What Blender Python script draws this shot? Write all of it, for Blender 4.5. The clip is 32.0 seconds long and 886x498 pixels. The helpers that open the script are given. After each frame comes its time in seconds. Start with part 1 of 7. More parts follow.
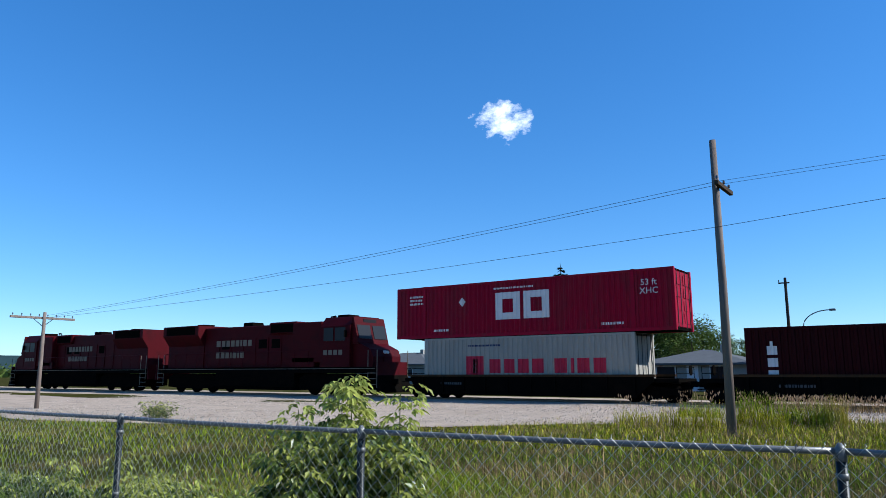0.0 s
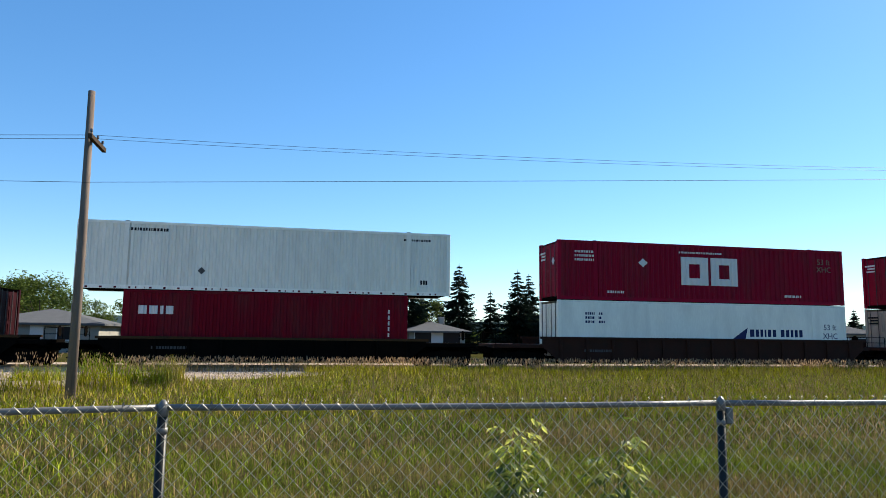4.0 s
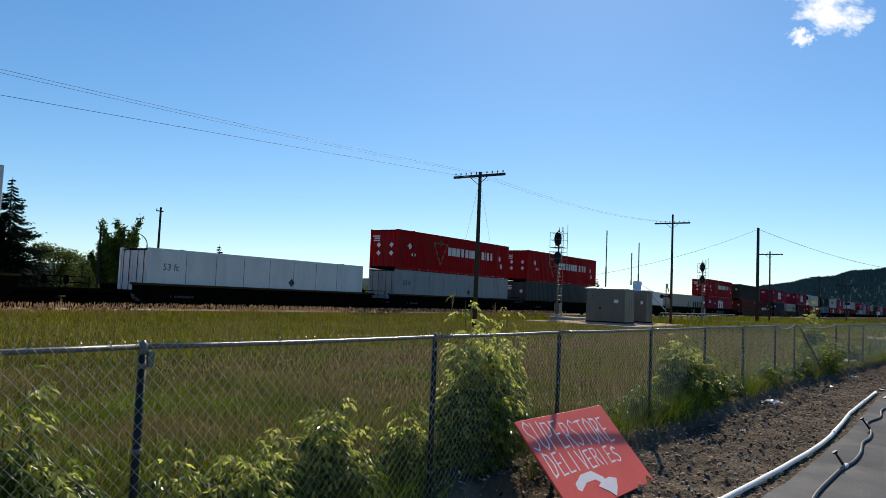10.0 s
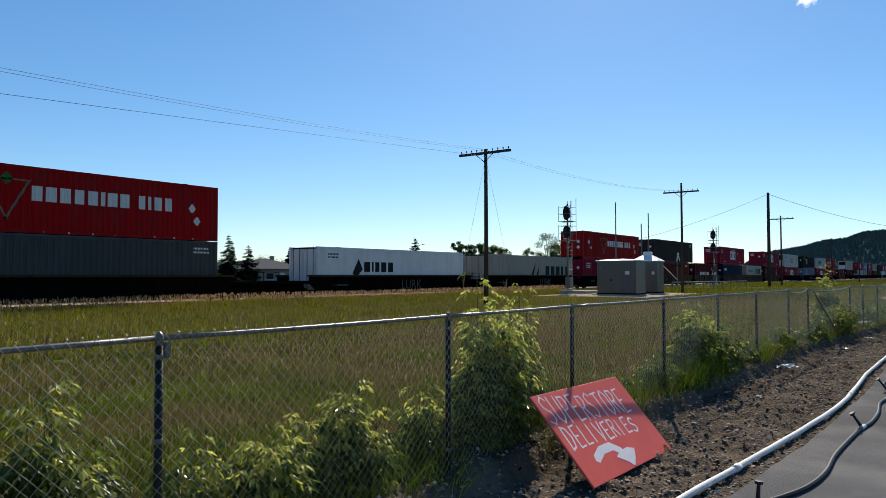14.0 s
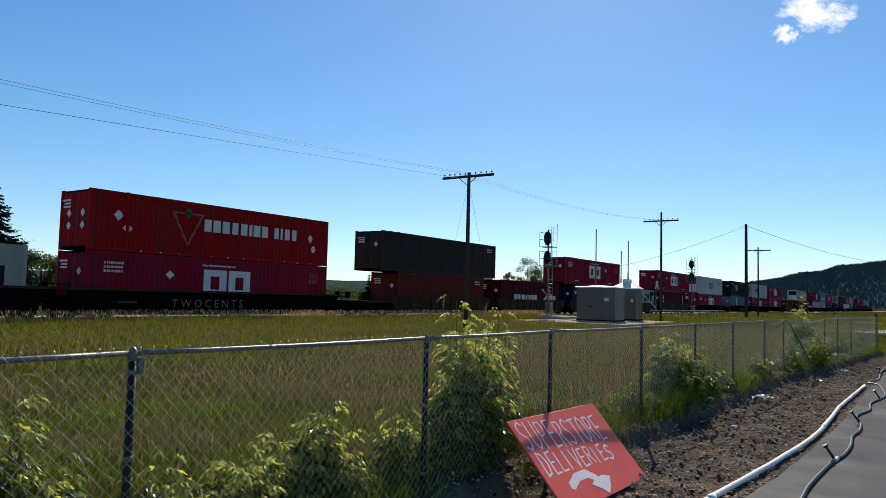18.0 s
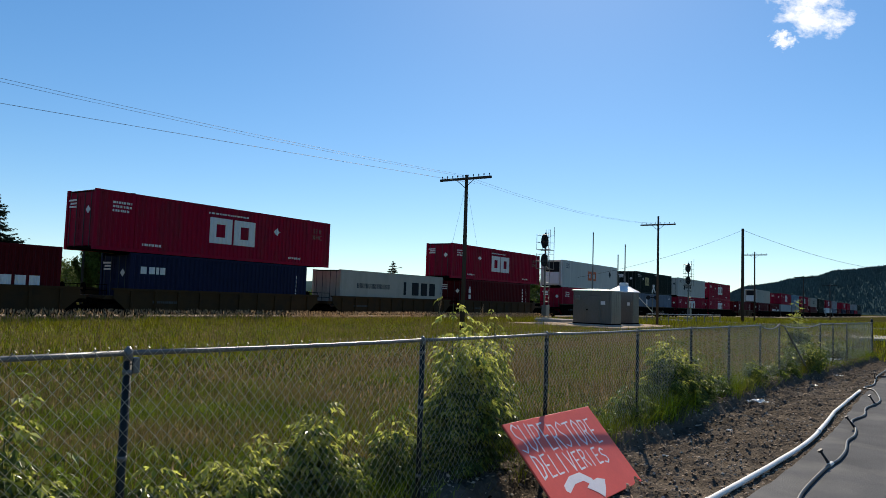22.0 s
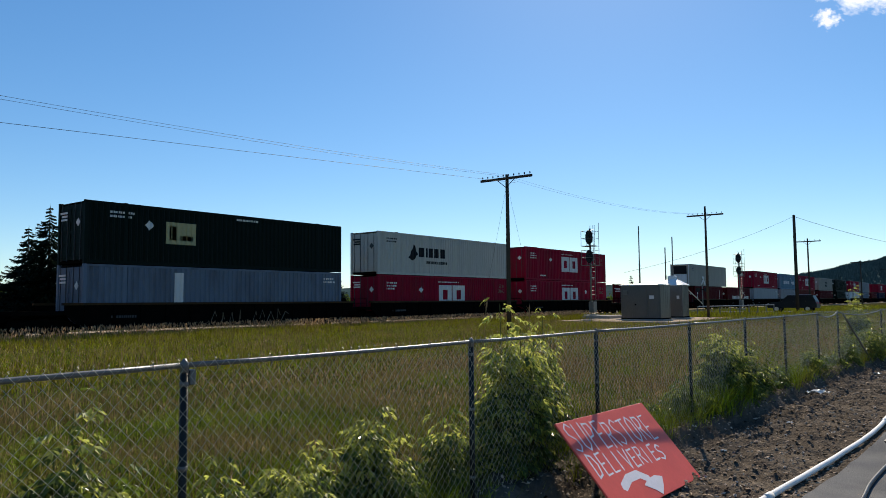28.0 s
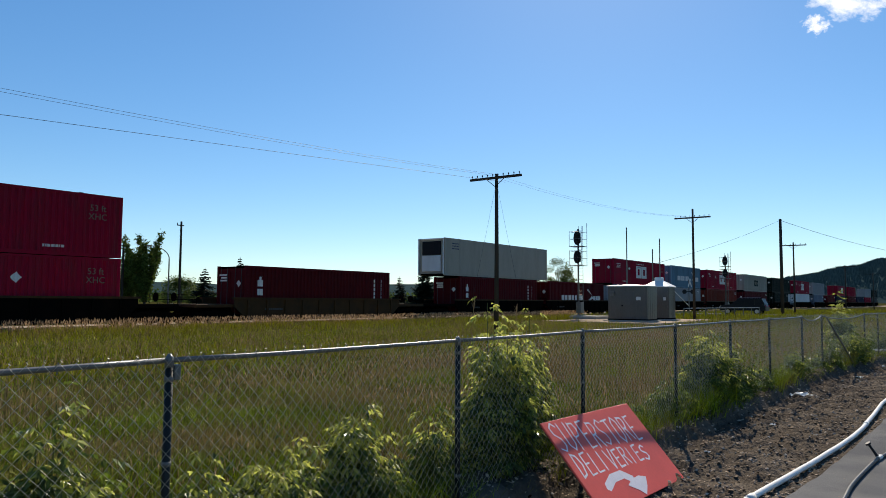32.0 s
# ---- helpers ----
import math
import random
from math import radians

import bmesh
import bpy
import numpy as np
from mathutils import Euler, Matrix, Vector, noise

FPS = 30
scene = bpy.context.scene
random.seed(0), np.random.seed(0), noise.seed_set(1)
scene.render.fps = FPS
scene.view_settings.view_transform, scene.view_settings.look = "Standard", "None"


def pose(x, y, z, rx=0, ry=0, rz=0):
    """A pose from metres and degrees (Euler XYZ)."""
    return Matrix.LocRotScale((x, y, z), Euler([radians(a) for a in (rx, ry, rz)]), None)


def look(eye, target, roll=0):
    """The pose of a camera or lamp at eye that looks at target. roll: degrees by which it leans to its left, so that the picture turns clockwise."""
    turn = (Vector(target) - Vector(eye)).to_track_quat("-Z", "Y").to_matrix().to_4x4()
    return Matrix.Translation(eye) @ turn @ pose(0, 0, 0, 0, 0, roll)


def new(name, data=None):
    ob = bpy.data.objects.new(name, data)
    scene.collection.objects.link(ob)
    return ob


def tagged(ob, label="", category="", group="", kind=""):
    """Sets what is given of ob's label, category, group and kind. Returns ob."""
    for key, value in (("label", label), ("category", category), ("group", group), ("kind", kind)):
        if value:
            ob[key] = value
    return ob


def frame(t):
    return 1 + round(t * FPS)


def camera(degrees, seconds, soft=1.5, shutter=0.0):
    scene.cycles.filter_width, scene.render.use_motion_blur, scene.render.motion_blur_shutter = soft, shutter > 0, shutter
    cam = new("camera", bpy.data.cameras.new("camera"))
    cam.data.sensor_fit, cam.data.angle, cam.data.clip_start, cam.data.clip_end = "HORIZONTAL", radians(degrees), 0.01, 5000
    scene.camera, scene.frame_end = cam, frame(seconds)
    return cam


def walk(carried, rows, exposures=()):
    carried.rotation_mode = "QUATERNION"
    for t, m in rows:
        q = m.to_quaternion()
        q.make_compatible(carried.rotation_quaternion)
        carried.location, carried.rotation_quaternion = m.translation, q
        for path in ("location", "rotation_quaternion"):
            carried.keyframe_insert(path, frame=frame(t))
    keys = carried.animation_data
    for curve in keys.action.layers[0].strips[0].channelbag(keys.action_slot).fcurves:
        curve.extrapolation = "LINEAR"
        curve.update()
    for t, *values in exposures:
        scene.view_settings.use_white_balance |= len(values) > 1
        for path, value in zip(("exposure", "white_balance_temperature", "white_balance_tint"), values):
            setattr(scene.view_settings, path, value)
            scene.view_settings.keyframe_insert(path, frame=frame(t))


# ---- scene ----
cam = camera(62.99, 32.0, soft=0.55)
PATH = [
    (0.0, -0.086, 0.013, 1.500, 99.69, 0.12, 35.24),
    (0.5, -0.084, 0.014, 1.500, 98.47, -0.06, 33.44),
    (1.0, -0.084, 0.014, 1.500, 97.47, -0.31, 33.17),
    (1.5, -0.082, 0.015, 1.500, 97.55, -0.34, 30.95),
    (2.0, -0.077, 0.018, 1.500, 96.79, -0.33, 25.51),
    (2.5, -0.067, 0.022, 1.500, 97.36, -1.66, 15.65),
    (3.0, -0.055, 0.024, 1.500, 95.65, -1.42, 4.93),
    (3.5, -0.047, 0.024, 1.500, 96.66, -0.91, -2.79),
    (4.0, -0.036, 0.023, 1.500, 96.93, -0.65, -12.69),
    (4.5, -0.025, 0.019, 1.500, 95.26, 0.72, -23.32),
    (6.5, 0.000, -0.000, 1.500, 93.44, -2.96, -52.08),
    (7.0, 0.002, -0.002, 1.500, 92.84, -3.62, -54.61),
    (7.5, 0.002, -0.003, 1.500, 93.68, -4.14, -55.69),
    (8.0, 0.002, -0.002, 1.500, 94.07, -2.34, -54.40),
    (8.5, 0.002, -0.002, 1.500, 92.21, -0.23, -54.73),
    (9.0, 0.002, -0.003, 1.500, 92.85, -0.56, -55.40),
    (9.5, 0.001, -0.002, 1.500, 90.99, -3.30, -53.81),
    (10.0, 0.002, -0.003, 1.500, 93.78, -2.41, -54.99),
    (10.5, 0.002, -0.003, 1.500, 90.49, -4.14, -55.51),
    (11.0, 0.002, -0.003, 1.500, 92.34, -3.01, -54.97),
    (11.5, 0.002, -0.002, 1.500, 92.11, -1.77, -54.63),
    (12.0, 0.002, -0.003, 1.500, 92.50, -1.78, -55.35),
    (12.5, 0.002, -0.002, 1.500, 90.27, 0.06, -54.51),
    (13.0, 0.001, -0.002, 1.500, 91.20, 0.19, -54.09),
    (13.5, 0.001, -0.001, 1.500, 91.62, -0.55, -53.10),
    (14.0, 0.001, -0.002, 1.500, 92.12, 0.08, -54.14),
    (14.5, 0.001, -0.002, 1.500, 93.64, 0.31, -54.10),
    (15.0, 0.002, -0.003, 1.500, 94.88, -0.29, -55.47),
    (15.5, 0.003, -0.004, 1.500, 95.54, -1.08, -56.79),
    (17.5, 0.002, -0.003, 1.500, 93.81, -0.52, -55.50),
    (18.0, 0.002, -0.003, 1.500, 93.89, -1.46, -55.72),
    (18.5, 0.002, -0.003, 1.500, 93.87, -1.52, -55.02),
    (19.0, 0.002, -0.003, 1.500, 93.51, -1.42, -55.51),
    (19.5, 0.003, -0.003, 1.500, 93.36, -2.01, -55.89),
    (20.0, 0.002, -0.003, 1.500, 93.23, -2.46, -55.45),
    (20.5, 0.002, -0.002, 1.500, 92.56, -3.39, -54.47),
    (21.0, 0.002, -0.002, 1.500, 91.54, -3.86, -54.66),
    (21.5, 0.002, -0.003, 1.500, 92.80, -2.53, -54.85),
    (22.0, 0.003, -0.004, 1.500, 94.06, -1.90, -55.98),
    (22.5, 0.002, -0.003, 1.500, 92.80, -2.64, -55.02),
    (23.0, 0.002, -0.003, 1.500, 92.47, -2.82, -54.84),
    (23.5, 0.002, -0.002, 1.500, 92.80, -2.78, -54.82),
    (24.0, 0.002, -0.003, 1.500, 93.02, -2.07, -55.05),
    (24.5, 0.002, -0.002, 1.500, 92.98, -1.78, -54.66),
    (25.0, 0.001, -0.002, 1.500, 92.83, -1.79, -53.76),
    (25.5, 0.001, -0.001, 1.500, 93.66, -1.29, -53.43),
    (27.5, 0.000, -0.000, 1.500, 93.67, 0.33, -52.31),
    (28.0, 0.000, -0.000, 1.500, 94.16, 0.45, -52.37),
    (28.5, 0.001, -0.001, 1.500, 94.64, 0.72, -52.78),
    (29.0, 0.000, -0.001, 1.500, 94.41, 0.42, -52.58),
    (29.5, 0.001, -0.001, 1.500, 94.60, 0.92, -52.86),
    (30.0, 0.001, -0.001, 1.500, 93.98, 0.23, -52.97),
    (30.5, 0.000, -0.001, 1.500, 93.89, 0.19, -52.72),
    (31.0, 0.000, -0.001, 1.500, 93.97, 0.20, -52.60),
    (31.5, 0.001, -0.001, 1.500, 93.86, -0.12, -52.93),
    (32.0, 0.001, -0.001, 1.500, 94.03, -0.36, -53.34),
]
EXPOSURES = [(0, 0.64, 5750, 8), (3, 0.90, 6350, 8), (4.5, 1.08, 7700, 10), (6.5, 0.44, 7500, 10), (32, 0.44, 7500, 10)]
walk(cam, [(t, pose(*p)) for t, *p in PATH], EXPOSURES)

# ---- light ----
SUN_AZ, SUN_EL = 66.0, 37.0
world = bpy.data.worlds.new("sky")
scene.world = world
world.use_nodes = True
wn, wl = world.node_tree.nodes, world.node_tree.links
sky = wn.new("ShaderNodeTexSky")
sky.sky_type, sky.sun_disc = "NISHITA", False
sky.sun_elevation, sky.sun_rotation = radians(SUN_EL), radians(SUN_AZ)
sky.altitude, sky.air_density, sky.dust_density, sky.ozone_density = 200.0, 0.9, 0.15, 3.5
sat = wn.new("ShaderNodeHueSaturation")
sat.inputs["Saturation"].default_value = 1.36
flat = wn.new("ShaderNodeGamma")
flat.inputs["Gamma"].default_value = 0.78
wl.new(sky.outputs[0], flat.inputs["Color"])
wl.new(flat.outputs[0], sat.inputs["Color"])
tint = wn.new("ShaderNodeMix")
tint.data_type, tint.blend_type = "RGBA", "MULTIPLY"
tint.inputs["Factor"].default_value = 1.0
tint.inputs["B"].default_value = (0.77, 0.945, 1.10, 1)
wl.new(sat.outputs[0], tint.inputs["A"])
wl.new(tint.outputs["Result"], wn["Background"].inputs[0])
wn["Background"].inputs[1].default_value = 0.140
sun_dir = Vector((math.sin(radians(SUN_AZ)) * math.cos(radians(SUN_EL)),
                  math.cos(radians(SUN_AZ)) * math.cos(radians(SUN_EL)), math.sin(radians(SUN_EL))))
sun = new("sun", bpy.data.lights.new("sun", "SUN"))
sun.data.energy, sun.data.angle, sun.data.color = 5.0, radians(0.5), (1.0, 0.95, 0.87)
sun.matrix_basis = look(sun_dir * 200, (0, 0, 0))


# ---- materials ----
def mat(name, colour, rough=0.7, metal=0.0, vary=0.15, scale=6.0, fine=60.0, bump=0.02, dirt=None, dirt_amount=0.3,
        stretch=(1, 1, 1), island=0.0, objvar=0.0, sub=0.0):
    """A painted or natural surface: a base colour with stains at a large and grain at a small scale."""
    m = bpy.data.materials.new(name)
    m.use_nodes = True
    n, l = m.node_tree.nodes, m.node_tree.links
    b = n["Principled BSDF"]
    b.inputs["Roughness"].default_value, b.inputs["Metallic"].default_value = rough, metal
    b.inputs["Specular IOR Level"].default_value = 0.5 if rough < 0.4 else 0.22 if rough < 0.6 else 0.07 if rough < 0.85 else 0.0
    tc, mp = n.new("ShaderNodeTexCoord"), n.new("ShaderNodeMapping")
    l.new(tc.outputs["Object"], mp.inputs[0])
    mp.inputs["Scale"].default_value = stretch
    big, small = n.new("ShaderNodeTexNoise"), n.new("ShaderNodeTexNoise")
    for t, s in ((big, scale), (small, fine)):
        l.new(mp.outputs[0], t.inputs["Vector"])
        t.inputs["Scale"].default_value, t.inputs["Detail"].default_value = s, 5.0
    hsv = n.new("ShaderNodeHueSaturation")
    hsv.inputs["Color"].default_value = (*colour, 1)
    add = n.new("ShaderNodeMath")
    add.operation = "MULTIPLY_ADD"
    mix = n.new("ShaderNodeMath")
    mix.operation = "ADD"
    l.new(big.outputs[0], mix.inputs[0])
    l.new(small.outputs[0], mix.inputs[1])
    l.new(mix.outputs[0], add.inputs[0])
    add.inputs[1].default_value, add.inputs[2].default_value = vary * 2, 1.0 - vary * 2
    value = add.outputs[0]
    for amount, kind in ((island, "Random Per Island"), (objvar, "Random")):
        if amount:
            g = n.new("ShaderNodeNewGeometry") if kind != "Random" else n.new("ShaderNodeObjectInfo")
            k = n.new("ShaderNodeMath")
            k.operation = "MULTIPLY_ADD"
            l.new(g.outputs[kind], k.inputs[0])
            k.inputs[1].default_value, k.inputs[2].default_value = amount * 2, 1 - amount
            mu = n.new("ShaderNodeMath")
            mu.operation = "MULTIPLY"
            l.new(value, mu.inputs[0])
            l.new(k.outputs[0], mu.inputs[1])
            value = mu.outputs[0]
    l.new(value, hsv.inputs["Value"])
    colour_out = hsv.outputs[0]
    if dirt:
        dn, ramp, mx = n.new("ShaderNodeTexNoise"), n.new("ShaderNodeValToRGB"), n.new("ShaderNodeMix")
        mx.data_type = "RGBA"
        l.new(mp.outputs[0], dn.inputs["Vector"])
        dn.inputs["Scale"].default_value, dn.inputs["Detail"].default_value = scale * 0.6 + 0.4, 8.0
        ramp.color_ramp.elements[0].position, ramp.color_ramp.elements[1].position = 0.48, 0.72
        ramp.color_ramp.elements[1].color = (dirt_amount, dirt_amount, dirt_amount, 1)
        l.new(dn.outputs[0], ramp.inputs[0])
        l.new(ramp.outputs[0], mx.inputs["Factor"])
        l.new(colour_out, mx.inputs["A"])
        mx.inputs["B"].default_value = (*dirt, 1)
        colour_out = mx.outputs["Result"]
    l.new(colour_out, b.inputs["Base Color"])
    if bump:
        bp = n.new("ShaderNodeBump")
        bp.inputs["Strength"].default_value, bp.inputs["Distance"].default_value = 0.6, bump
        l.new(small.outputs[0], bp.inputs["Height"])
        l.new(bp.outputs[0], b.inputs["Normal"])
    if sub:
        tr, ad = n.new("ShaderNodeBsdfTranslucent"), n.new("ShaderNodeMixShader")
        l.new(colour_out, tr.inputs["Color"])
        ad.inputs[0].default_value = sub
        l.new(b.outputs[0], ad.inputs[1])
        l.new(tr.outputs[0], ad.inputs[2])
        l.new(ad.outputs[0], n["Material Output"].inputs["Surface"])
    return m


def paint(name, colour, rough=0.6):
    """Weathered container paint with streaks that run down."""
    grime = tuple(0.62 * c for c in colour) if min(colour) > 0.2 else (0.045, 0.030, 0.026) if max(colour) > 0.1 else tuple(0.5 * c + 0.0015 for c in colour)
    return mat(name, colour, rough, 0.0, 0.10, 1.2, 14.0, 0.0, grime, 0.42, (1.0, 1.0, 0.25), objvar=0.08)


RED = paint("maroon_red_paint", (0.25, 0.0035, 0.022))
BRIGHT_RED = paint("bright_red_paint", (0.322, 0.0035, 0.0049))
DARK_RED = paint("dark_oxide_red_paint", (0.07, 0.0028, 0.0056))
OXIDE = paint("very_dark_red_paint", (0.022, 0.0012, 0.0024))
BROWN = paint("brown_grey_paint", (0.035, 0.0259, 0.0224))
RUST = paint("orange_red_paint", (0.133, 0.0154, 0.0084))
DEEP_RED = paint("deep_red_paint", (0.135, 0.0020, 0.0105))
PURE_WHITE = paint("warm_white_paint", (0.74, 0.74, 0.67))
WHITE = paint("off_white_paint", (0.60, 0.60, 0.60))
CREAM = paint("cream_white_paint", (0.301, 0.28, 0.238))
GREYWHITE = paint("grey_white_paint", (0.245, 0.255, 0.265))
PALE = paint("pale_warm_paint", (0.46, 0.44, 0.40))
BLUEGREY = paint("blue_grey_paint", (0.119, 0.154, 0.203))
LIGHT_BLUE = paint("light_blue_paint", (0.112, 0.21, 0.28))
NAVY = paint("navy_blue_paint", (0.0084, 0.0126, 0.0364))
GREEN = paint("dark_green_paint", (0.0022, 0.0092, 0.0072))
GREY = paint("weathered_grey_paint", (0.062, 0.064, 0.066))
MARK_WHITE = mat("white_marking", (0.612, 0.595, 0.578), 0.6, vary=0.06, bump=0)
MARK_RED = mat("red_marking", (0.425, 0.0255, 0.051), 0.6, vary=0.06, bump=0)
MARK_BLACK = mat("black_marking", (0.01275, 0.01275, 0.0153), 0.6, vary=0.06, bump=0)
MARK_BLUE = mat("navy_marking", (0.017, 0.0255, 0.085), 0.6, vary=0.06, bump=0)
MARK_GREEN = mat("green_marking", (0.017, 0.136, 0.0425), 0.6, vary=0.06, bump=0)
MARK_YELLOW = mat("yellow_marking", (0.40, 0.35, 0.19), 0.6, vary=0.06, bump=0)
MARK_ORANGE = mat("orange_marking", (0.48, 0.115, 0.05), 0.6, vary=0.06, bump=0)
STEEL_DARK = mat("dark_steel", (0.0042, 0.0038, 0.0034), 0.88, 0.0, 0.15, 3, 40, 0.004, (0.012, 0.007, 0.005), 0.35)
CAR_RED = mat("oxide_red_car_steel", (0.034, 0.013, 0.009), 0.7, 0.0, 0.15, 2, 30, 0.003, (0.018, 0.014, 0.011), 0.5)
CAR_YELLOW = mat("faded_yellow_car_steel", (0.05, 0.026, 0.011), 0.7, 0.0, 0.15, 2, 30, 0.003, (0.02, 0.016, 0.012), 0.6)
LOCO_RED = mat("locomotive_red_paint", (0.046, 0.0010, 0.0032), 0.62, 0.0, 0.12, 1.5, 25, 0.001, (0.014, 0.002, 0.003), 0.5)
LOCO_MARK = mat("faded_cream_lettering", (0.168, 0.14, 0.105), 0.6, vary=0.06, bump=0)
GLASS_DARK = mat("dark_window_glass", (0.005, 0.006, 0.008), 0.41, 0.0, 0.05, bump=0)
GALV = mat("galvanised_steel", (0.115, 0.115, 0.108), 0.38, 0.0, 0.12, 8, 80, 0.0008, (0.06, 0.055, 0.045), 0.45)
WIRE = mat("galvanised_wire", (0.41, 0.405, 0.355), 0.46, 0.85, 0.10, bump=0)
POST_GREEN = mat("green_grey_post_steel", (0.013, 0.016, 0.017), 0.45, 0.1, 0.12, 8, 60, 0.0008)
ALUM = mat("brushed_aluminium_sheet", (0.118, 0.116, 0.114), 0.34, 0.6, 0.2, 1.2, 30, 0.002, (0.085, 0.076, 0.066), 0.6, (1, 1, 0.2))
ALUM_ROOF = mat("bright_aluminium_roof", (0.68, 0.68, 0.6715), 0.45, 0.3, 0.05, 2, 30, 0.001)
POLE_WOOD = mat("weathered_pole_wood", (0.0595, 0.0462, 0.0364), 0.85, 0.0, 0.22, 2, 30, 0.006, (0.06, 0.045, 0.035), 0.5, (6, 6, 0.5))
POLE_GREY = mat("sun_bleached_pole_wood", (0.175, 0.140, 0.118), 0.85, 0.0, 0.22, 2, 30, 0.006, (0.07, 0.055, 0.045), 0.5, (6, 6, 0.5))
INSUL = mat("glass_insulator", (0.07, 0.077, 0.084), 0.2, 0.0, 0.1, bump=0)
CABLE = mat("wire_black", (0.021, 0.021, 0.0245), 0.6, 0.0, 0.1, bump=0)
RAIL = mat("rail_steel", (0.14, 0.105, 0.084), 0.45, 0.7, 0.15, 4, 40, 0.001)
TIE = mat("creosoted_tie", (0.028, 0.021, 0.0168), 0.9, 0.0, 0.25, 4, 30, 0.006)
BALLAST = mat("ballast_stone", (0.34, 0.272, 0.212), 0.9, 0.0, 0.28, 0.7, 9, 0.05, (0.22, 0.172, 0.132), 0.5)
ASPHALT = mat("worn_asphalt", (0.108, 0.110, 0.114), 0.9, 0.0, 0.30, 1.1, 160, 0.008, (0.20, 0.196, 0.188), 0.6)
DIRT = mat("dry_garden_soil", (0.082, 0.068, 0.055), 0.95, 0.0, 0.45, 2.2, 26, 0.06, (0.16, 0.135, 0.11), 0.55)
STONE = mat("pale_pebble", (0.36, 0.31, 0.26), 0.85, 0.0, 0.15, 5, 40, 0.003, island=0.6)
CHIP = mat("wood_and_bark_chip", (0.22, 0.17, 0.128), 0.9, 0.0, 0.15, 5, 40, 0.003, island=0.95)
CONCRETE = mat("pale_concrete", (0.294, 0.28, 0.252), 0.85, 0.0, 0.15, 1.5, 30, 0.004)
PVC = mat("white_pvc_pipe", (0.663, 0.6545, 0.629), 0.4, 0.0, 0.06, 3, 30, 0.0, (0.45, 0.40, 0.33), 0.35)
HOSE = mat("black_rubber_hose", (0.0154, 0.0168, 0.021), 0.45, 0.0, 0.1, 10, 60, 0.0005)
SIGN_RED = mat("coral_red_board_paint", (0.84, 0.112, 0.082), 0.55, 0.0, 0.08, 3, 40, 0.0015, (0.68, 0.085, 0.065), 0.35)
SIGN_EDGE = mat("raw_plywood_edge", (0.175, 0.112, 0.063), 0.85)
BRUSH_WHITE = mat("white_brush_paint", (0.86, 0.78, 0.78), 0.7, 0.0, 0.10, 5, 60, 0.0)
BARK = mat("grey_brown_bark", (0.077, 0.0595, 0.0455), 0.9, 0.0, 0.25, 3, 30, 0.02)
STEM = mat("green_stem", (0.098, 0.112, 0.042), 0.7, 0.0, 0.15)
LEAF = mat("maple_leaf", (0.088, 0.125, 0.020), 0.38, 0.0, 0.12, 3, 20, 0.0, island=0.5, sub=0.45)
LEAF_YOUNG = mat("young_yellow_leaf", (0.36, 0.38, 0.085), 0.45, 0.0, 0.12, 3, 20, 0.0, island=0.40, sub=0.55)
LEAF_FAR = mat("broad_tree_foliage", (0.075, 0.108, 0.022), 0.7, 0.0, 0.15, 0.5, 8, 0.0, island=0.5, sub=0.25)
NEEDLE = mat("spruce_needles", (0.0126, 0.0252, 0.0168), 0.75, 0.0, 0.15, 0.6, 8, 0.0, island=0.4, sub=0.15)
GRASS = mat("tall_meadow_grass", (0.168, 0.215, 0.013), 0.6, 0.0, 0.15, 0.30, 4, 0.0, (0.29, 0.20, 0.070), 0.75, island=0.8, sub=0.12)
GRASS_DRY = mat("dry_straw_grass", (0.27, 0.182, 0.080), 0.7, 0.0, 0.12, 0.35, 5, 0.0, island=0.7, sub=0.10)
GRASS_GOLD = mat("golden_green_grass", (0.265, 0.248, 0.013), 0.6, 0.0, 0.15, 0.30, 4, 0.0, (0.29, 0.20, 0.06), 0.6, island=0.65, sub=0.10)
SEED = mat("reddish_seed_heads", (0.34, 0.225, 0.135), 0.8, 0.0, 0.15, 3, 20, 0.0, island=0.5, sub=0.3)
ROOF_GREY = mat("grey_shingle_roof", (0.10, 0.105, 0.11), 0.85, 0.0, 0.15, 2, 25, 0.01)
SIDING = mat("pale_house_siding", (0.26, 0.25, 0.22), 0.8, 0.0, 0.06, 2, 25, 0.003)
# Distance haze is mixed into these two base colours as a blue-green tint.
HILL = mat("haze_tinted_hillside", (0.030, 0.052, 0.056), 0.95, 0.0, 0.35, 0.004, 0.03, 0.0)
HILL_TREES = mat("haze_tinted_conifer_green", (0.082, 0.122, 0.122), 0.95, 0.0, 0.35, 0.004, 0.05, 0.0, island=0.3)
BLACK_CAR = mat("black_car_paint", (0.008, 0.009, 0.010), 0.42, 0.0, 0.05, bump=0)
RUBBER = mat("tyre_rubber", (0.02, 0.02, 0.02), 0.85)
CHROME = mat("bright_rim_metal", (0.4675, 0.4675, 0.476), 0.3, 0.9, 0.05, bump=0)
SIGNAL_BLACK = mat("matt_black_signal_paint", (0.014, 0.014, 0.015), 0.55, 0.0, 0.08)


GROUND = mat("meadow_ground", (0.034, 0.035, 0.010), 0.95, 0.0, 0.3, 0.25, 5, 0.03, (0.085, 0.062, 0.030), 0.6)


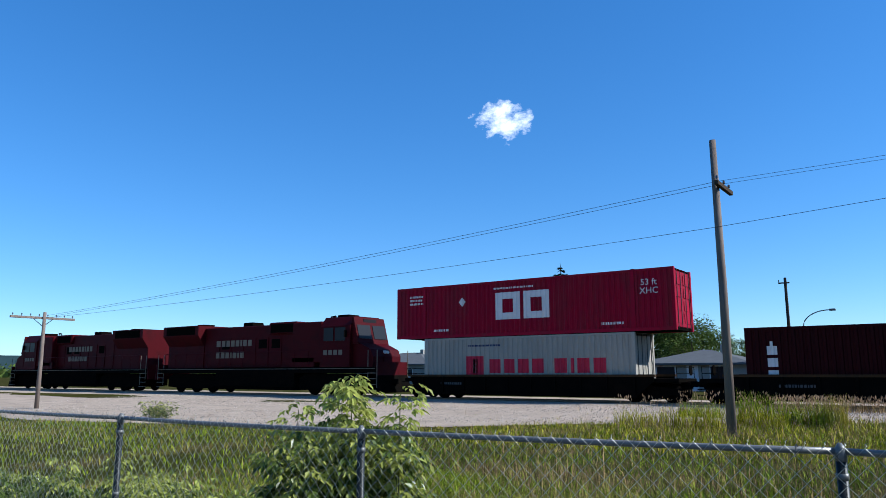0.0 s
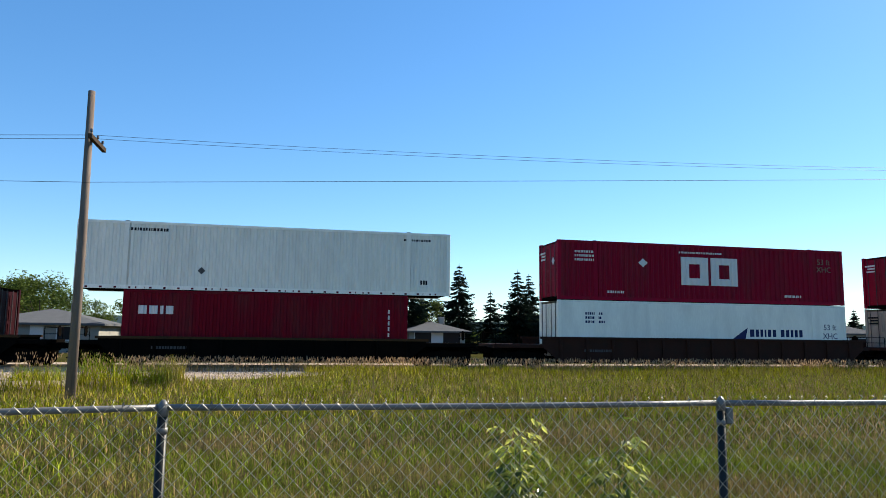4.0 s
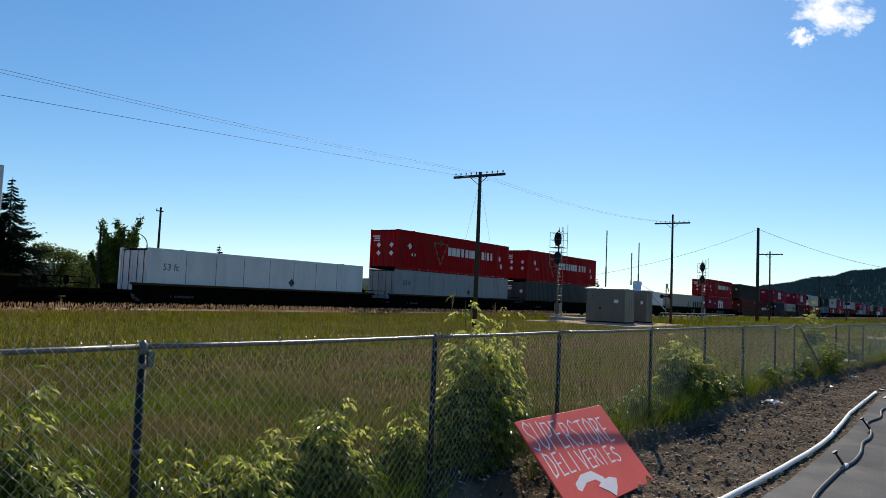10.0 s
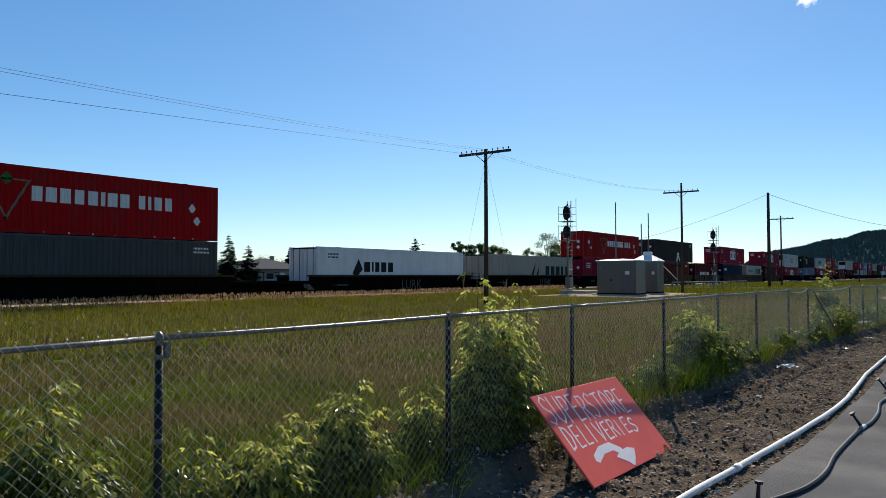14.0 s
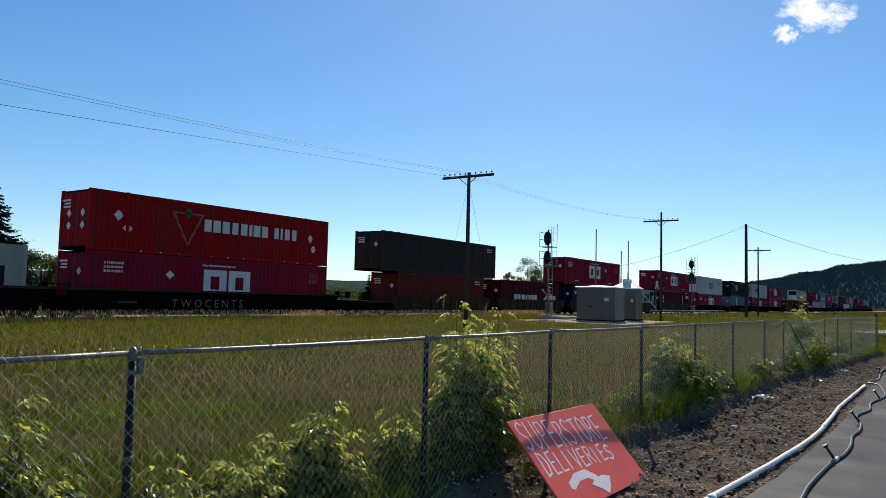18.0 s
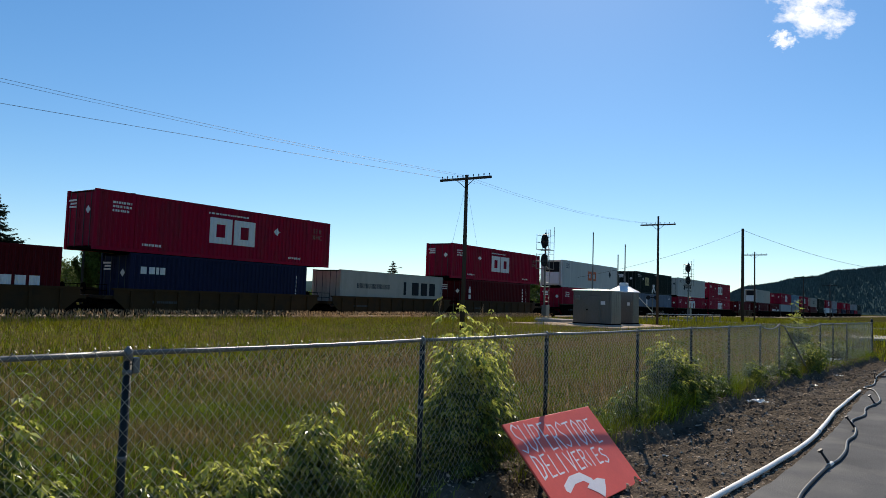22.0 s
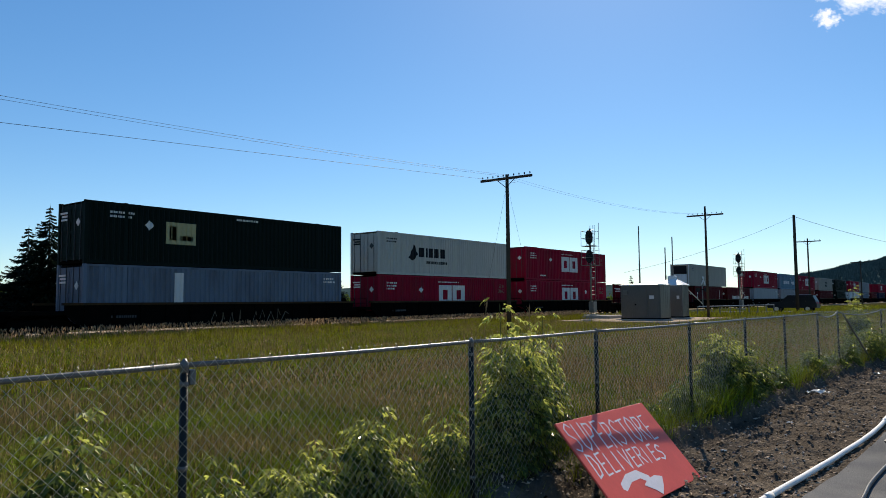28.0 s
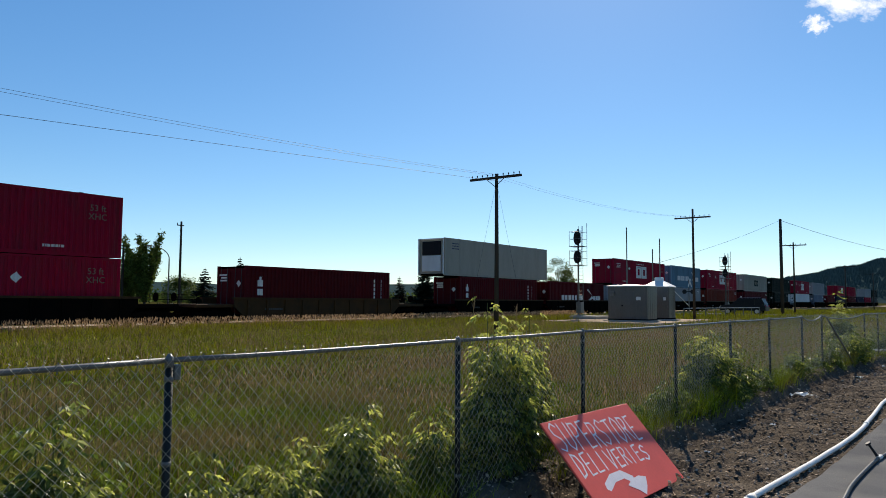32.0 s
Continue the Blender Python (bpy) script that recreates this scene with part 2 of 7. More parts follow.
# ---- mesh tools ----
class MB:
    """Gathers vertices and faces of one mesh."""

    def __init__(self):
        self.v, self.f = [], []

    def quad(self, *p):
        i = len(self.v)
        self.v.extend(tuple(q) for q in p)
        self.f.append(tuple(range(i, i + len(p))))
        return self

    def box(self, x0, x1, y0, y1, z0, z1, m=None):
        i = len(self.v)
        c = [(x, y, z) for z in (z0, z1) for y in (y0, y1) for x in (x0, x1)]
        self.v.extend(tuple(m @ Vector(p)) if m else p for p in c)
        self.f.extend(tuple(i + k for k in q) for q in ((0, 2, 3, 1), (4, 5, 7, 6), (0, 1, 5, 4), (2, 6, 7, 3), (0, 4, 6, 2), (1, 3, 7, 5)))
        return self

    def bevel_box(self, x0, x1, y0, y1, z0, z1, b=0.02, m=None):
        """A box whose upright and top edges are cut back by b."""
        i = len(self.v)
        rings = ((b, z0), (0.0, z0 + b), (0.0, z1 - b), (b, z1))
        for inset, z in rings:
            a0, a1, c0, c1 = x0 + inset, x1 - inset, y0 + inset, y1 - inset
            ring = ((a0 + b, c0), (a1 - b, c0), (a1, c0 + b), (a1, c1 - b), (a1 - b, c1), (a0 + b, c1), (a0, c1 - b), (a0, c0 + b))
            self.v.extend(tuple(m @ Vector((x, y, z))) if m else (x, y, z) for x, y in ring)
        for r in range(3):
            for k in range(8):
                self.f.append((i + r * 8 + k, i + r * 8 + (k + 1) % 8, i + r * 8 + 8 + (k + 1) % 8, i + r * 8 + 8 + k))
        self.f.append(tuple(i + k for k in range(7, -1, -1)))
        self.f.append(tuple(i + 24 + k for k in range(8)))
        return self

    def tube(self, points, radii, sides=8, cap=True):
        pts = [Vector(p) for p in points]
        if not isinstance(radii, (list, tuple)):
            radii = [radii] * len(pts)
        i, n = len(self.v), len(pts)
        for k, p in enumerate(pts):
            d = (pts[min(k + 1, n - 1)] - pts[max(k - 1, 0)]).normalized()
            a = d.cross(Vector((0, 0, 1)) if abs(d.z) < 0.9 else Vector((1, 0, 0))).normalized()
            b = d.cross(a)
            for s in range(sides):
                t = 2 * math.pi * s / sides
                self.v.append(tuple(p + (a * math.cos(t) + b * math.sin(t)) * radii[k]))
        for k in range(n - 1):
            for s in range(sides):
                self.f.append((i + k * sides + s, i + k * sides + (s + 1) % sides, i + (k + 1) * sides + (s + 1) % sides, i + (k + 1) * sides + s))
        if cap:
            self.f.append(tuple(i + s for s in range(sides - 1, -1, -1)))
            self.f.append(tuple(i + (n - 1) * sides + s for s in range(sides)))
        return self

    def prism(self, outline, axis, a, b):
        """A flat outline pushed along an axis from a to b. The outline's two numbers are the other two axes in order."""
        def at(p, w):
            q = list(p)
            q.insert("xyz".index(axis), w)
            return tuple(q)
        i, n = len(self.v), len(outline)
        self.v.extend(at(p, a) for p in outline)
        self.v.extend(at(p, b) for p in outline)
        self.f.append(tuple(range(i + n - 1, i - 1, -1)))
        self.f.append(tuple(range(i + n, i + 2 * n)))
        for k in range(n):
            self.f.append((i + k, i + (k + 1) % n, i + n + (k + 1) % n, i + n + k))
        return self

    def mesh(self, name, material, smooth=False):
        me = bpy.data.meshes.new(name)
        me.from_pydata(self.v, [], self.f)
        me.materials.append(material)
        if smooth:
            me.polygons.foreach_set("use_smooth", [True] * len(me.polygons))
        me.update()
        return me


def part(name, mb, material, parent, label="", smooth=False, at=None):
    """One mesh object under a thing or a part; mb may be a ready mesh."""
    me = mb.mesh(name, material, smooth) if isinstance(mb, MB) else mb
    ob = new(name, me)
    ob.parent = parent
    if at is not None:
        ob.matrix_basis = at
    if label:
        ob["label"] = label
    return ob


def thing(name, label, category, m=None, group="", kind=""):
    ob = tagged(new(name), label, category, group, kind)
    ob.empty_display_size = 0.2
    if m is not None:
        ob.matrix_basis = m
    return ob


def solid(name, mb, material, label, category, kind="", group="", smooth=False):
    return tagged(new(name, mb.mesh(name, material, smooth)), label, category, group, kind)


def lettering(text, size, thick=0.004):
    """A mesh of raised text in Blender's own font, its middle at the origin, in the xz plane, to be read from -y."""
    cu = bpy.data.curves.new("text", "FONT")
    cu.body, cu.size, cu.extrude, cu.align_x, cu.align_y, cu.resolution_u = text, size, thick / 2, "CENTER", "CENTER", 2
    ob = bpy.data.objects.new("text", cu)
    scene.collection.objects.link(ob)
    me = bpy.data.meshes.new_from_object(ob.evaluated_get(bpy.context.evaluated_depsgraph_get()))
    bpy.data.objects.remove(ob)
    me.transform(pose(0, 0, 0, 90))
    return me

# ---- ground and track ----
TRACK_Y, RAIL_Z = 34.1, 0.12


YARD_Z = -0.35


def height(x, y):
    """The meadow: lowest by the fence, rising a little towards the track, slightly uneven, with a dip on the far left."""
    h = float(np.interp(y, (4.5, 10, 20, 28), (YARD_Z, -0.28, -0.12, 0.0)))
    h *= float(np.interp(x, (40, 60), (1, 0)))
    if y > 4.2:
        h += 0.05 * noise.noise((x * 0.12, y * 0.12, 0.0)) * min(1, y - 4.2)
    if x < -12:
        h -= 0.22 * min(1.0, (-12 - x) / 20) * max(0.0, 1 - abs(y - 16) / 12)
    return h


def build_ground():
    mb = MB()
    xs = sorted({*(-4000, -2000, -900, -400, -200, -120, -80, 90, 120, 160, 220, 320, 500, 900, 2000, 4000), *range(-60, 81, 2)})
    ys = sorted({*(-3000, -900, -300, -80, -20, -6, 45, 60, 90, 140, 250, 500, 1000, 2000, 4000), *range(0, 40, 2)})
    for y in ys:
        for x in xs:
            mb.v.append((x, y, height(x, y) - (0.03 if y < 5 and -35 < x < 45 else 0.0) if y < 45 else 0.0))
    w = len(xs)
    for j in range(len(ys) - 1):
        for i in range(w - 1):
            mb.f.append((j * w + i, j * w + i + 1, (j + 1) * w + i + 1, (j + 1) * w + i))
    solid("ground", mb, GROUND, "dry summer meadow ground with worn soil", "ground", "structure", smooth=True)
    # gravel lane beside the track, and the ballast bed
    mb = MB()
    n = 90
    for k in range(n + 1):
        x = -150 + 152 * k / n
        near = 15.4 if x < -28 else 15.4 + (x + 28) * 0.18 if x < -15 else 17.7 + (x + 15) * 0.62
        near += 0.9 * noise.noise((x * 0.35, 3.1, 0)) + 0.5 * noise.noise((x * 1.3, 9.1, 0))
        mb.v.append((x, min(near, 29.0), height(x, near) + 0.015))
        mb.v.append((x, (near + 30) / 2, height(x, (near + 30) / 2) + 0.04))
        mb.v.append((x, 30.0, 0.05))
        if k:
            i = 3 * k
            mb.f.append((i - 3, i, i + 1, i - 2))
            mb.f.append((i - 2, i + 1, i + 2, i - 1))
    solid("gravel_lane", mb, BALLAST, "pale grey crushed gravel lane beside the track", "gravel", "structure", smooth=True)
    mb = MB()
    mb.prism(((TRACK_Y - 4.6, -0.03), (TRACK_Y - 1.9, 0.0), (TRACK_Y + 1.9, 0.0), (TRACK_Y + 5.5, -0.03), (TRACK_Y + 5.5, -0.2), (TRACK_Y - 4.6, -0.2)), "x", -600, 900)
    for k, v in enumerate(mb.v):
        mb.v[k] = (v[0], v[1], v[2] + 0.06)
    solid("ballast_bed", mb, BALLAST, "crushed stone ballast bed under the railway track", "ballast", "structure")


def build_track():
    tr = thing("railway_track", "steel railway track on dark timber ties", "track", kind="structure")
    for side in (-0.7525, 0.7525):
        y = TRACK_Y + side
        mb = MB().prism(((y - 0.075, -0.06), (y + 0.075, -0.06), (y + 0.075, -0.045), (y + 0.01, -0.02), (y + 0.01, 0.07), (y + 0.037, 0.08), (y + 0.035, 0.12), (y - 0.035, 0.12), (y - 0.037, 0.08), (y - 0.01, 0.07), (y - 0.01, -0.02), (y - 0.075, -0.045)), "x", -600, 900)
        part("rail", mb, RAIL, tr, "worn steel rail")
    tie = MB().bevel_box(-0.115, 0.115, -1.3, 1.3, -0.12, 0.058, 0.012).mesh("tie", TIE)
    for k in range(220):
        part("tie", tie, TIE, tr, at=pose(-56 + 0.52 * k, TRACK_Y, 0))
    mb = MB()
    for k in range(1100):
        x = 58.5 + 0.52 * k if k < 600 else -56.5 - 0.52 * (k - 600)
        mb.box(x - 0.115, x + 0.115, TRACK_Y - 1.3, TRACK_Y + 1.3, -0.12, 0.058)
    tagged(part("far_ties", mb, TIE, tr), kind="stuff")


def build_gravel_stones():
    r = random.Random(77)
    mb = MB()
    for _ in range(26000):
        x = 3 - 48 * r.random() ** 1.4
        y = r.uniform(16.5, 31.5) if x < -16 else r.uniform(18 + (x + 16) * 0.6, 31.5)
        s = r.uniform(0.012, 0.032)
        z = height(x, y) + 0.03 if y < 28 else 0.05
        m4 = pose(x, y, z + s * 0.25, r.uniform(-30, 30), r.uniform(-30, 30), r.uniform(0, 360))
        i = len(mb.v)
        for a, b, c in ((1, 0, 0), (0, 1, 0), (-1, 0, 0), (0, -1, 0), (0, 0, 1)):
            mb.v.append(tuple(m4 @ Vector((a * s * r.uniform(0.6, 1.2), b * s * r.uniform(0.6, 1.2), c * s * 0.8))))
        mb.f += [(i, i + 1, i + 4), (i + 1, i + 2, i + 4), (i + 2, i + 3, i + 4), (i + 3, i, i + 4)]
    solid("gravel_stones", mb, STONE, "loose crushed stones on the gravel lane", "gravel", "stuff")


build_ground()
build_track()
build_gravel_stones()

# ---- the train ----
SHIFT = ((0, 0.0), (4, 51.85), (8, 103.8), (12, 155.9), (16, 208.1), (20, 260.35), (24, 312.6), (28, 364.8), (32, 416.95))
MOVERS = []
PITCH = 0.28


def profile(length, kind):
    """Points (x, depth) along a container's side wall: the waves of its sheet steel."""
    h = length / 2 - 0.16
    if kind == "flat":
        return [(-h, 0.0), (h, 0.0)]
    pts, n = [], int(2 * h / PITCH)
    p, d = 2 * h / n, 0.050
    for k in range(n):
        x = -h + k * p
        pts += [(x, 0.0), (x + p * 0.36, 0.0), (x + p * 0.50, d), (x + p * 0.86, d)]
    return pts + [(h, 0.0)]


def slices(poly, prof):
    """Columns of a convex polygon (x, z), cut where the wall's waves turn."""
    xs = [q[0] for q in poly]
    x0, x1 = min(xs), max(xs)
    cuts = sorted({x0, x1, *(q[0] for q in poly), *(a for a, _ in prof if x0 < a < x1)})
    def span(x):
        zs = []
        for (ax, az), (bx, bz) in zip(poly, poly[1:] + poly[:1]):
            if abs(ax - bx) < 1e-9:
                if abs(x - ax) < 1e-6:
                    zs += [az, bz]
            elif min(ax, bx) - 1e-6 <= x <= max(ax, bx) + 1e-6:
                zs.append(az + (bz - az) * (x - ax) / (bx - ax))
        return min(zs), max(zs)
    px, pd = [a for a, _ in prof], [d for _, d in prof]
    return [(a, b, *span(a), *span(b), float(np.interp(a, px, pd)), float(np.interp(b, px, pd))) for a, b in zip(cuts, cuts[1:])]


def decal(polys, prof, y=-1.295):
    mb = MB()
    for poly in polys:
        for a, b, a0, a1, b0, b1, da, db in slices(list(poly), prof):
            mb.quad((a, y + da - 0.004, a0), (b, y + db - 0.004, b0), (b, y + db - 0.004, b1), (a, y + da - 0.004, a1))
    return mb


def rect(x0, x1, z0, z1):
    return ((x0, z0), (x1, z0), (x1, z1), (x0, z1))


def diamond(x, z, r):
    return ((x - r, z), (x, z - r), (x + r, z), (x, z + r))


def frame_marks(x, z, w, h, t):
    """Two hollow blocks side by side: the plain shapes that stand for the railway's emblem."""
    out = []
    for k, right_tall in ((0, True), (1, False)):
        a = x + k * (w + 0.12 * w)
        out += [rect(a, a + t, z, z + h), rect(a + t, a + w, z + h - t * 0.8, z + h)]
        low = z
        out += [rect(a + t, a + w, low, low + t * 0.8), rect(a + w - t, a + w, low + t * 0.8, z + h - t * 0.8)]
    return out


def word_bars(x, z, h, widths, gap=0.18, seed=0):
    """Plain bars of a word's size."""
    out = []
    for w in widths:
        if w > 0:
            out.append(rect(x + w * 0.06, x + w * 0.94, z + h * 0.08, z + h * 0.92))
        x += abs(w) + gap * h
    return out


def small_bars(x, z, n, h=0.10, w=0.9, seed=0):
    r = random.Random(seed)
    out = []
    for k in range(n):
        a = x
        while a < x + w * r.uniform(0.75, 1.0):
            b = r.uniform(0.05, 0.11)
            out.append(rect(a, a + b, z - k * 0.2, z - k * 0.2 + h))
            a += b + 0.04
    return out


MESHES = {}


def shared(key, make):
    if key not in MESHES:
        MESHES[key] = make()
    return MESHES[key]


def side_wall(length, tall, kind, sign):
    mb, prof = MB(), profile(length, kind)
    y = -1.295
    for (a, da), (b, db) in zip(prof, prof[1:]):
        mb.quad((a, sign * (-y - da), 0.16), (b, sign * (-y - db), 0.16), (b, sign * (-y - db), tall - 0.1), (a, sign * (-y - da), tall - 0.1))
    if sign > 0:
        mb.f = [f[::-1] for f in mb.f]
    return mb


def end_doors(x, out, tall, k):
    """One door leaf with its ribs, at the end x, that faces along out."""
    mb = MB()
    y0, y1 = (-1.2, -0.01) if k == 0 else (0.01, 1.2)
    a, b = sorted((x, x - out * 0.05))
    mb.box(a, b, y0, y1, 0.18, tall - 0.14)
    for j in range(4):
        z = 0.35 + j * (tall - 0.75) / 3.6
        c, d = sorted((x, x + out * 0.03))
        mb.box(c, d, y0 + 0.12, y1 - 0.12, z, z + 0.45)
    return mb


def lock_bar(x, out, y, tall):
    return MB().tube([(x + out * 0.05, y, 0.12), (x + out * 0.05, y, tall - 0.08)], 0.018, 6)


def reefer_end(x, out, tall):
    """A cooling unit: black upper grille housing, pale lower case and tubular guard frame."""
    a, b = sorted((x, x + out * 0.12))
    return (MB().bevel_box(a, b, -0.9, 0.9, tall * 0.55, tall - 0.25, 0.03), MB().bevel_box(a, b, -0.9, 0.9, 0.3, tall * 0.53, 0.03))


def container(name, label, q, z0, length, material, kind="corr", marks=(), doors="right", tall=2.9, lettered=()):
    """A shipping container with posts, rails, roof, walls and doors, its left end at q along the train."""
    ob = thing(name, label, "container", group="containers of the train")
    key = (length, round(tall, 2), kind, material.name)
    for sign in (-1, 1):
        part("side_wall", shared(("side", sign, *key), lambda: side_wall(length, tall, kind, sign).mesh("side_wall", material)), material, ob)
    h, w = length / 2, 1.3
    def roof():
        n = int(length / 0.4)
        top = []
        for k in range(n):
            a, b = -h + 0.1 + (length - 0.2) * k / n, -h + 0.1 + (length - 0.2) * (k + 1) / n
            z = tall - 0.012 if k % 2 else tall - 0.03
            top += [(a + 0.02, z), (b - 0.02, z)]
        mb = MB()
        for (a, za), (b, zb) in zip(top, top[1:]):
            mb.quad((a, -1.24, za), (b, -1.24, zb), (b, 1.24, zb), (a, 1.24, za))
            mb.quad((a, -1.24, tall - 0.06), (a, 1.24, tall - 0.06), (b, 1.24, tall - 0.06), (b, -1.24, tall - 0.06))
        return mb.mesh("roof", material)
    part("roof", shared(("roof", *key), roof), material, ob)
    part("floor_frame", shared(("floor", *key), lambda: MB().box(-h + 0.1, h - 0.1, -1.2, 1.2, 0.02, 0.15).mesh("floor_frame", STEEL_DARK)), STEEL_DARK, ob)
    post = shared(("post", *key), lambda: MB().bevel_box(-0.085, 0.085, -0.085, 0.085, 0.0, tall, 0.012).mesh("corner_post", material))
    for x in (-h + 0.085, h - 0.085):
        for y in (-w + 0.085, w - 0.085):
            part("corner_post", post, material, ob, at=pose(x, y, 0))
    if length > 13:
        inner = shared(("inner", *key), lambda: MB().box(-0.09, 0.09, -0.012, 0.012, 0.16, tall - 0.1).mesh("inner_post", material))
        for x in (-6.1, 6.1):
            part("inner_post", inner, material, ob, at=pose(x, -w + 0.002, 0))
            part("lifting_block", shared(("block", *key), lambda: MB().bevel_box(-0.09, 0.09, -0.09, 0.09, -0.02, 0.075, 0.01).mesh("lifting_block", STEEL_DARK)), STEEL_DARK, ob, at=pose(x, -w + 0.12, tall - 0.05))
    rail_low = shared(("low", *key), lambda: MB().box(-h + 0.17, h - 0.17, -0.03, 0.03, 0.0, 0.165).mesh("bottom_rail", material))
    rail_top = shared(("top", *key), lambda: MB().box(-h + 0.17, h - 0.17, -0.03, 0.03, tall - 0.11, tall - 0.004).mesh("top_rail", material))
    for y in (-w + 0.032, w - 0.032):
        part("bottom_rail", rail_low, material, ob, at=pose(0, y, 0))
        part("top_rail", rail_top, material, ob, at=pose(0, y, 0))
    for x, out, side in ((-h + 0.06, -1, "left"), (h - 0.06, 1, "right")):
        if doors == side:
            for k in (0, 1):
                d = part("door", shared(("door", k, out, *key), lambda: end_doors(x, out, tall, k).mesh("door", material)), material, ob)
                for y in ((-0.9, -0.35) if k == 0 else (0.35, 0.9)):
                    part("locking_bar", shared(("bar", out, y, *key), lambda: lock_bar(x, out, y, tall).mesh("locking_bar", GREY)), GREY, d)
        elif doors == "cool" and side == "left":
            up, low = reefer_end(x, out, tall)
            part("bulkhead", MB().box(x - 0.02, x + 0.02, -1.22, 1.22, 0.15, tall - 0.1), material, ob)
            part("cooling_unit", up, MARK_BLACK, ob, "black cooling unit grille")
            part("unit_case", low, WHITE, ob)
            for y in (-1.2, 1.2):
                part("guard_tube", MB().tube([(x - 0.16, y, 0.1), (x - 0.16, y, tall - 0.05)], 0.05, 6), WHITE, ob)
            part("guard_bar", MB().tube([(x - 0.16, -1.2, tall - 0.08), (x - 0.16, 1.2, tall - 0.08)], 0.05, 6), WHITE, ob)
        else:
            def bulk(x=x, out=out):
                mb = MB()
                for k in range(10):
                    y = -1.2 + 0.24 * k
                    a, b = sorted((x, x + out * (0.03 if k % 2 else 0.0) - out * 0.03))
                    mb.box(a, b, y, y + 0.24, 0.15, tall - 0.1)
                return mb.mesh("end_wall", material)
            part("end_wall", shared(("end", out, *key), bulk), material, ob)
    if doors == "left" and kind == "corr" and q < 640:
        x = -h - 0.012
        spots = [(-0.75, 1.75), (-0.75, 1.15), (0.45, 1.75), (0.45, 1.15)] if any(t == "edge_light" for t, _, _ in marks) else [(-0.7, 1.9)]
        for y, z in spots:
            part("door_placard", MB().prism([(y - 0.2, z), (y, z - 0.2), (y + 0.2, z), (y, z + 0.2)], "x", x, x + 0.008), MARK_WHITE if material is not WHITE and material is not PALE else GREY, ob)
        for j in range(3):
            part("door_mark", MB().box(x, x + 0.008, 0.35, 0.35 + (0.7, 0.55, 0.62)[j], 2.35 - 0.16 * j, 2.44 - 0.16 * j), MARK_WHITE if material is not WHITE and material is not PALE and material is not CREAM else MARK_BLACK, ob)
    prof = profile(length, kind)
    for tag, polys, m in marks:
        if tag in ("letter_bar", "diamond_mark"):
            for poly in polys:
                part(tag, decal([poly], prof), m, ob)
            continue
        made = part(tag, decal(polys, prof), m, ob)
        if len(polys) > 5:
            made["kind"] = "stuff"
    for text, size, x, z, m in lettered:
        me = shared(("txt", text, size, m.name), lambda: lettering(text, size))
        if not me.materials:
            me.materials.append(m)
        part("lettering", me, m, ob, at=pose(x, -1.302, z))
    MOVERS.append((ob, q + length / 2, TRACK_Y, z0))
    return ob


F53, F40 = 16.15, 12.19
LOW_Z = RAIL_Z + 0.33
UP_Z = LOW_Z + 2.93


def railway_marks(m=MARK_WHITE, at=-1.9, seed=0):
    s = random.Random(seed)
    return [("emblem", frame_marks(at, 0.85, 1.5, 1.42, 0.44), m),
            ("slogan_mark", small_bars(at - 0.1, 2.45, 1, 0.09, 2.9, seed), m),
            ("diamond_mark", [diamond(at + (-2.1 if s.random() < 0.5 else 4.9), 1.9, 0.24)], m),
            ("number_mark", small_bars(-h53 + 0.9, 2.3, 3, 0.11, 1.1, seed + 1), m),
            ("caution_mark", small_bars(-h53 + 2.6, 0.35, 1, 0.12, 1.1, seed + 2) + small_bars(h53 - 3.6, 0.35, 1, 0.12, 1.1, seed + 3), m)]


h53 = F53 / 2
SIZE_TEXT = (("53 ft", 0.42, h53 - 1.2, 2.25, MARK_WHITE), ("XHC", 0.42, h53 - 1.2, 1.85, MARK_WHITE))


FAINT_SIZE = tuple((t, s, x, z, LOCO_MARK) for t, s, x, z, m in SIZE_TEXT)


def triangle_marks(seed=0):
    z, x = 1.55, -2.6
    tri = [((x - 1.0, z + 0.75), (x + 1.0, z + 0.75), (x + 0.9, z + 0.68), (x - 0.9, z + 0.68)),
           ((x - 1.0, z + 0.75), (x - 0.86, z + 0.70), (x + 0.06, z - 0.95), (x, z - 1.05)),
           ((x + 1.0, z + 0.75), (x + 0.86, z + 0.70), (x - 0.06, z - 0.95), (x, z - 1.05))]
    w = [0.50, 0.52, 0.54, 0.52, 0.54, 0.22, 0.52, 0.54, -0.2, 0.42, 0.22, 0.50, 0.46]
    return [("emblem", tri, LOCO_MARK), ("leaf_mark", [diamond(x, z + 0.75, 0.28)], MARK_GREEN),
            ("letter_bar", word_bars(-1.6, 1.35, 0.78, w, 0.13, seed), MARK_WHITE),
            ("diamond_mark", [diamond(-h53 + 1.5, 1.75, 0.26), diamond(-h53 + 2.0, 1.15, 0.26), diamond(h53 - 1.6, 1.65, 0.24), diamond(h53 - 1.3, 1.0, 0.24)], MARK_WHITE),
            ("edge_light", [rect(-h53 + 0.6 + k * 1.07, -h53 + 0.72 + k * 1.07, 0.04, 0.10) for k in range(15)], MARK_WHITE)]


def words(x, z, h, widths, m, seed, extra=()):
    return [("letter_bar", word_bars(x, z, h, widths, 0.15, seed), m), *extra]


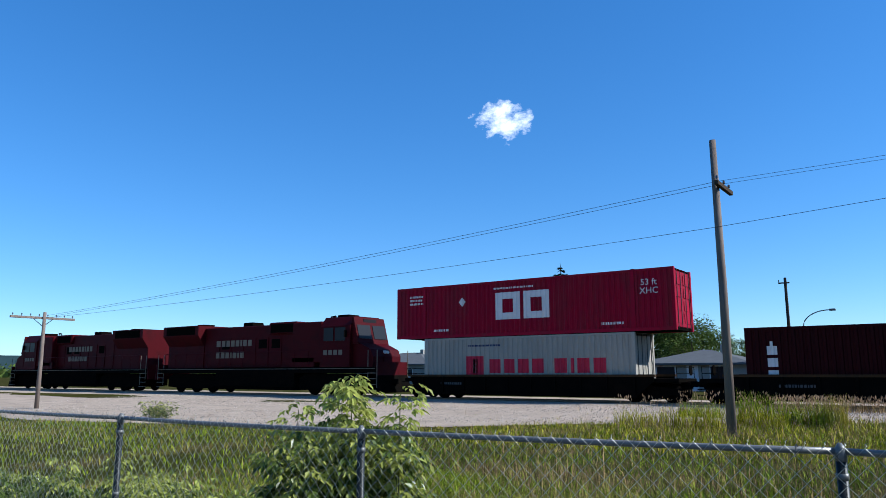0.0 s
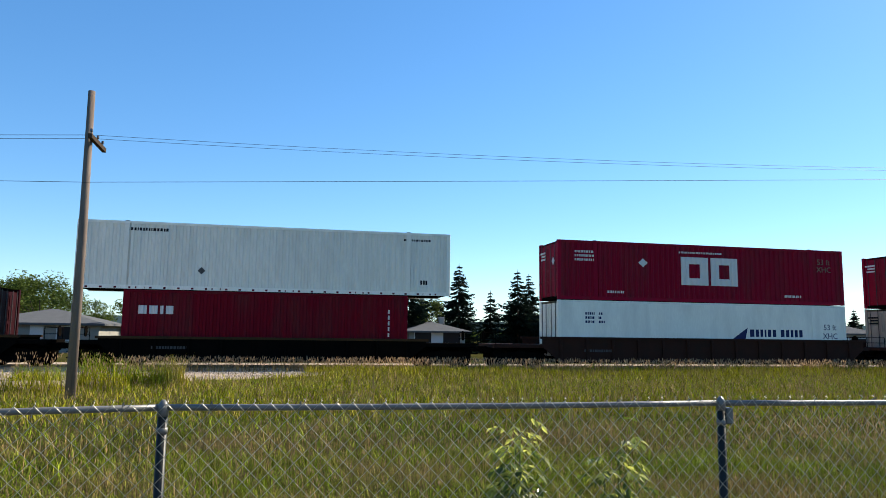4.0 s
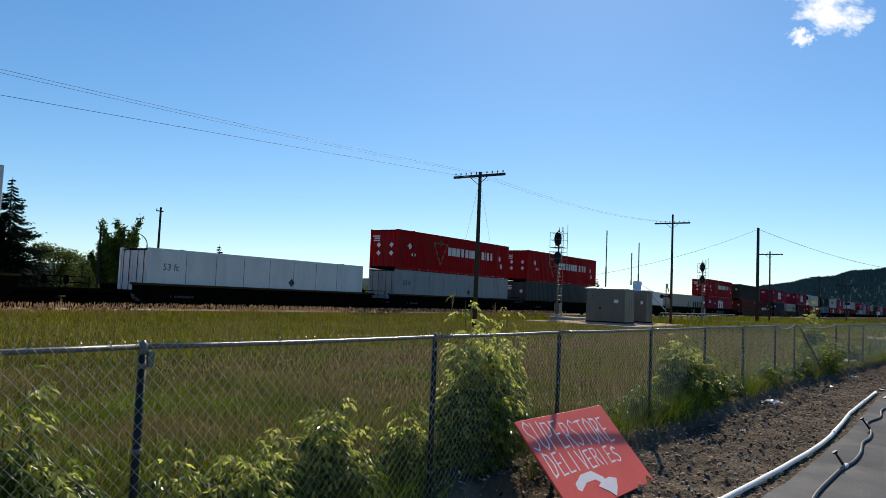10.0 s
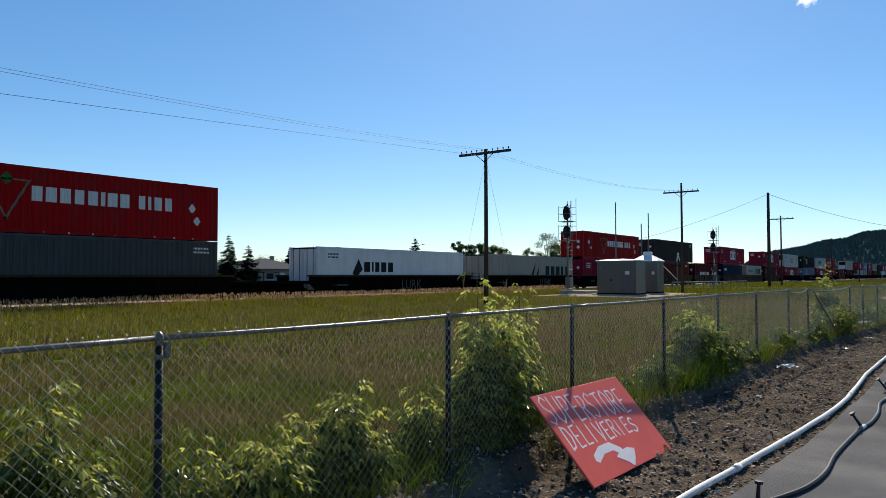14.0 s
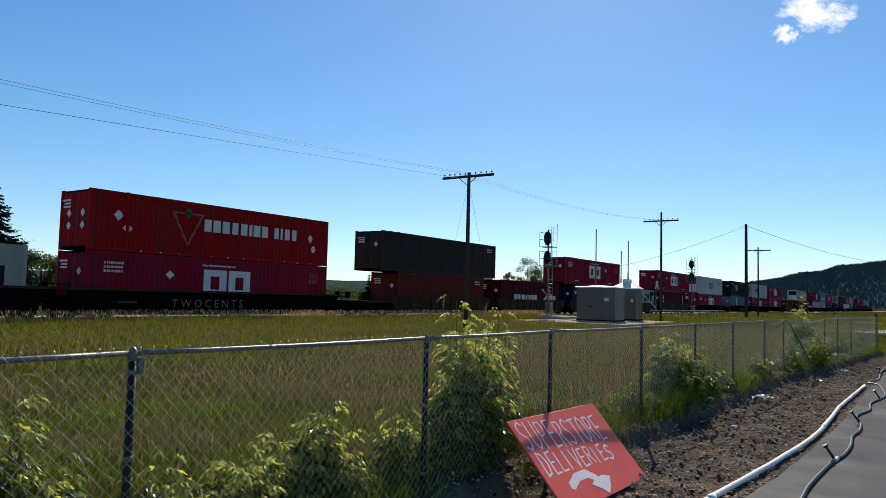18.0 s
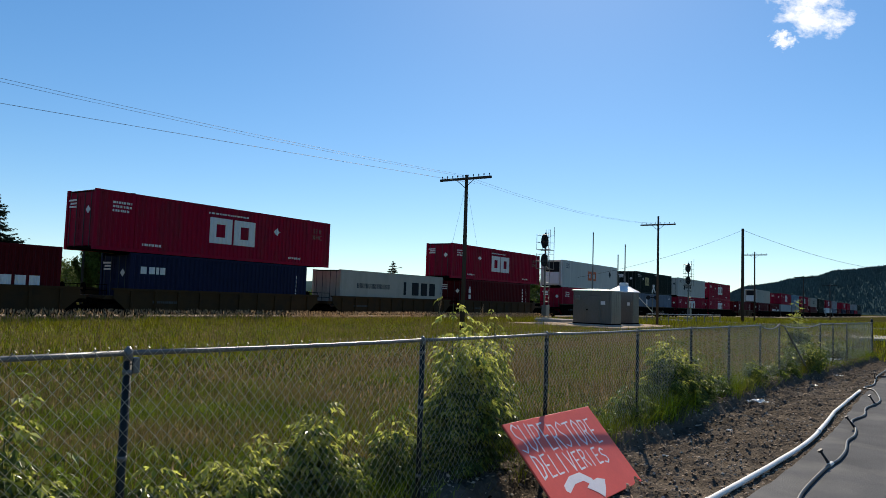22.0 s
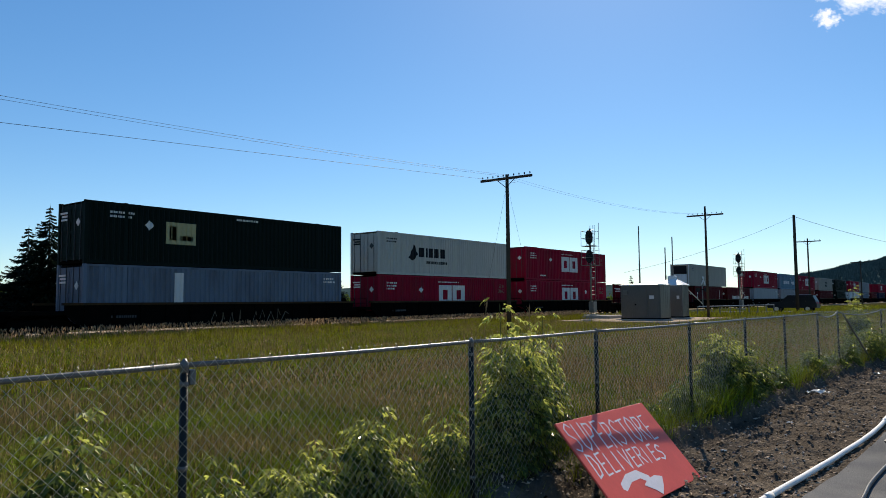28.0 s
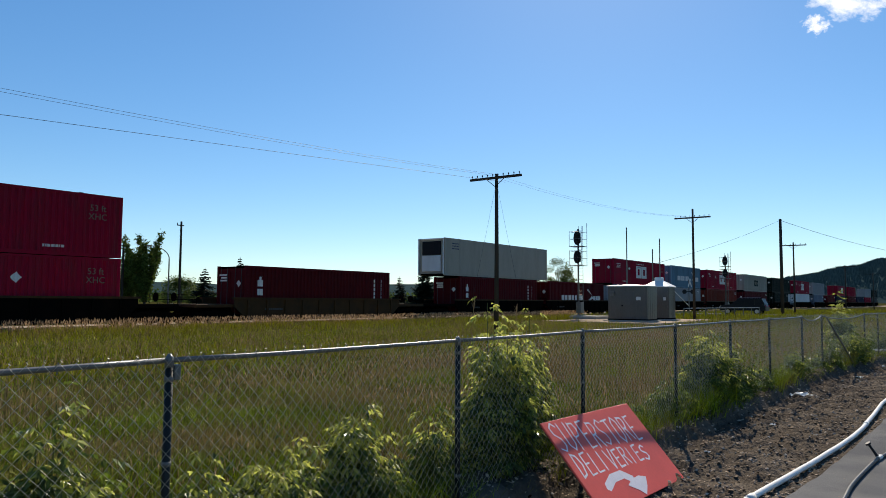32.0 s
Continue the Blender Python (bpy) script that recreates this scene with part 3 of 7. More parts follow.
# q of the left end; upper and lower boxes as (length, paint, side, kind of marks)
LINE_MARKS, PLAIN = "railway", "plain"
STACKS = [
    (-26.5, (F53, RED, "corr", LINE_MARKS), (F40, CREAM, "corr", "pale_red")),
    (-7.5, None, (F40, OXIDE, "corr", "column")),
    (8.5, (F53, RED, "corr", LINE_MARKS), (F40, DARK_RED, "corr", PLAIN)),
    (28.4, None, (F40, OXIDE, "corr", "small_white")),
    (43.35, (F53, PURE_WHITE, "corr", "fleet"), (F40, DEEP_RED, "corr", "small_white")),
    (64.85, (F53, RED, "corr", LINE_MARKS), (F53, PURE_WHITE, "flat", "swoosh")),
    (84.6, (F53, RED, "corr", LINE_MARKS), (F53, CREAM, "corr", "fleet")),
    (103.9, None, (F53, RED, "corr", LINE_MARKS)),
    (127.75, (F53, WHITE, "flat", "cool"), (F53, RED, "corr", LINE_MARKS)),
    (150.9, None, (F53, WHITE, "flat", "sized")),
    (170.65, (F53, BRIGHT_RED, "corr", "triangle"), (F53, GREYWHITE, "flat", "sized")),
    (190.4, (F53, BRIGHT_RED, "corr", "triangle"), (F53, GREY, "corr", PLAIN)),
    (214.0, None, (F53, WHITE, "flat", "black_name")),
    (233.9, None, (F53, CREAM, "flat", "black_caps")),
    (252.7, (F53, BRIGHT_RED, "corr", "triangle"), (F53, RED, "corr", LINE_MARKS)),
    (274.45, (F53, BROWN, "corr", PLAIN), (F40, RUST, "corr", PLAIN)),
    (291.8, None, (F40, DARK_RED, "corr", "white_caps")),
    (305.4, (F53, RED, "corr", LINE_MARKS), (F40, NAVY, "corr", "small_white")),
    (322.75, None, (F40, CREAM, "flat", "stencil")),
    (336.15, (F53, RED, "corr", LINE_MARKS), (F40, DARK_RED, "corr", "column")),
    (357.8, (F53, PALE, "flat", "cool_orange"), (F53, RED, "corr", LINE_MARKS)),
    (380.75, (F53, GREEN, "corr", "cream_block"), (F53, BLUEGREY, "corr", "stripe")),
    (400.3, (F53, PALE, "corr", "black_name"), (F53, RED, "corr", LINE_MARKS)),
    (419.2, (F53, RED, "corr", LINE_MARKS), (F53, RED, "corr", LINE_MARKS)),
    (442.65, None, (F40, DARK_RED, "corr", "column")),
    (461.25, (F53, CREAM, "flat", "cool"), (F40, DARK_RED, "corr", "column")),
    (477.9, None, (F40, DARK_RED, "corr", "white_caps")),
    (492.8, (F53, RED, "corr", LINE_MARKS), (F53, GREYWHITE, "flat", PLAIN)),
    (511.4, (F40, LIGHT_BLUE, "corr", "white_caps"), (F40, GREYWHITE, "corr", PLAIN)),
    (526.8, (F53, RED, "corr", LINE_MARKS), (F53, RUST, "corr", PLAIN)),
    (548.0, (F53, CREAM, "corr", "green_name"), (F53, DARK_RED, "corr", PLAIN)),
    (568.5, (F53, GREEN, "corr", PLAIN), (F40, GREEN, "corr", PLAIN)),
    (590.0, (F53, RED, "corr", LINE_MARKS), (F53, WHITE, "corr", PLAIN)),
    (610.5, (F53, GREYWHITE, "corr", PLAIN), (F40, BLUEGREY, "corr", PLAIN)),
    (631.0, None, (F40, DARK_RED, "corr", PLAIN)),
    (648.0, (F53, RED, "corr", LINE_MARKS), (F53, NAVY, "corr", PLAIN)),
    (668.0, (F53, RED, "corr", PLAIN), (F53, DARK_RED, "corr", PLAIN)),
    (688.0, None, (F53, NAVY, "corr", PLAIN)),
    (708.0, (F53, GREYWHITE, "corr", PLAIN), (F53, RED, "corr", PLAIN)),
    (728.0, (F53, GREEN, "corr", PLAIN), (F53, GREY, "corr", PLAIN)),
]


def box_marks(kind, length, seed):
    """Marks, lettering and door side for a box."""
    h = length / 2
    few = [("number_mark", small_bars(h - 1.5, 2.45, 2, 0.10, 1.0, seed), MARK_WHITE)]
    if kind == LINE_MARKS:
        return railway_marks(at=-1.45, seed=seed), SIZE_TEXT if seed < 2 else FAINT_SIZE
    if kind == "triangle":
        return triangle_marks(seed), ()
    if kind == "pale_red":
        return [("emblem", [rect(-3.3, -2.2, 0.85, 1.9)], MARK_RED), ("emblem_core", [rect(-2.9, -2.6, 1.0, 1.75)], MARK_WHITE),
                *words(-1.9, 0.95, 0.85, [0.75, 0.7, 0.7, 0.72, -0.25, 0.8, 0.2, 0.72, 0.72], MARK_RED, seed, [("web_mark", small_bars(-3.2, 2.4, 1, 0.1, 2.2, seed), MARK_BLUE)])], ()
    if kind == "column":
        return [("letter_bar", [rect(-h + 0.85, -h + 1.25, z, z + 0.36) for z in (0.75, 1.25, 1.75)] + [rect(-h + 0.98, -h + 1.1, 2.1, 2.3)], MARK_WHITE),
                ("number_mark", [rect(h - 1.6, h - 1.5, 0.5 + 0.28 * k, 0.7 + 0.28 * k) for k in range(7)] + [rect(h - 0.9, h - 0.8, 0.5 + 0.28 * k, 0.7 + 0.28 * k) for k in range(7)], MARK_WHITE)], ()
    if kind == "small_white":
        return [("letter_bar", word_bars(-h + 0.6, 1.85, 0.42, [0.38, 0.38, 0.16, 0.34], 0.15, seed), MARK_WHITE),
                ("number_mark", [rect(h - 0.9, h - 0.82, 0.5 + 0.26 * k, 0.68 + 0.26 * k) for k in range(7)], MARK_WHITE)], ()
    if kind == "fleet":
        return [("number_mark", small_bars(-h + 2.0, 2.5, 1, 0.13, 1.9, seed), MARK_BLACK), ("corner_mark", small_bars(h - 2.2, 2.5, 1, 0.1, 1.4, seed + 1), MARK_BLACK),
                ("diamond_mark", [diamond(-3.0, 0.85, 0.16)], GREY), ("length_mark", small_bars(h - 1.4, 0.5, 1, 0.2, 0.4, seed + 2), MARK_BLACK),
                ("edge_mark", [rect(-h + 0.3 + 0.62 * k, -h + 0.62 + 0.62 * k, 0.02, 0.10) for k in range(int(length / 0.62) - 1)], DARK_RED)], ()
    if kind == "swoosh":
        return [("emblem", [((1.3, 1.1), (2.2, 1.7), (2.05, 1.1)), ((1.3, 1.1), (2.05, 1.1), (2.2, 0.55))], MARK_BLUE),
                *words(2.3, 1.2, 0.44, [0.28, 0.2, 0.18, 0.12, 0.22, 0.22, -0.12, 0.24, 0.22, 0.17, 0.2, 0.22], MARK_BLUE, seed),
                ("slogan_mark", small_bars(3.4, 0.85, 1, 0.12, 1.7, seed) + small_bars(2.2, 0.5, 1, 0.07, 3.0, seed), MARK_BLUE),
                ("number_mark", small_bars(-h + 1.4, 2.2, 3, 0.12, 1.0, seed), MARK_BLUE)], (("53 ft", 0.42, h - 1.0, 1.75, MARK_BLUE), ("XHC", 0.42, h - 1.0, 1.3, MARK_BLUE))
    if kind in ("cool", "cool_orange"):
        more = [("emblem", frame_marks(-1.2, 0.95, 1.15, 1.05, 0.34), MARK_ORANGE), ("round_mark", [diamond(5.6, 1.9, 0.42)], MARK_BLACK)] if kind == "cool_orange" else [("diamond_mark", [diamond(-0.6, 1.5, 0.2)], GREY)]
        return [("number_mark", small_bars(-h + 0.9, 2.45, 3, 0.10, 0.9, seed), MARK_BLUE), *more], ()
    if kind == "sized":
        return [("diamond_mark", [diamond(1.6, 1.5, 0.26)], GREY), ("panel_line", [rect(-h + 2.2 + 1.9 * k, -h + 2.23 + 1.9 * k, 0.25, 2.75) for k in range(7)], GREY)], (("53 ft", 0.5, -h + 1.3, 1.95, MARK_BLUE),)
    if kind == "black_name":
        return [("emblem", [((-4.9, 1.2), (-4.4, 1.0), (-3.9, 1.5), (-4.3, 2.2))], MARK_BLACK), *words(-3.8, 1.25, 0.8, [0.7, 0.2, 0.5, 0.62, 0.62], MARK_BLACK, seed),
                ("slogan_mark", small_bars(-3.0, 0.85, 1, 0.2, 2.6, seed), MARK_BLACK), ("number_mark", small_bars(-h + 0.9, 2.4, 2, 0.1, 1.0, seed), MARK_BLACK)], ()
    if kind == "black_caps":
        return [("emblem", [((-0.9, 0.6), (-0.2, 0.6), (0.3, 2.3)), ((0.1, 0.6), (0.7, 0.6), (1.0, 2.0))], MARK_BLACK), *words(2.2, 0.95, 1.1, [0.9, 0.9, 0.95, 0.85, 0.75], MARK_BLACK, seed)], ()
    if kind == "white_caps":
        return [*words(-h + 2.4, 0.9, 0.75, [0.62, 0.6, 0.7, 0.5, 0.55, 0.5, 0.55], MARK_WHITE, seed, [("emblem", [((2.2, 1.0), (3.6, 1.3), (3.2, 1.6)), ((2.0, 2.2), (2.3, 2.25), (3.4, 1.5))], MARK_WHITE), ("letter_bar", word_bars(h - 2.6, 0.9, 0.7, [0.5, 0.5, 0.5], 0.15, seed), MARK_WHITE)])], ()
    if kind == "stencil":
        return [*words(0.9, 1.25, 1.15, [0.35, -0.3, 1.0, 0.95, 0.9], MARK_BLACK, seed, [("slogan_mark", small_bars(-4.4, 1.7, 1, 0.34, 4.6, seed), GREY)])], ()
    if kind == "cream_block":
        return [("emblem", [rect(-4.0, -2.3, 1.1, 2.2)], MARK_YELLOW), ("emblem_core", [rect(-3.8, -3.4, 1.3, 2.0), rect(-3.2, -2.5, 1.3, 1.55)], GREEN),
                ("diamond_mark", [diamond(-4.9, 1.95, 0.24)], MARK_WHITE), ("number_mark", small_bars(-h + 1.2, 2.4, 2, 0.1, 1.4, seed) + small_bars(0.2, 2.6, 1, 0.1, 1.6, seed), MARK_WHITE)], ()
    if kind == "stripe":
        return [("stripe_mark", [rect(-h + 4.6, -h + 5.1, 0.2, 2.6)], MARK_WHITE), *few], ()
    if kind == "green_name":
        return [("emblem", frame_marks(-1.2, 0.95, 1.15, 1.05, 0.34), GREEN)], ()
    return few, ()


COLOUR_WORDS = {"maroon_red_paint": "maroon red", "deep_red_paint": "deep red", "warm_white_paint": "warm white", "bright_red_paint": "bright red", "dark_oxide_red_paint": "dark oxide red", "very_dark_red_paint": "very dark red", "brown_grey_paint": "dirty brown grey",
                "orange_red_paint": "orange red", "off_white_paint": "off-white", "cream_white_paint": "cream white", "grey_white_paint": "grey white", "pale_warm_paint": "pale warm white", "blue_grey_paint": "blue grey",
                "light_blue_paint": "light blue", "navy_blue_paint": "navy blue", "dark_green_paint": "dark green", "weathered_grey_paint": "weathered grey"}


def build_containers():
    for k, (q, up, low) in enumerate(STACKS):
        length = max(b[0] for b in (up, low) if b)
        mid = q + length / 2
        for b, z, where in ((low, LOW_Z, "in a well car"), (up, UP_Z, "stacked on top")):
            if not b:
                continue
            marks, text = box_marks(b[3], b[0], k * 2 + (z > 1))
            if k > 33:
                marks, text = marks[:1], ()
            kind = "smooth refrigerated" if b[2] == "flat" else "corrugated"
            size = "fifty-three foot" if b[0] > 13 else "forty foot"
            doors = "cool" if b[3].startswith("cool") else ("right" if k < 5 else "left")
            container("shipping_container", f"{COLOUR_WORDS[b[1].name]} {kind} {size} container {where}", mid - b[0] / 2, z, b[0], b[1], b[2], marks, doors, lettered=text)


def truck():
    """Parts of a freight car's two-axle truck, its middle at the origin, on the rail."""
    out = []
    for y in (-1.0, 1.0):
        mb = MB()
        mb.prism(((-1.25, 0.36), (-1.25, 0.60), (-0.5, 0.72), (0.5, 0.72), (1.25, 0.60), (1.25, 0.36), (0.95, 0.36), (0.42, 0.14), (-0.42, 0.14), (-0.95, 0.36)), "y", y - 0.07, y + 0.07)
        out.append(("side_frame", mb, False))
    out.append(("bolster", MB().bevel_box(-0.22, 0.22, -1.1, 1.1, 0.42, 0.78, 0.03), False))
    for x in (-0.89, 0.89):
        mb = MB()
        for y in (-0.76, 0.76):
            mb.tube([(x, y - 0.07, 0.42), (x, y + 0.07, 0.42)], 0.42, 20)
            mb.tube([(x, y - (0.09 if y > 0 else -0.05) - 0.02, 0.42), (x, y - (0.05 if y > 0 else -0.09) + 0.02, 0.42)], 0.455, 20)
        mb.tube([(x, -1.05, 0.42), (x, 1.05, 0.42)], 0.085, 10)
        out.append(("wheelset", mb, True))
    return out


TRUCK = [(n, mb.mesh(n, STEEL_DARK, s)) for n, mb, s in truck()]


def well_car(k, left, right, low, low_len, paint_of):
    """One well unit: deep side sills with ribs and a top chord, end platforms over the trucks, and couplers."""
    ob = thing("well_car", f"{'oxide red' if paint_of is CAR_RED else 'dark dirty' if paint_of is STEEL_DARK else 'faded yellow'} steel well car carrying containers low between its trucks", "railway car", group="well cars of the train")
    mid = (left + right) / 2
    a, b, c = left - mid, right - mid, low + low_len / 2 - mid
    w0, w1 = c - low_len / 2 - 0.35, c + low_len / 2 + 0.35
    rim = 1.50 if k == 8 else 1.34 if k >= 5 else 1.16
    for y in (-1.44, 1.44):
        s = -1 if y < 0 else 1
        mb = MB().prism(((w0 - 0.5, 0.95), (w0 + 0.3, 0.30), (w1 - 0.3, 0.30), (w1 + 0.5, 0.95), (w1 + 0.5, rim), (w0 - 0.5, rim)), "y", y - 0.03, y + 0.03)
        sill = part("side_sill", mb, paint_of, ob)
        part("top_chord", MB().box(w0 - 0.6, w1 + 0.6, y - 0.09, y + 0.09, rim, rim + 0.11), paint_of if paint_of is not STEEL_DARK else CAR_YELLOW, sill)
        mb = MB().box(w0 + 0.3, w1 - 0.3, y - 0.08 + s * 0.02, y + 0.08 + s * 0.02, 0.24, 0.33)
        part("bottom_chord", mb, paint_of, sill)
        n = int((w1 - w0) / 1.35)
        rib = shared(("rib", rim, paint_of.name), lambda: MB().bevel_box(-0.06, 0.06, -0.045, 0.045, 0.32, rim, 0.01).mesh("rib", paint_of))
        for j in range(n + 1):
            part("rib", rib, paint_of, sill, at=pose(w0 + 0.4 + (w1 - w0 - 0.8) * j / n, y + s * 0.07, 0))
        bars = small_bars(w0 + 1.6, 0.78, 1, 0.16, 1.6, k)
        mb = MB()
        for poly in bars:
            mb.box(poly[0][0], poly[1][0], y + s * 0.034 - 0.003, y + s * 0.034 + 0.003, 0.74, 0.86)
        tagged(part("number_mark", mb, GREY, sill), kind="stuff")
    part("well_floor", MB().box(w0 + 0.4, w1 - 0.4, -1.35, 1.35, 0.20, 0.30), STEEL_DARK, ob)
    for x0, x1, end in ((a + 0.15, w0 + 0.2, a), (w1 - 0.2, b - 0.15, b)):
        out = -1 if end == a else 1
        part("end_platform", MB().bevel_box(x0, x1, -1.35, 1.35, 0.90, 1.08, 0.02), paint_of, ob)
        part("draft_sill", MB().bevel_box(min(x0, end), max(x1, end), -0.25, 0.25, 0.62, 0.92, 0.02), STEEL_DARK, ob)
        part("coupler", MB().bevel_box(end - 0.28, end + 0.28, -0.13, 0.13, 0.70, 0.96, 0.03), STEEL_DARK, ob)
        xr = end - out * 0.25
        mb = MB()
        for y in (-1.3, 1.3):
            mb.tube([(xr, y, 1.05), (xr, y, 1.6)], 0.018, 5)
        mb.tube([(xr, -1.3, 1.6), (xr, 1.3, 1.6)], 0.018, 5)
        mb.tube([(xr, -1.3, 1.32), (xr, 1.3, 1.32)], 0.018, 5)
        part("hand_rail", mb, STEEL_DARK, ob)
        wheel = MB().tube([(xr, 0.72, 1.45), (xr + 0.04 * out, 0.72, 1.45)], 0.24, 14)
        part("brake_wheel", wheel, STEEL_DARK, ob)
        step = shared("car_step", lambda: MB().box(-0.18, 0.18, -1.48, -1.36, 0.0, 0.04).mesh("ladder_step", STEEL_DARK))
        for j in range(3):
            part("ladder_step", step, STEEL_DARK, ob, at=pose(xr, 0, 0.35 + 0.25 * j))
        t = part("truck", TRUCK[2][1], STEEL_DARK, ob, at=pose(end - out * 1.55, 0, 0))
        for name, me in TRUCK:
            if name != "bolster":
                part(name, me, STEEL_DARK, t)
    MOVERS.append((ob, mid, TRACK_Y, RAIL_Z))
    return ob


def build_cars():
    lows = []
    for q, up, low in STACKS:
        length = max(b[0] for b in (up, low) if b)
        lows.append((q + length / 2 - low[0] / 2, low[0]))
    ends = [-26.3] + [(lows[k][0] + lows[k][1] + lows[k + 1][0]) / 2 for k in range(len(lows) - 1)] + [lows[-1][0] + lows[-1][1] + 1.9]
    for k, (q, n) in enumerate(lows):
        colour = (STEEL_DARK, STEEL_DARK, STEEL_DARK, STEEL_DARK, STEEL_DARK, CAR_RED, CAR_RED, CAR_RED)[k] if k < 8 else CAR_YELLOW if k in (15, 16, 17, 18, 19, 24) else STEEL_DARK
        car = well_car(k, ends[k] + 0.3, ends[k + 1] - 0.3, q, n, colour)
        if k == 14:
            me = lettering("T W O C E N T S", 0.62)
            me.materials.append(LOCO_MARK)
            part("graffiti", me, LOCO_MARK, car, "pale sprayed letters", at=pose(-2.5, -1.56, 0.74))
        if k == 21:
            r = random.Random(k)
            for j in range(9):
                x, mb = -0.6 + 0.52 * j + (0.5 if j > 3 else 0), MB()
                mb.tube([(x + r.uniform(-0.1, 0.1), -1.56, 0.42 + r.uniform(0, 0.1)), (x + r.uniform(0.05, 0.2), -1.56, 0.95 + r.uniform(-0.1, 0.15)), (x + r.uniform(0.2, 0.42), -1.56, 0.6 + r.uniform(-0.2, 0.2))], 0.022, 5)
                part("sprayed_stroke", mb, LOCO_MARK, car, "pale sprayed paint stroke")
        if k in (12, 13):
            me = lettering("LURK", 0.95)
            me.materials.append(GREY)
            part("graffiti", me, GREY, car, "pale sprayed letters", at=pose(2.0, -1.56, 0.74))


def hood_panel(x0, x1, y0, y1, z0, z1):
    return MB().bevel_box(x0, x1, y0, y1, z0, z1, 0.04)


def locomotive(front, mid):
    """A six-axle diesel locomotive with its cab towards front (+1 is +x)."""
    ob = thing("locomotive", "dark red six-axle diesel locomotive with cab and long hood", "locomotive", group="locomotives of the train")
    f = front
    def X(a, b):
        return sorted((f * a, f * b))
    # local: cab end at +11.1, tail at -11.1
    part("frame", MB().bevel_box(*X(-10.7, 10.7), -1.5, 1.5, 1.35, 1.72, 0.03), STEEL_DARK, ob)
    part("frame_stripe", MB().box(*X(-10.65, 10.65), -1.515, 1.515, 1.61, 1.64), LOCO_MARK, ob)
    part("fuel_tank", MB().prism(((-1.35, 0.28), (-1.5, 0.5), (-1.5, 1.36), (1.5, 1.36), (1.5, 0.5), (1.35, 0.28)), "x", *X(-3.9, 3.9)), STEEL_DARK, ob)
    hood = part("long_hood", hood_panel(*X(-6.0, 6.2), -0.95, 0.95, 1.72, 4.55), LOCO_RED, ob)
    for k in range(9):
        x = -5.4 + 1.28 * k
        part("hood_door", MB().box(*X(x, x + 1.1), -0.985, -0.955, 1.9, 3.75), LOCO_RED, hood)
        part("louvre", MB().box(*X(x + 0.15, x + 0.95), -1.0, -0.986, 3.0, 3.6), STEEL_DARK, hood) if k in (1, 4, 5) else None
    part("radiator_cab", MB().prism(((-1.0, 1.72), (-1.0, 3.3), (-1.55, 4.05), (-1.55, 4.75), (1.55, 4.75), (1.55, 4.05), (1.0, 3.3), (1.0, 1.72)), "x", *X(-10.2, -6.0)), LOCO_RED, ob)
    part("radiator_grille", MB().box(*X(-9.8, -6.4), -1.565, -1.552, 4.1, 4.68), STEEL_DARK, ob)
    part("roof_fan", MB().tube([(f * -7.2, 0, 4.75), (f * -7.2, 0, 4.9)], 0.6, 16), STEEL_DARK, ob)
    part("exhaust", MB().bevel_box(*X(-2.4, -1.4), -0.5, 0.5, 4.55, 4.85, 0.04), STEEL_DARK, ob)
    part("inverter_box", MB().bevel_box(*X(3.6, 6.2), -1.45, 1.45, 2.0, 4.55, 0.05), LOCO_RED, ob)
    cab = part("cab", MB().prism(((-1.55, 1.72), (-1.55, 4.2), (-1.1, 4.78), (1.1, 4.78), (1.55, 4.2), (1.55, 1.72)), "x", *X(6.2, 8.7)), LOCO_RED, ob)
    for x0, x1 in ((6.5, 7.3), (7.45, 8.3)):
        part("side_window", MB().box(*X(x0, x1), -1.575, -1.553, 3.3, 4.1), GLASS_DARK, cab)
    part("windscreen_frame", MB().prism([(f * 8.7, 3.1), (f * 8.7, 4.72), (f * 8.82, 4.72), (f * 9.25, 3.1)], "y", -1.42, 1.42), LOCO_RED, cab)
    for y in (-0.7, 0.7):
        part("windscreen", MB().prism([(f * 8.96, 4.25), (f * 8.99, 4.25), (f * 9.20, 3.42), (f * 9.17, 3.42)], "y", y - 0.58, y + 0.58), GLASS_DARK, cab)
    part("number_board", MB().box(*X(8.80, 8.90), -0.6, 0.6, 4.42, 4.62), MARK_BLACK, cab)
    part("nose", MB().prism([(f * 8.7, 1.72), (f * 8.7, 3.3), (f * 9.2, 3.15), (f * 10.1, 2.75), (f * 10.3, 2.35), (f * 10.3, 1.72)], "y", -1.3, 1.3), LOCO_RED, ob)
    part("nose_door", MB().box(*X(10.30, 10.33), -0.35, 0.35, 1.75, 2.3), LOCO_RED, ob)
    part("air_conditioner", MB().bevel_box(*X(6.6, 7.6), -0.5, 0.5, 4.78, 4.98, 0.05), STEEL_DARK, cab)
    part("horn", MB().tube([(f * 5.4, 0.2, 4.6), (f * 5.4, 0.2, 4.95), (f * 5.8, 0.2, 4.95)], [0.04, 0.04, 0.09], 6), STEEL_DARK, ob)
    part("brake_grid_housing", MB().bevel_box(*X(1.0, 3.6), -1.15, 1.15, 3.9, 4.68, 0.06), LOCO_RED, ob)
    part("intake_grille", MB().box(*X(1.2, 3.4), -1.165, -1.152, 4.0, 4.55), STEEL_DARK, ob)
    part("mirror", MB().box(*X(8.35, 8.4), -1.75, -1.56, 3.5, 3.9), STEEL_DARK, cab)
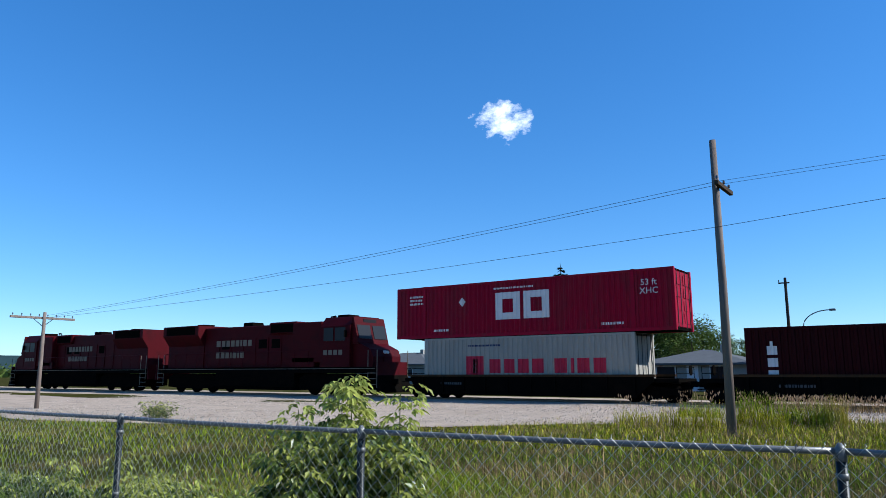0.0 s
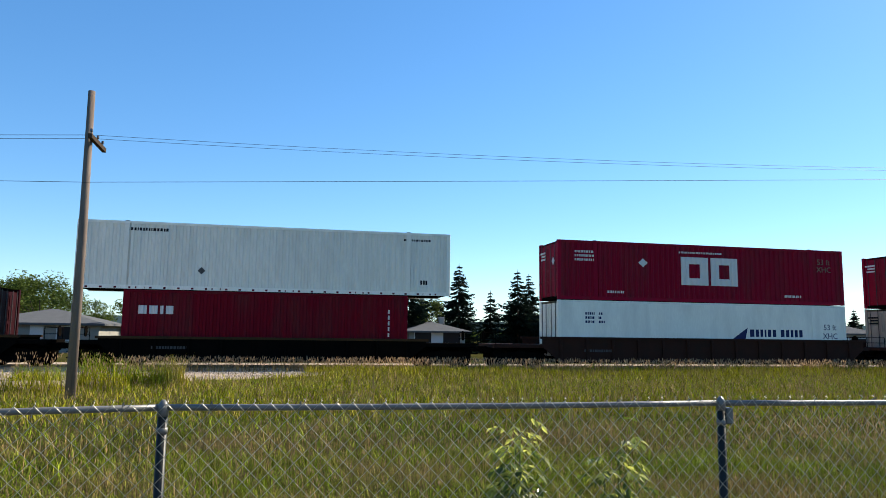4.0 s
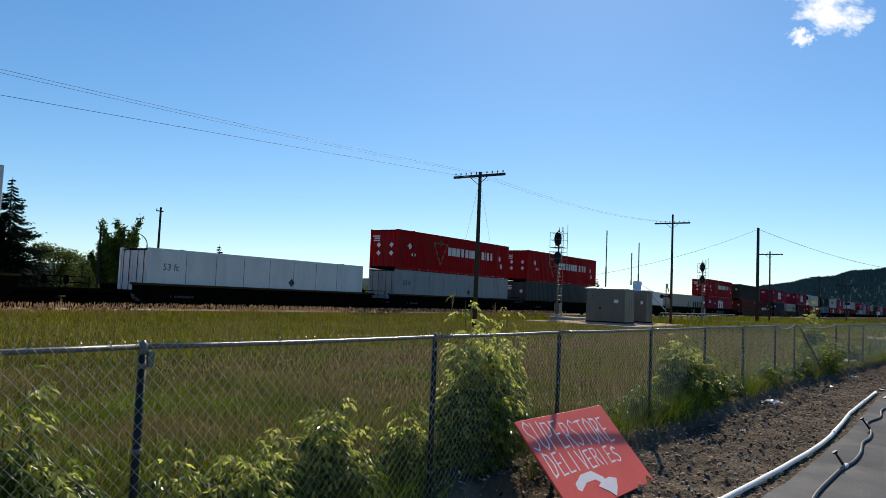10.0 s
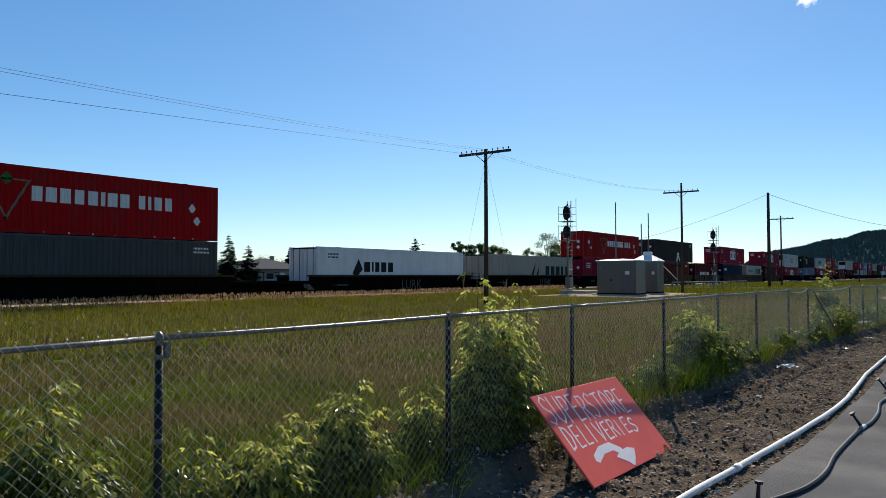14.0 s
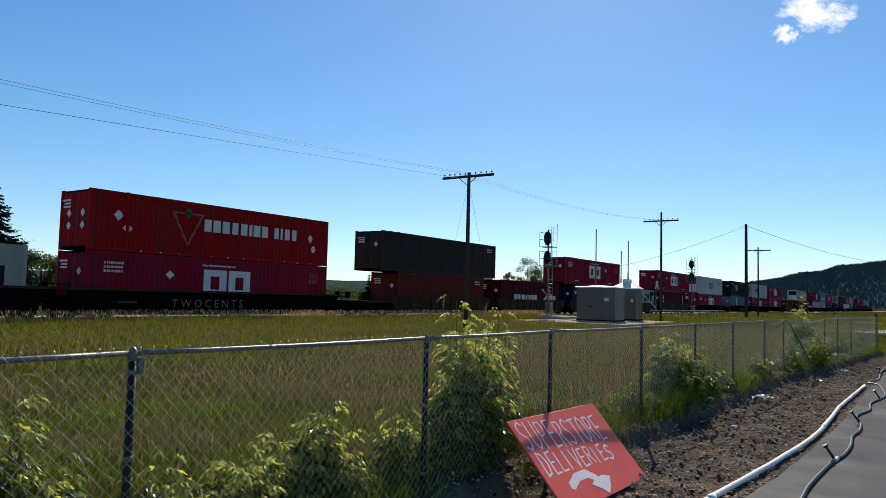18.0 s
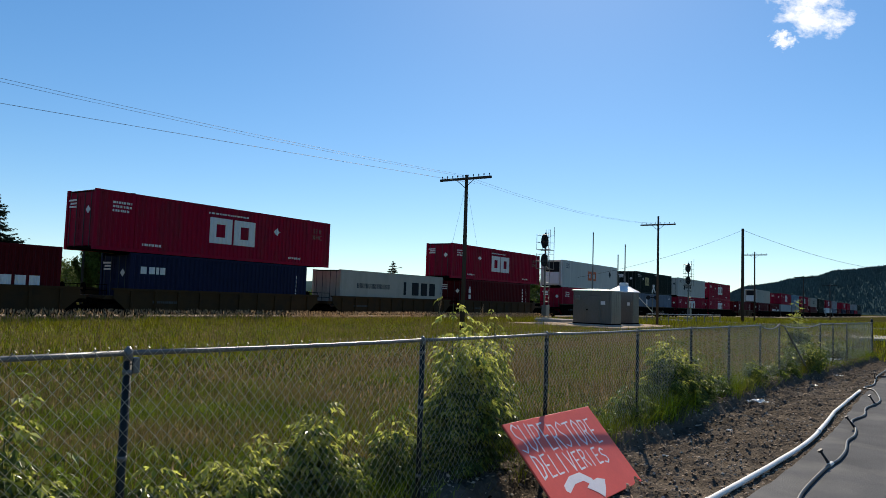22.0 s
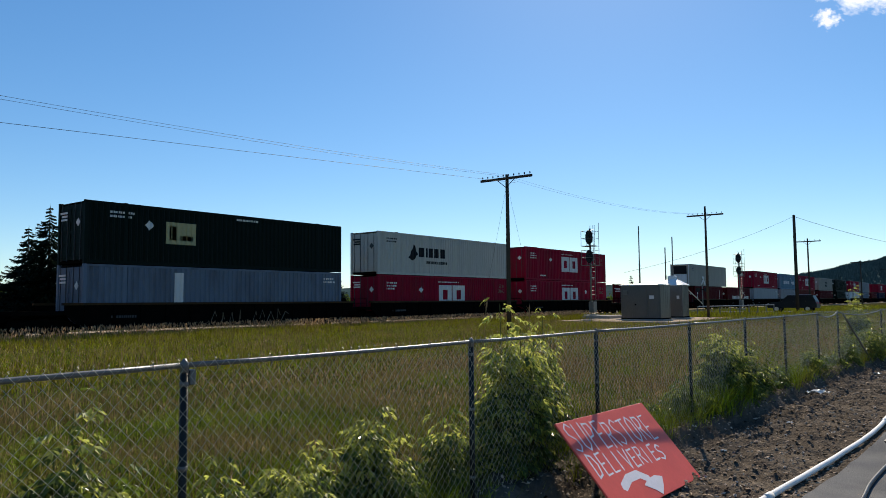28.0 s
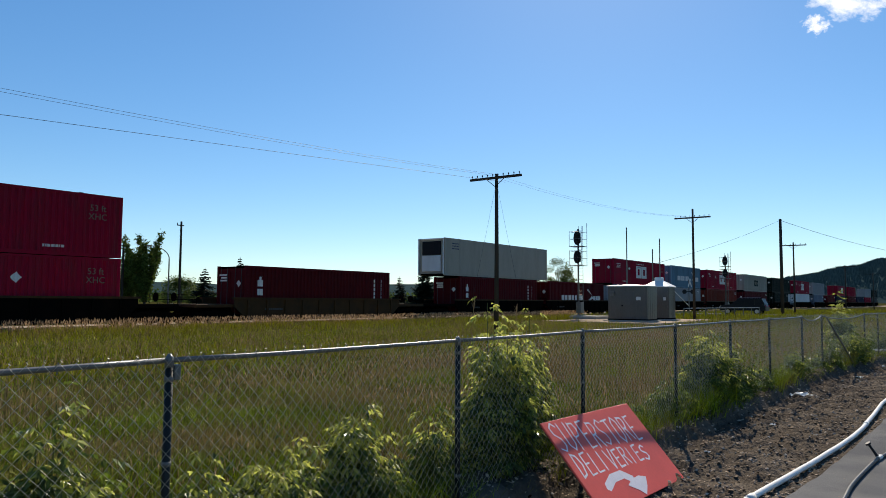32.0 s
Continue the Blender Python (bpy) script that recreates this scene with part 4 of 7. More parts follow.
    part("cab_door", MB().box(*X(8.35, 8.68), -1.572, -1.552, 1.75, 3.2), LOCO_RED, cab)
    part("battery_box", MB().bevel_box(*X(3.4, 5.6), -1.45, -1.0, 1.72, 2.35, 0.04), LOCO_RED, ob)
    part("air_reservoir", MB().tube([(f * -3.0, -1.3, 1.15), (f * 3.0, -1.3, 1.15)], 0.16, 10), STEEL_DARK, ob)
    part("headlight", MB().tube([(f * 10.15, 0.12, 2.6), (f * 10.30, 0.12, 2.6)], 0.1, 10), MARK_WHITE, ob)
    part("headlight", MB().tube([(f * 10.15, -0.12, 2.6), (f * 10.30, -0.12, 2.6)], 0.1, 10), MARK_WHITE, ob)
    part("snow_plough", MB().prism([(f * 10.7, 1.3), (f * 11.1, 0.25), (f * 10.8, 0.2), (f * 10.5, 1.3)], "y", -1.45, 1.45), STEEL_DARK, ob)
    for e in (-10.85, 10.85):
        part("coupler", MB().bevel_box(*X(e - 0.3, e + 0.3), -0.15, 0.15, 0.7, 1.0, 0.03), STEEL_DARK, ob)
        part("end_plate", MB().box(*X(e - 0.2, e - 0.12), -1.45, 1.45, 0.9, 2.0), LOCO_RED, ob)
    for y in (-1.45, 1.45):
        mb = MB()
        for k in range(13):
            mb.tube([(f * (-9.9 + k * 1.25), y, 1.72), (f * (-9.9 + k * 1.25), y, 2.75)], 0.018, 5)
        mb.tube([(f * -9.9, y, 2.75), (f * 5.2, y, 2.75)], 0.02, 5)
        part("side_railing", mb, LOCO_RED, ob)
        for e in (-10.4, 10.4):
            mb = MB()
            for j in range(4):
                mb.box(*X(e - 0.3, e + 0.3), y - 0.1, y + 0.1, 0.35 + 0.33 * j, 0.39 + 0.33 * j)
            mb.tube([(f * (e - 0.35), y, 0.9), (f * (e - 0.35), y, 2.7)], 0.025, 5)
            mb.tube([(f * (e + 0.35), y, 0.5), (f * (e + 0.35), y, 2.7)], 0.025, 5)
            part("step_well", mb, LOCO_MARK, ob, "pale painted steps and grab irons")
    for tx in (-6.9, 6.9):
        t = part("truck_frame", MB().prism([(f * (tx - 2.8), 0.40), (f * (tx - 2.8), 1.05), (f * (tx - 2.2), 1.33), (f * (tx + 2.2), 1.33), (f * (tx + 2.8), 1.05), (f * (tx + 2.8), 0.40), (f * (tx + 1.0), 0.28), (f * (tx - 1.0), 0.28)], "y", -1.22, -1.05), STEEL_DARK, ob)
        part("truck_side", MB().prism([(f * (tx - 2.8), 0.40), (f * (tx - 2.8), 1.05), (f * (tx - 2.2), 1.33), (f * (tx + 2.2), 1.33), (f * (tx + 2.8), 1.05), (f * (tx + 2.8), 0.40), (f * (tx + 1.0), 0.28), (f * (tx - 1.0), 0.28)], "y", 1.05, 1.22), STEEL_DARK, t)
        for dx in (-1.85, 0, 1.85):
            mb = MB()
            for y in (-0.76, 0.76):
                mb.tube([(f * (tx + dx), y - 0.07, 0.53), (f * (tx + dx), y + 0.07, 0.53)], 0.53, 22)
            mb.tube([(f * (tx + dx), -1.15, 0.53), (f * (tx + dx), 1.15, 0.53)], 0.12, 10)
            part("wheelset", mb, STEEL_DARK, t)
    x_left = -4.6 if f > 0 else -1.6
    for row, (z, ws) in enumerate(((3.15, [0.5, 0.42, 0.42, 0.42, 0.42, 0.2, 0.42, 0.42]), (2.35, [0.45, 0.42, 0.42, 0.2, 0.42, 0.2, 0.42]))):
        mb = MB()
        for poly in word_bars(x_left, z, 0.5, ws, 0.16, row + 3):
            mb.box(poly[0][0], poly[1][0], -1.012, -1.003, poly[0][1], poly[2][1])
        tagged(part("letter_bar", mb, LOCO_MARK, ob), kind="stuff")
    mb = MB()
    for j in range(4):
        mb.box(*X(6.5 + 0.42 * j, 6.8 + 0.42 * j), -1.562, -1.554, 2.45, 2.75)
    part("number_mark", mb, LOCO_MARK, ob)
    MOVERS.append((ob, mid, TRACK_Y, RAIL_Z))


locomotive(1, -38.6)
locomotive(-1, -61.7)
build_cars()
build_containers()

# ---- fence ----
POSTS = [(-10.89, 3.12), (-7.83, 3.18), (-5.35, 3.21), (-2.96, 3.26), (-0.54, 3.59), (2.29, 3.55), (4.93, 3.51), (7.31, 3.53), (9.97, 3.42), (12.69, 3.42), (15.09, 3.34), (18.15, 3.32), (20.05, 3.22), (24.35, 2.79), (26.1, 2.63), (28.36, 2.44), (34.3, 2.06)]
FENCE_H = 1.52


def build_fence():
    fence = thing("chain_link_fence", "galvanised chain link fence with round posts and top rail", "fence", pose(0, 0, YARD_Z), kind="structure")
    post = MB().tube([(0, 0, -0.1), (0, 0, FENCE_H - 0.02)], 0.0225, 10).mesh("post", POST_GREEN, True)
    cap = MB().tube([(0, 0, FENCE_H - 0.045), (0, 0, FENCE_H + 0.005), (0, 0, FENCE_H + 0.03)], [0.025, 0.025, 0.008], 10).mesh("post_cap", GALV, True)
    band = MB().tube([(0, 0, 0), (0, 0, 0.025)], 0.026, 10).mesh("tension_band", GALV, True)
    for x, y in POSTS:
        p = part("post", post, POST_GREEN, fence, at=pose(x, y, 0))
        part("post_cap", cap, GALV, p)
        for z in (0.4, 0.95, 1.4):
            part("tension_band", band, GALV, p, at=pose(0, 0, z))
    bracket = MB().bevel_box(0.023, 0.062, -0.022, 0.022, FENCE_H - 0.115, FENCE_H - 0.03, 0.006)
    part("rail_bracket", bracket, GALV, fence, at=pose(*POSTS[5], 0))
    for (x0, y0), (x1, y1) in zip(POSTS, POSTS[1:]):
        sag = 0.10 if 18 < x0 < 22 else 0.006
        pts = []
        for k in range(7):
            u = k / 6
            pts.append((x0 + (x1 - x0) * u, y0 + (y1 - y0) * u, FENCE_H - 0.005 - sag * 4 * u * (1 - u)))
        part("top_rail", MB().tube(pts, 0.0150, 8), GALV, fence, smooth=True)
        n = max(2, round(math.hypot(x1 - x0, y1 - y0) / 0.076))
        mb, cell = MB(), math.hypot(x1 - x0, y1 - y0) / n
        ux, uy = (x1 - x0) / math.hypot(x1 - x0, y1 - y0), (y1 - y0) / math.hypot(x1 - x0, y1 - y0)
        r = 0.0017
        rows = int((FENCE_H + 0.014) / (cell / 2 * 1.05))
        for i in range(n):
            pts = []
            for j in range(rows + 1):
                s = (i + (0.5 if j % 2 else 0.0) + 0.25) * cell
                pts.append((x0 + ux * s, y0 - 0.026 + uy * s + (0.004 if j % 2 else -0.004), 0.03 + j * (FENCE_H + 0.014 - 0.03) / rows))
            mb.tube(pts, r, 4 if -4 < x0 < 6 else 3, False)
            pts2 = []
            for j in range(rows + 1):
                s = (i + (0.5 if j % 2 else 1.0) + 0.25) * cell
                pts2.append((x0 + ux * s, y0 - 0.026 + uy * s + (0.004 if j % 2 else -0.004), 0.03 + j * (FENCE_H + 0.014 - 0.03) / rows))
            mb.tube(pts2, r, 4 if -4 < x0 < 6 else 3, False)
            e = Vector(pts[-1])
            mb.tube([e, e + Vector((ux * 0.008, -0.004, 0.009)), e + Vector((ux * 0.002, 0.006, 0.016)), e + Vector((ux * 0.010, 0, 0.021))], r, 3, False)
        tagged(part("wire_mesh", mb, WIRE, fence, smooth=True), kind="stuff")
        mb = MB()
        for k in range(7):
            u = (k + 0.5) / 7
            cx, cy = x0 + (x1 - x0) * u, y0 + (y1 - y0) * u
            mb.tube([(cx, cy - 0.03, FENCE_H - 0.035), (cx + 0.01, cy - 0.02, FENCE_H + 0.02), (cx + 0.015, cy + 0.025, FENCE_H - 0.01)], 0.003, 4)
        part("tie_wire", mb, GALV, fence)
    part("brace", MB().tube([(20.5, 3.17, FENCE_H - 0.05), (22.6, 2.80, 0.05)], 0.024, 8), GALV, fence, "leaning broken post")
    part("end_post", MB().tube([(34.3, 2.06, -0.1), (34.3, 2.06, FENCE_H + 0.12), (34.3, 2.06, FENCE_H + 0.16)], [0.045, 0.045, 0.012], 10), POST_GREEN, fence)


build_fence()

# ---- yard side: soil strip, paving, pipe, hose, board ----
def soil_z(x, y):
    """The soil strip: clods at several scales, a low bank under the fence, flat at the paving."""
    rough = 0.035 * noise.noise((x * 1.7, y * 1.7, 2.0)) + 0.065 * noise.noise((x * 5, y * 5, 4.0)) + 0.050 * noise.noise((x * 13, y * 13, 6.0))
    lip = fence_y(x) - 0.16 + 0.10 * noise.noise((x * 1.3, 8.0, 0)) + 0.05 * noise.noise((x * 4.0, 2.0, 0))
    bank = (0.21 + 0.06 * noise.noise((x * 0.8, 5.0, 0))) * min(1.0, max(0.0, (y - lip + 0.16) / 0.16))
    return YARD_Z + 0.015 + (rough + bank) * min(1.0, max(0.0, y - edge_y(x)) / 0.35)


def fence_y(x):
    return float(np.interp(x, [p[0] for p in POSTS], [p[1] for p in POSTS]))


def strip(x0, x1, n, rows, name, material, label, category):
    mb = MB()
    for k in range(n + 1):
        x = x0 + (x1 - x0) * k / n
        a, b = edge_y(x) - 0.1, max(fence_y(x) + 0.35, 2.6)
        for j in range(rows):
            y = a + (b - a) * j / (rows - 1)
            mb.v.append((x, y, soil_z(x, y)))
        if k:
            i = rows * k
            for j in range(rows - 1):
                mb.f.append((i - rows + j, i + j, i + 1 + j, i - rows + 1 + j))
    return solid(name, mb, material, label, category, "structure", smooth=True)


def edge_y(x):
    return float(np.interp(x, (-40, 0, 3, 6, 7.7, 9.5, 12.8, 18.7, 24, 40), (2.6, 2.05, 1.88, 1.64, 1.52, 1.40, 1.30, 1.33, 1.26, 1.1))) + 0.035 * noise.noise((x * 1.1, 1.0, 0)) + 0.015 * noise.noise((x * 5, 3.0, 0))


def build_yard():
    strip(-12, 34, 900, 46, "soil_strip", DIRT, "dark soil strip with stones and bark below the fence", "soil")
    mb = MB()
    for k in range(481):
        x = -40 + k * 0.25
        y = edge_y(x)
        mb.v += [(x, -30.0, YARD_Z + 0.03), (x, y, YARD_Z + 0.03), (x, y + 0.01, YARD_Z - 0.05)]
        if k:
            i = 3 * k
            mb.f += [(i - 3, i, i + 1, i - 2), (i - 2, i + 1, i + 2, i - 1)]
    solid("pavement", mb, ASPHALT, "worn grey asphalt yard paving", "pavement", "structure")
    r = random.Random(5)
    for name, m, count, s0, s1, label in (("pebbles", STONE, 3200, 0.006, 0.030, "loose pale pebbles on the soil"), ("bark_chips", CHIP, 15000, 0.006, 0.036, "dark bark chips and debris on the soil")):
        mb = MB()
        for _ in range(count):
            x = 1.5 + 26 * r.random() ** 1.7 if r.random() < 0.85 else r.uniform(-10, 1.5)
            y = r.uniform(edge_y(x) + 0.02, fence_y(x) + 0.1) if r.random() < 0.93 else edge_y(x) - 0.5 * r.random() ** 2
            s = r.uniform(s0, s1)
            m4 = pose(x, y, soil_z(x, y) + s * 0.1, r.uniform(-25, 25), r.uniform(-25, 25), r.uniform(0, 360))
            i = len(mb.v)
            flat = 0.25 if m is CHIP else 0.6
            for a, b, c in ((1, 0, 0), (0, 1, 0), (-1, 0, 0), (0, -1, 0), (0, 0, 1), (0, 0, -1)):
                mb.v.append(tuple(m4 @ Vector((a * s * r.uniform(0.7, 1.3), b * s * r.uniform(0.5, 1.0), c * s * flat))))
            for a, b in ((0, 1), (1, 2), (2, 3), (3, 0)):
                mb.f += [(i + a, i + b, i + 4), (i + b, i + a, i + 5)]
        solid(name, mb, m, label, "debris", "stuff")
    # white plastic pipe lying on the edge of the paving
    way = [(-7.4, 2.4), (0.0, 2.20), (3.2, 2.04), (5.49, 1.91), (6.45, 1.83), (7.09, 1.77), (8.15, 1.67), (9.3, 1.57), (10.2, 1.51), (11.06, 1.46), (12.1, 1.44), (13.4, 1.46), (15.1, 1.50), (17.3, 1.47), (20.5, 1.43)]
    pts = []
    for (x0, y0), (x1, y1) in zip(way, way[1:]):
        for k in range(4):
            u = k / 4
            x = x0 + (x1 - x0) * u
            pts.append((x, y0 + (y1 - y0) * u + 0.015 * noise.noise((x * 0.9, 4.0, 0)), YARD_Z + 0.062))
    pipe = thing("plastic_pipe", "long white plastic pipe lying along the soil edge", "pipe")
    part("pipe_run", MB().tube(pts, 0.030, 12), PVC, pipe, smooth=True)
    for x in (2.7, 7.1, 12.4, 17.5):
        k = min(range(len(pts) - 1), key=lambda i: abs(pts[i][0] - x))
        p, q = Vector(pts[k]), Vector(pts[k + 1])
        d = (q - p).normalized()
        part("coupling", MB().tube([p - d * 0.07, p + d * 0.07], 0.037, 12), PVC, pipe, smooth=True)
    way = [(4.3, 1.72), (5.3, 1.70), (5.75, 1.63), (5.94, 1.51), (6.13, 1.37), (6.46, 1.24), (6.88, 1.13), (7.46, 1.08), (8.18, 1.10), (8.95, 1.08), (9.76, 1.04), (10.28, 0.98), (11.04, 0.97), (11.87, 1.02), (12.46, 0.98), (13.2, 1.02), (14.15, 1.15), (15.13, 1.03), (16.28, 1.08), (17.57, 0.94), (18.73, 1.0), (20.3, 1.2), (20.7, 1.43), (21.9, 1.28), (24.7, 1.37), (28.2, 1.28), (33.0, 1.20)]
    pts = []
    for k in range(len(way) - 1):
        p0, p1, p2, p3 = (Vector((*way[min(max(k + j, 0), len(way) - 1)], 0)) for j in (-1, 0, 1, 2))
        for j in range(6):
            t = j / 6
            v = 0.5 * (2 * p1 + (p2 - p0) * t + (2 * p0 - 5 * p1 + 4 * p2 - p3) * t * t + (3 * p1 - p0 - 3 * p2 + p3) * t ** 3)
            pts.append((v.x, v.y, YARD_Z + 0.052))
    hose = thing("drip_hose", "black rubber hose with upright emitter pegs on the paving", "hose")
    part("hose_run", MB().tube(pts, 0.019, 10), HOSE, hose, smooth=True)
    for x, lean in ((6.13, 0.01), (9.9, -0.10), (13.3, -0.12), (17.1, -0.10), (23.9, -0.02)):
        k = min(range(len(pts) - 1), key=lambda i: abs(pts[i][0] - x))
        p = Vector(pts[k])
        tip = p + Vector((lean * 0.5, -lean * 0.9, 0.155))
        mb = MB().tube([p, p.lerp(tip, 0.7), tip], [0.019, 0.015, 0.015], 8)
        mb.tube([tip, tip + (tip - p).normalized() * 0.022], 0.032, 8)
        part("emitter_peg", mb, HOSE, hose)
    part("hose_clamp", MB().tube([(9.82, 1.035, YARD_Z + 0.055), (9.98, 1.02, YARD_Z + 0.055)], 0.026, 8), PVC, hose, "white tape round the hose")
    side = thing("side_hose", "short black rubber hose branch on the paving", "hose")
    part("hose_run", MB().tube([(24.6, 1.36, YARD_Z + 0.05), (25.2, 1.12, YARD_Z + 0.05), (25.7, 0.95, YARD_Z + 0.05), (25.6, 0.6, YARD_Z + 0.05)], 0.019, 8), HOSE, side, smooth=True)


build_yard()


def build_scraps():
    """Crumpled pale scraps of plastic and paper lying on the soil."""
    r = random.Random(31)
    for x, y, s in ((15.35, 2.88, 0.34), (15.9, 2.72, 0.16), (28.7, 2.85, 0.5), (20.6, 2.5, 0.2), (11.6, 2.55, 0.10), (9.1, 2.75, 0.07), (24.2, 2.3, 0.22)):
        mb = MB()
        n = 6
        for j in range(n + 1):
            for i in range(n + 1):
                a, b = -1 + 2 * i / n, -1 + 2 * j / n
                mb.v.append((a * s * 0.5 * r.uniform(0.8, 1.1), b * s * 0.35 * r.uniform(0.8, 1.1), s * r.uniform(0.0, 0.22)))
        for j in range(n):
            for i in range(n):
                k = j * (n + 1) + i
                mb.f.append((k, k + 1, k + n + 2, k + n + 1))
        ob = solid("plastic_scrap", mb, PVC, "crumpled pale plastic scrap lying on the soil", "litter", group="litter on the soil")
        ob.matrix_basis = pose(x, y, soil_z(x, y) + 0.005, 0, 0, r.uniform(0, 180))


build_scraps()

SIGN_BL, SIGN_BR, SIGN_TL = Vector((5.736, 2.577, -0.295)), Vector((7.597, 2.543, -0.318)), Vector((5.776, 3.20, 0.405))
STROKES = {
    "S": [((0.9, 0.85), (0.55, 1.0), (0.15, 0.85), (0.2, 0.62), (0.75, 0.42), (0.85, 0.18), (0.5, 0.0), (0.05, 0.12))],
    "U": [((0.05, 1.0), (0.08, 0.2), (0.45, 0.0), (0.85, 0.2), (0.92, 1.0))],
    "P": [((0.1, 0.0), (0.15, 1.0)), ((0.15, 0.97), (0.75, 0.95), (0.9, 0.72), (0.7, 0.5), (0.15, 0.45))],
    "E": [((0.12, 0.0), (0.15, 1.0)), ((0.15, 0.97), (0.85, 1.0)), ((0.15, 0.52), (0.7, 0.53)), ((0.12, 0.02), (0.88, 0.04))],
    "R": [((0.1, 0.0), (0.15, 1.0)), ((0.15, 0.97), (0.75, 0.95), (0.88, 0.74), (0.65, 0.52), (0.15, 0.48)), ((0.45, 0.5), (0.92, 0.0))],
    "T": [((0.5, 0.0), (0.5, 1.0)), ((0.0, 0.97), (1.0, 1.0))],
    "O": [((0.5, 1.0), (0.12, 0.8), (0.08, 0.25), (0.5, 0.0), (0.9, 0.22), (0.9, 0.8), (0.5, 1.0))],
    "D": [((0.1, 0.0), (0.12, 1.0)), ((0.12, 0.98), (0.65, 0.88), (0.9, 0.5), (0.65, 0.1), (0.1, 0.02))],
    "L": [((0.15, 1.0), (0.1, 0.03), (0.9, 0.04))],
    "I": [((0.5, 0.0), (0.5, 1.0))],
    "V": [((0.05, 1.0), (0.5, 0.0), (0.95, 1.0))],
}


def brush(mb, pts, width):
    """A brushed line on the board: one blunt-ended piece for each stretch."""
    for k, (p, q) in enumerate(zip(pts, pts[1:])):
        p, q = Vector((p[0], p[1])), Vector((q[0], q[1]))
        d = (q - p).normalized() * width / 2
        n = Vector((-d.y, d.x))
        ring = [p + n - d * 0.2, p - d, p - n - d * 0.2, q - n + d * 0.2, q + d, q + n + d * 0.2]
        top = -0.0096 - 0.0003 * (k % 3)
        mb.prism([(v.x, v.y) for v in ring], "y", top, -0.0088)


def build_sign():
    ex = (SIGN_BR - SIGN_BL)
    w = ex.length
    ex.normalize()
    up = SIGN_TL - SIGN_BL
    up -= ex * up.dot(ex)
    h = up.length
    up.normalize()
    ny = up.cross(ex)
    m = Matrix(((ex.x, ny.x, up.x, SIGN_BL.x), (ex.y, ny.y, up.y, SIGN_BL.y), (ex.z, ny.z, up.z, SIGN_BL.z), (0, 0, 0, 1)))
    sg = thing("painted_board", "coral red plywood board with white brushed words, leaning back", "sign", m)
    part("board", MB().bevel_box(0, w, -0.009, 0.009, 0, h, 0.003), SIGN_RED, sg)
    part("board_back", MB().box(0.01, w - 0.01, 0.0095, 0.016, 0.01, h - 0.01), SIGN_EDGE, sg)
    part("prop_stick", MB().box(w * 0.5 - 0.03, w * 0.5 + 0.03, 0.016, 0.05, h * 0.05, h * 0.97), SIGN_EDGE, sg)
    r = random.Random(2)
    rows = (("SUPERSTORE", 0.03, 0.90, (0.66, 0.55), (0.97, 0.84), 0.017), ("DELIVERIES", 0.05, 0.82, (0.38, 0.33), (0.63, 0.49), 0.018))
    for word, u0, u1, low, high, thick in rows:
        n = len(word)
        for k, ch in enumerate(word):
            f = (k + 0.5) / n
            x0, wide = w * (u0 + (u1 - u0) * k / n), w * (u1 - u0) / n * (0.45 if ch == "I" else 0.84)
            z0, z1 = h * (low[0] + (low[1] - low[0]) * f + r.uniform(-0.012, 0.012)), h * (high[0] + (high[1] - high[0]) * f + r.uniform(-0.015, 0.015))
            slant = r.uniform(-0.02, 0.02) - 0.02
            mb = MB()
            for line in STROKES[ch]:
                brush(mb, [(x0 + (a + slant * (1 - b) * 2) * wide, z0 + (z1 - z0) * b) for a, b in line], thick * r.uniform(0.85, 1.15))
            part("brushed_letter", mb, BRUSH_WHITE, sg)
    mb = MB()
    brush(mb, [(w * 0.19, h * 0.225), (w * 0.28, h * 0.285), (w * 0.39, h * 0.285), (w * 0.46, h * 0.20)], 0.085)
    part("arrow_shaft", mb, BRUSH_WHITE, sg)
    tip = [(w * 0.375, h * 0.165), (w * 0.44, h * 0.205), (w * 0.53, h * 0.215), (w * 0.60, h * 0.175), (w * 0.55, h * 0.09), (w * 0.485, h * 0.015), (w * 0.45, h * 0.08)]
    part("arrow_head", MB().prism(tip, "y", -0.0112, -0.0088), BRUSH_WHITE, sg)


build_sign()


# ---- poles and wires ----
def insulator(mb, x, y, z):
    mb.tube([(x, y, z), (x, y, z + 0.05), (x, y, z + 0.065), (x, y, z + 0.12), (x, y, z + 0.14)], [0.013, 0.013, 0.036, 0.032, 0.016], 7)


def line_pole(x, y, h, arm_z, arm_len, pins=10, grey=False, base=0.0):
    """A telegraph pole whose crossarm runs across the track's line."""
    p = thing("line_pole", "weathered wooden telegraph pole with insulator crossarm", "pole", pose(x, y, base), "line poles")
    wood = POLE_GREY if grey else POLE_WOOD
    part("shaft", MB().tube([(0, 0, -0.3), (0.02, 0, h * 0.5), (0, 0, h)], [0.118, 0.10, 0.08], 10), wood, p, smooth=True)
    if arm_len:
        part("crossarm", MB().bevel_box(-0.16, -0.06, -arm_len / 2, arm_len / 2, arm_z - 0.06, arm_z + 0.06, 0.01), wood, p)
        for s in (-1, 1):
            part("brace", MB().tube([(-0.11, s * 0.5, arm_z - 0.05), (-0.11, 0, arm_z - 0.45)], 0.018, 5), STEEL_DARK, p)
        for k in range(pins):
            yy = -arm_len / 2 + 0.12 + (arm_len - 0.24) * k / (pins - 1)
            mb = MB()
            insulator(mb, -0.11, yy, arm_z + 0.06)
            part("insulator", mb, INSUL, p)
    return p


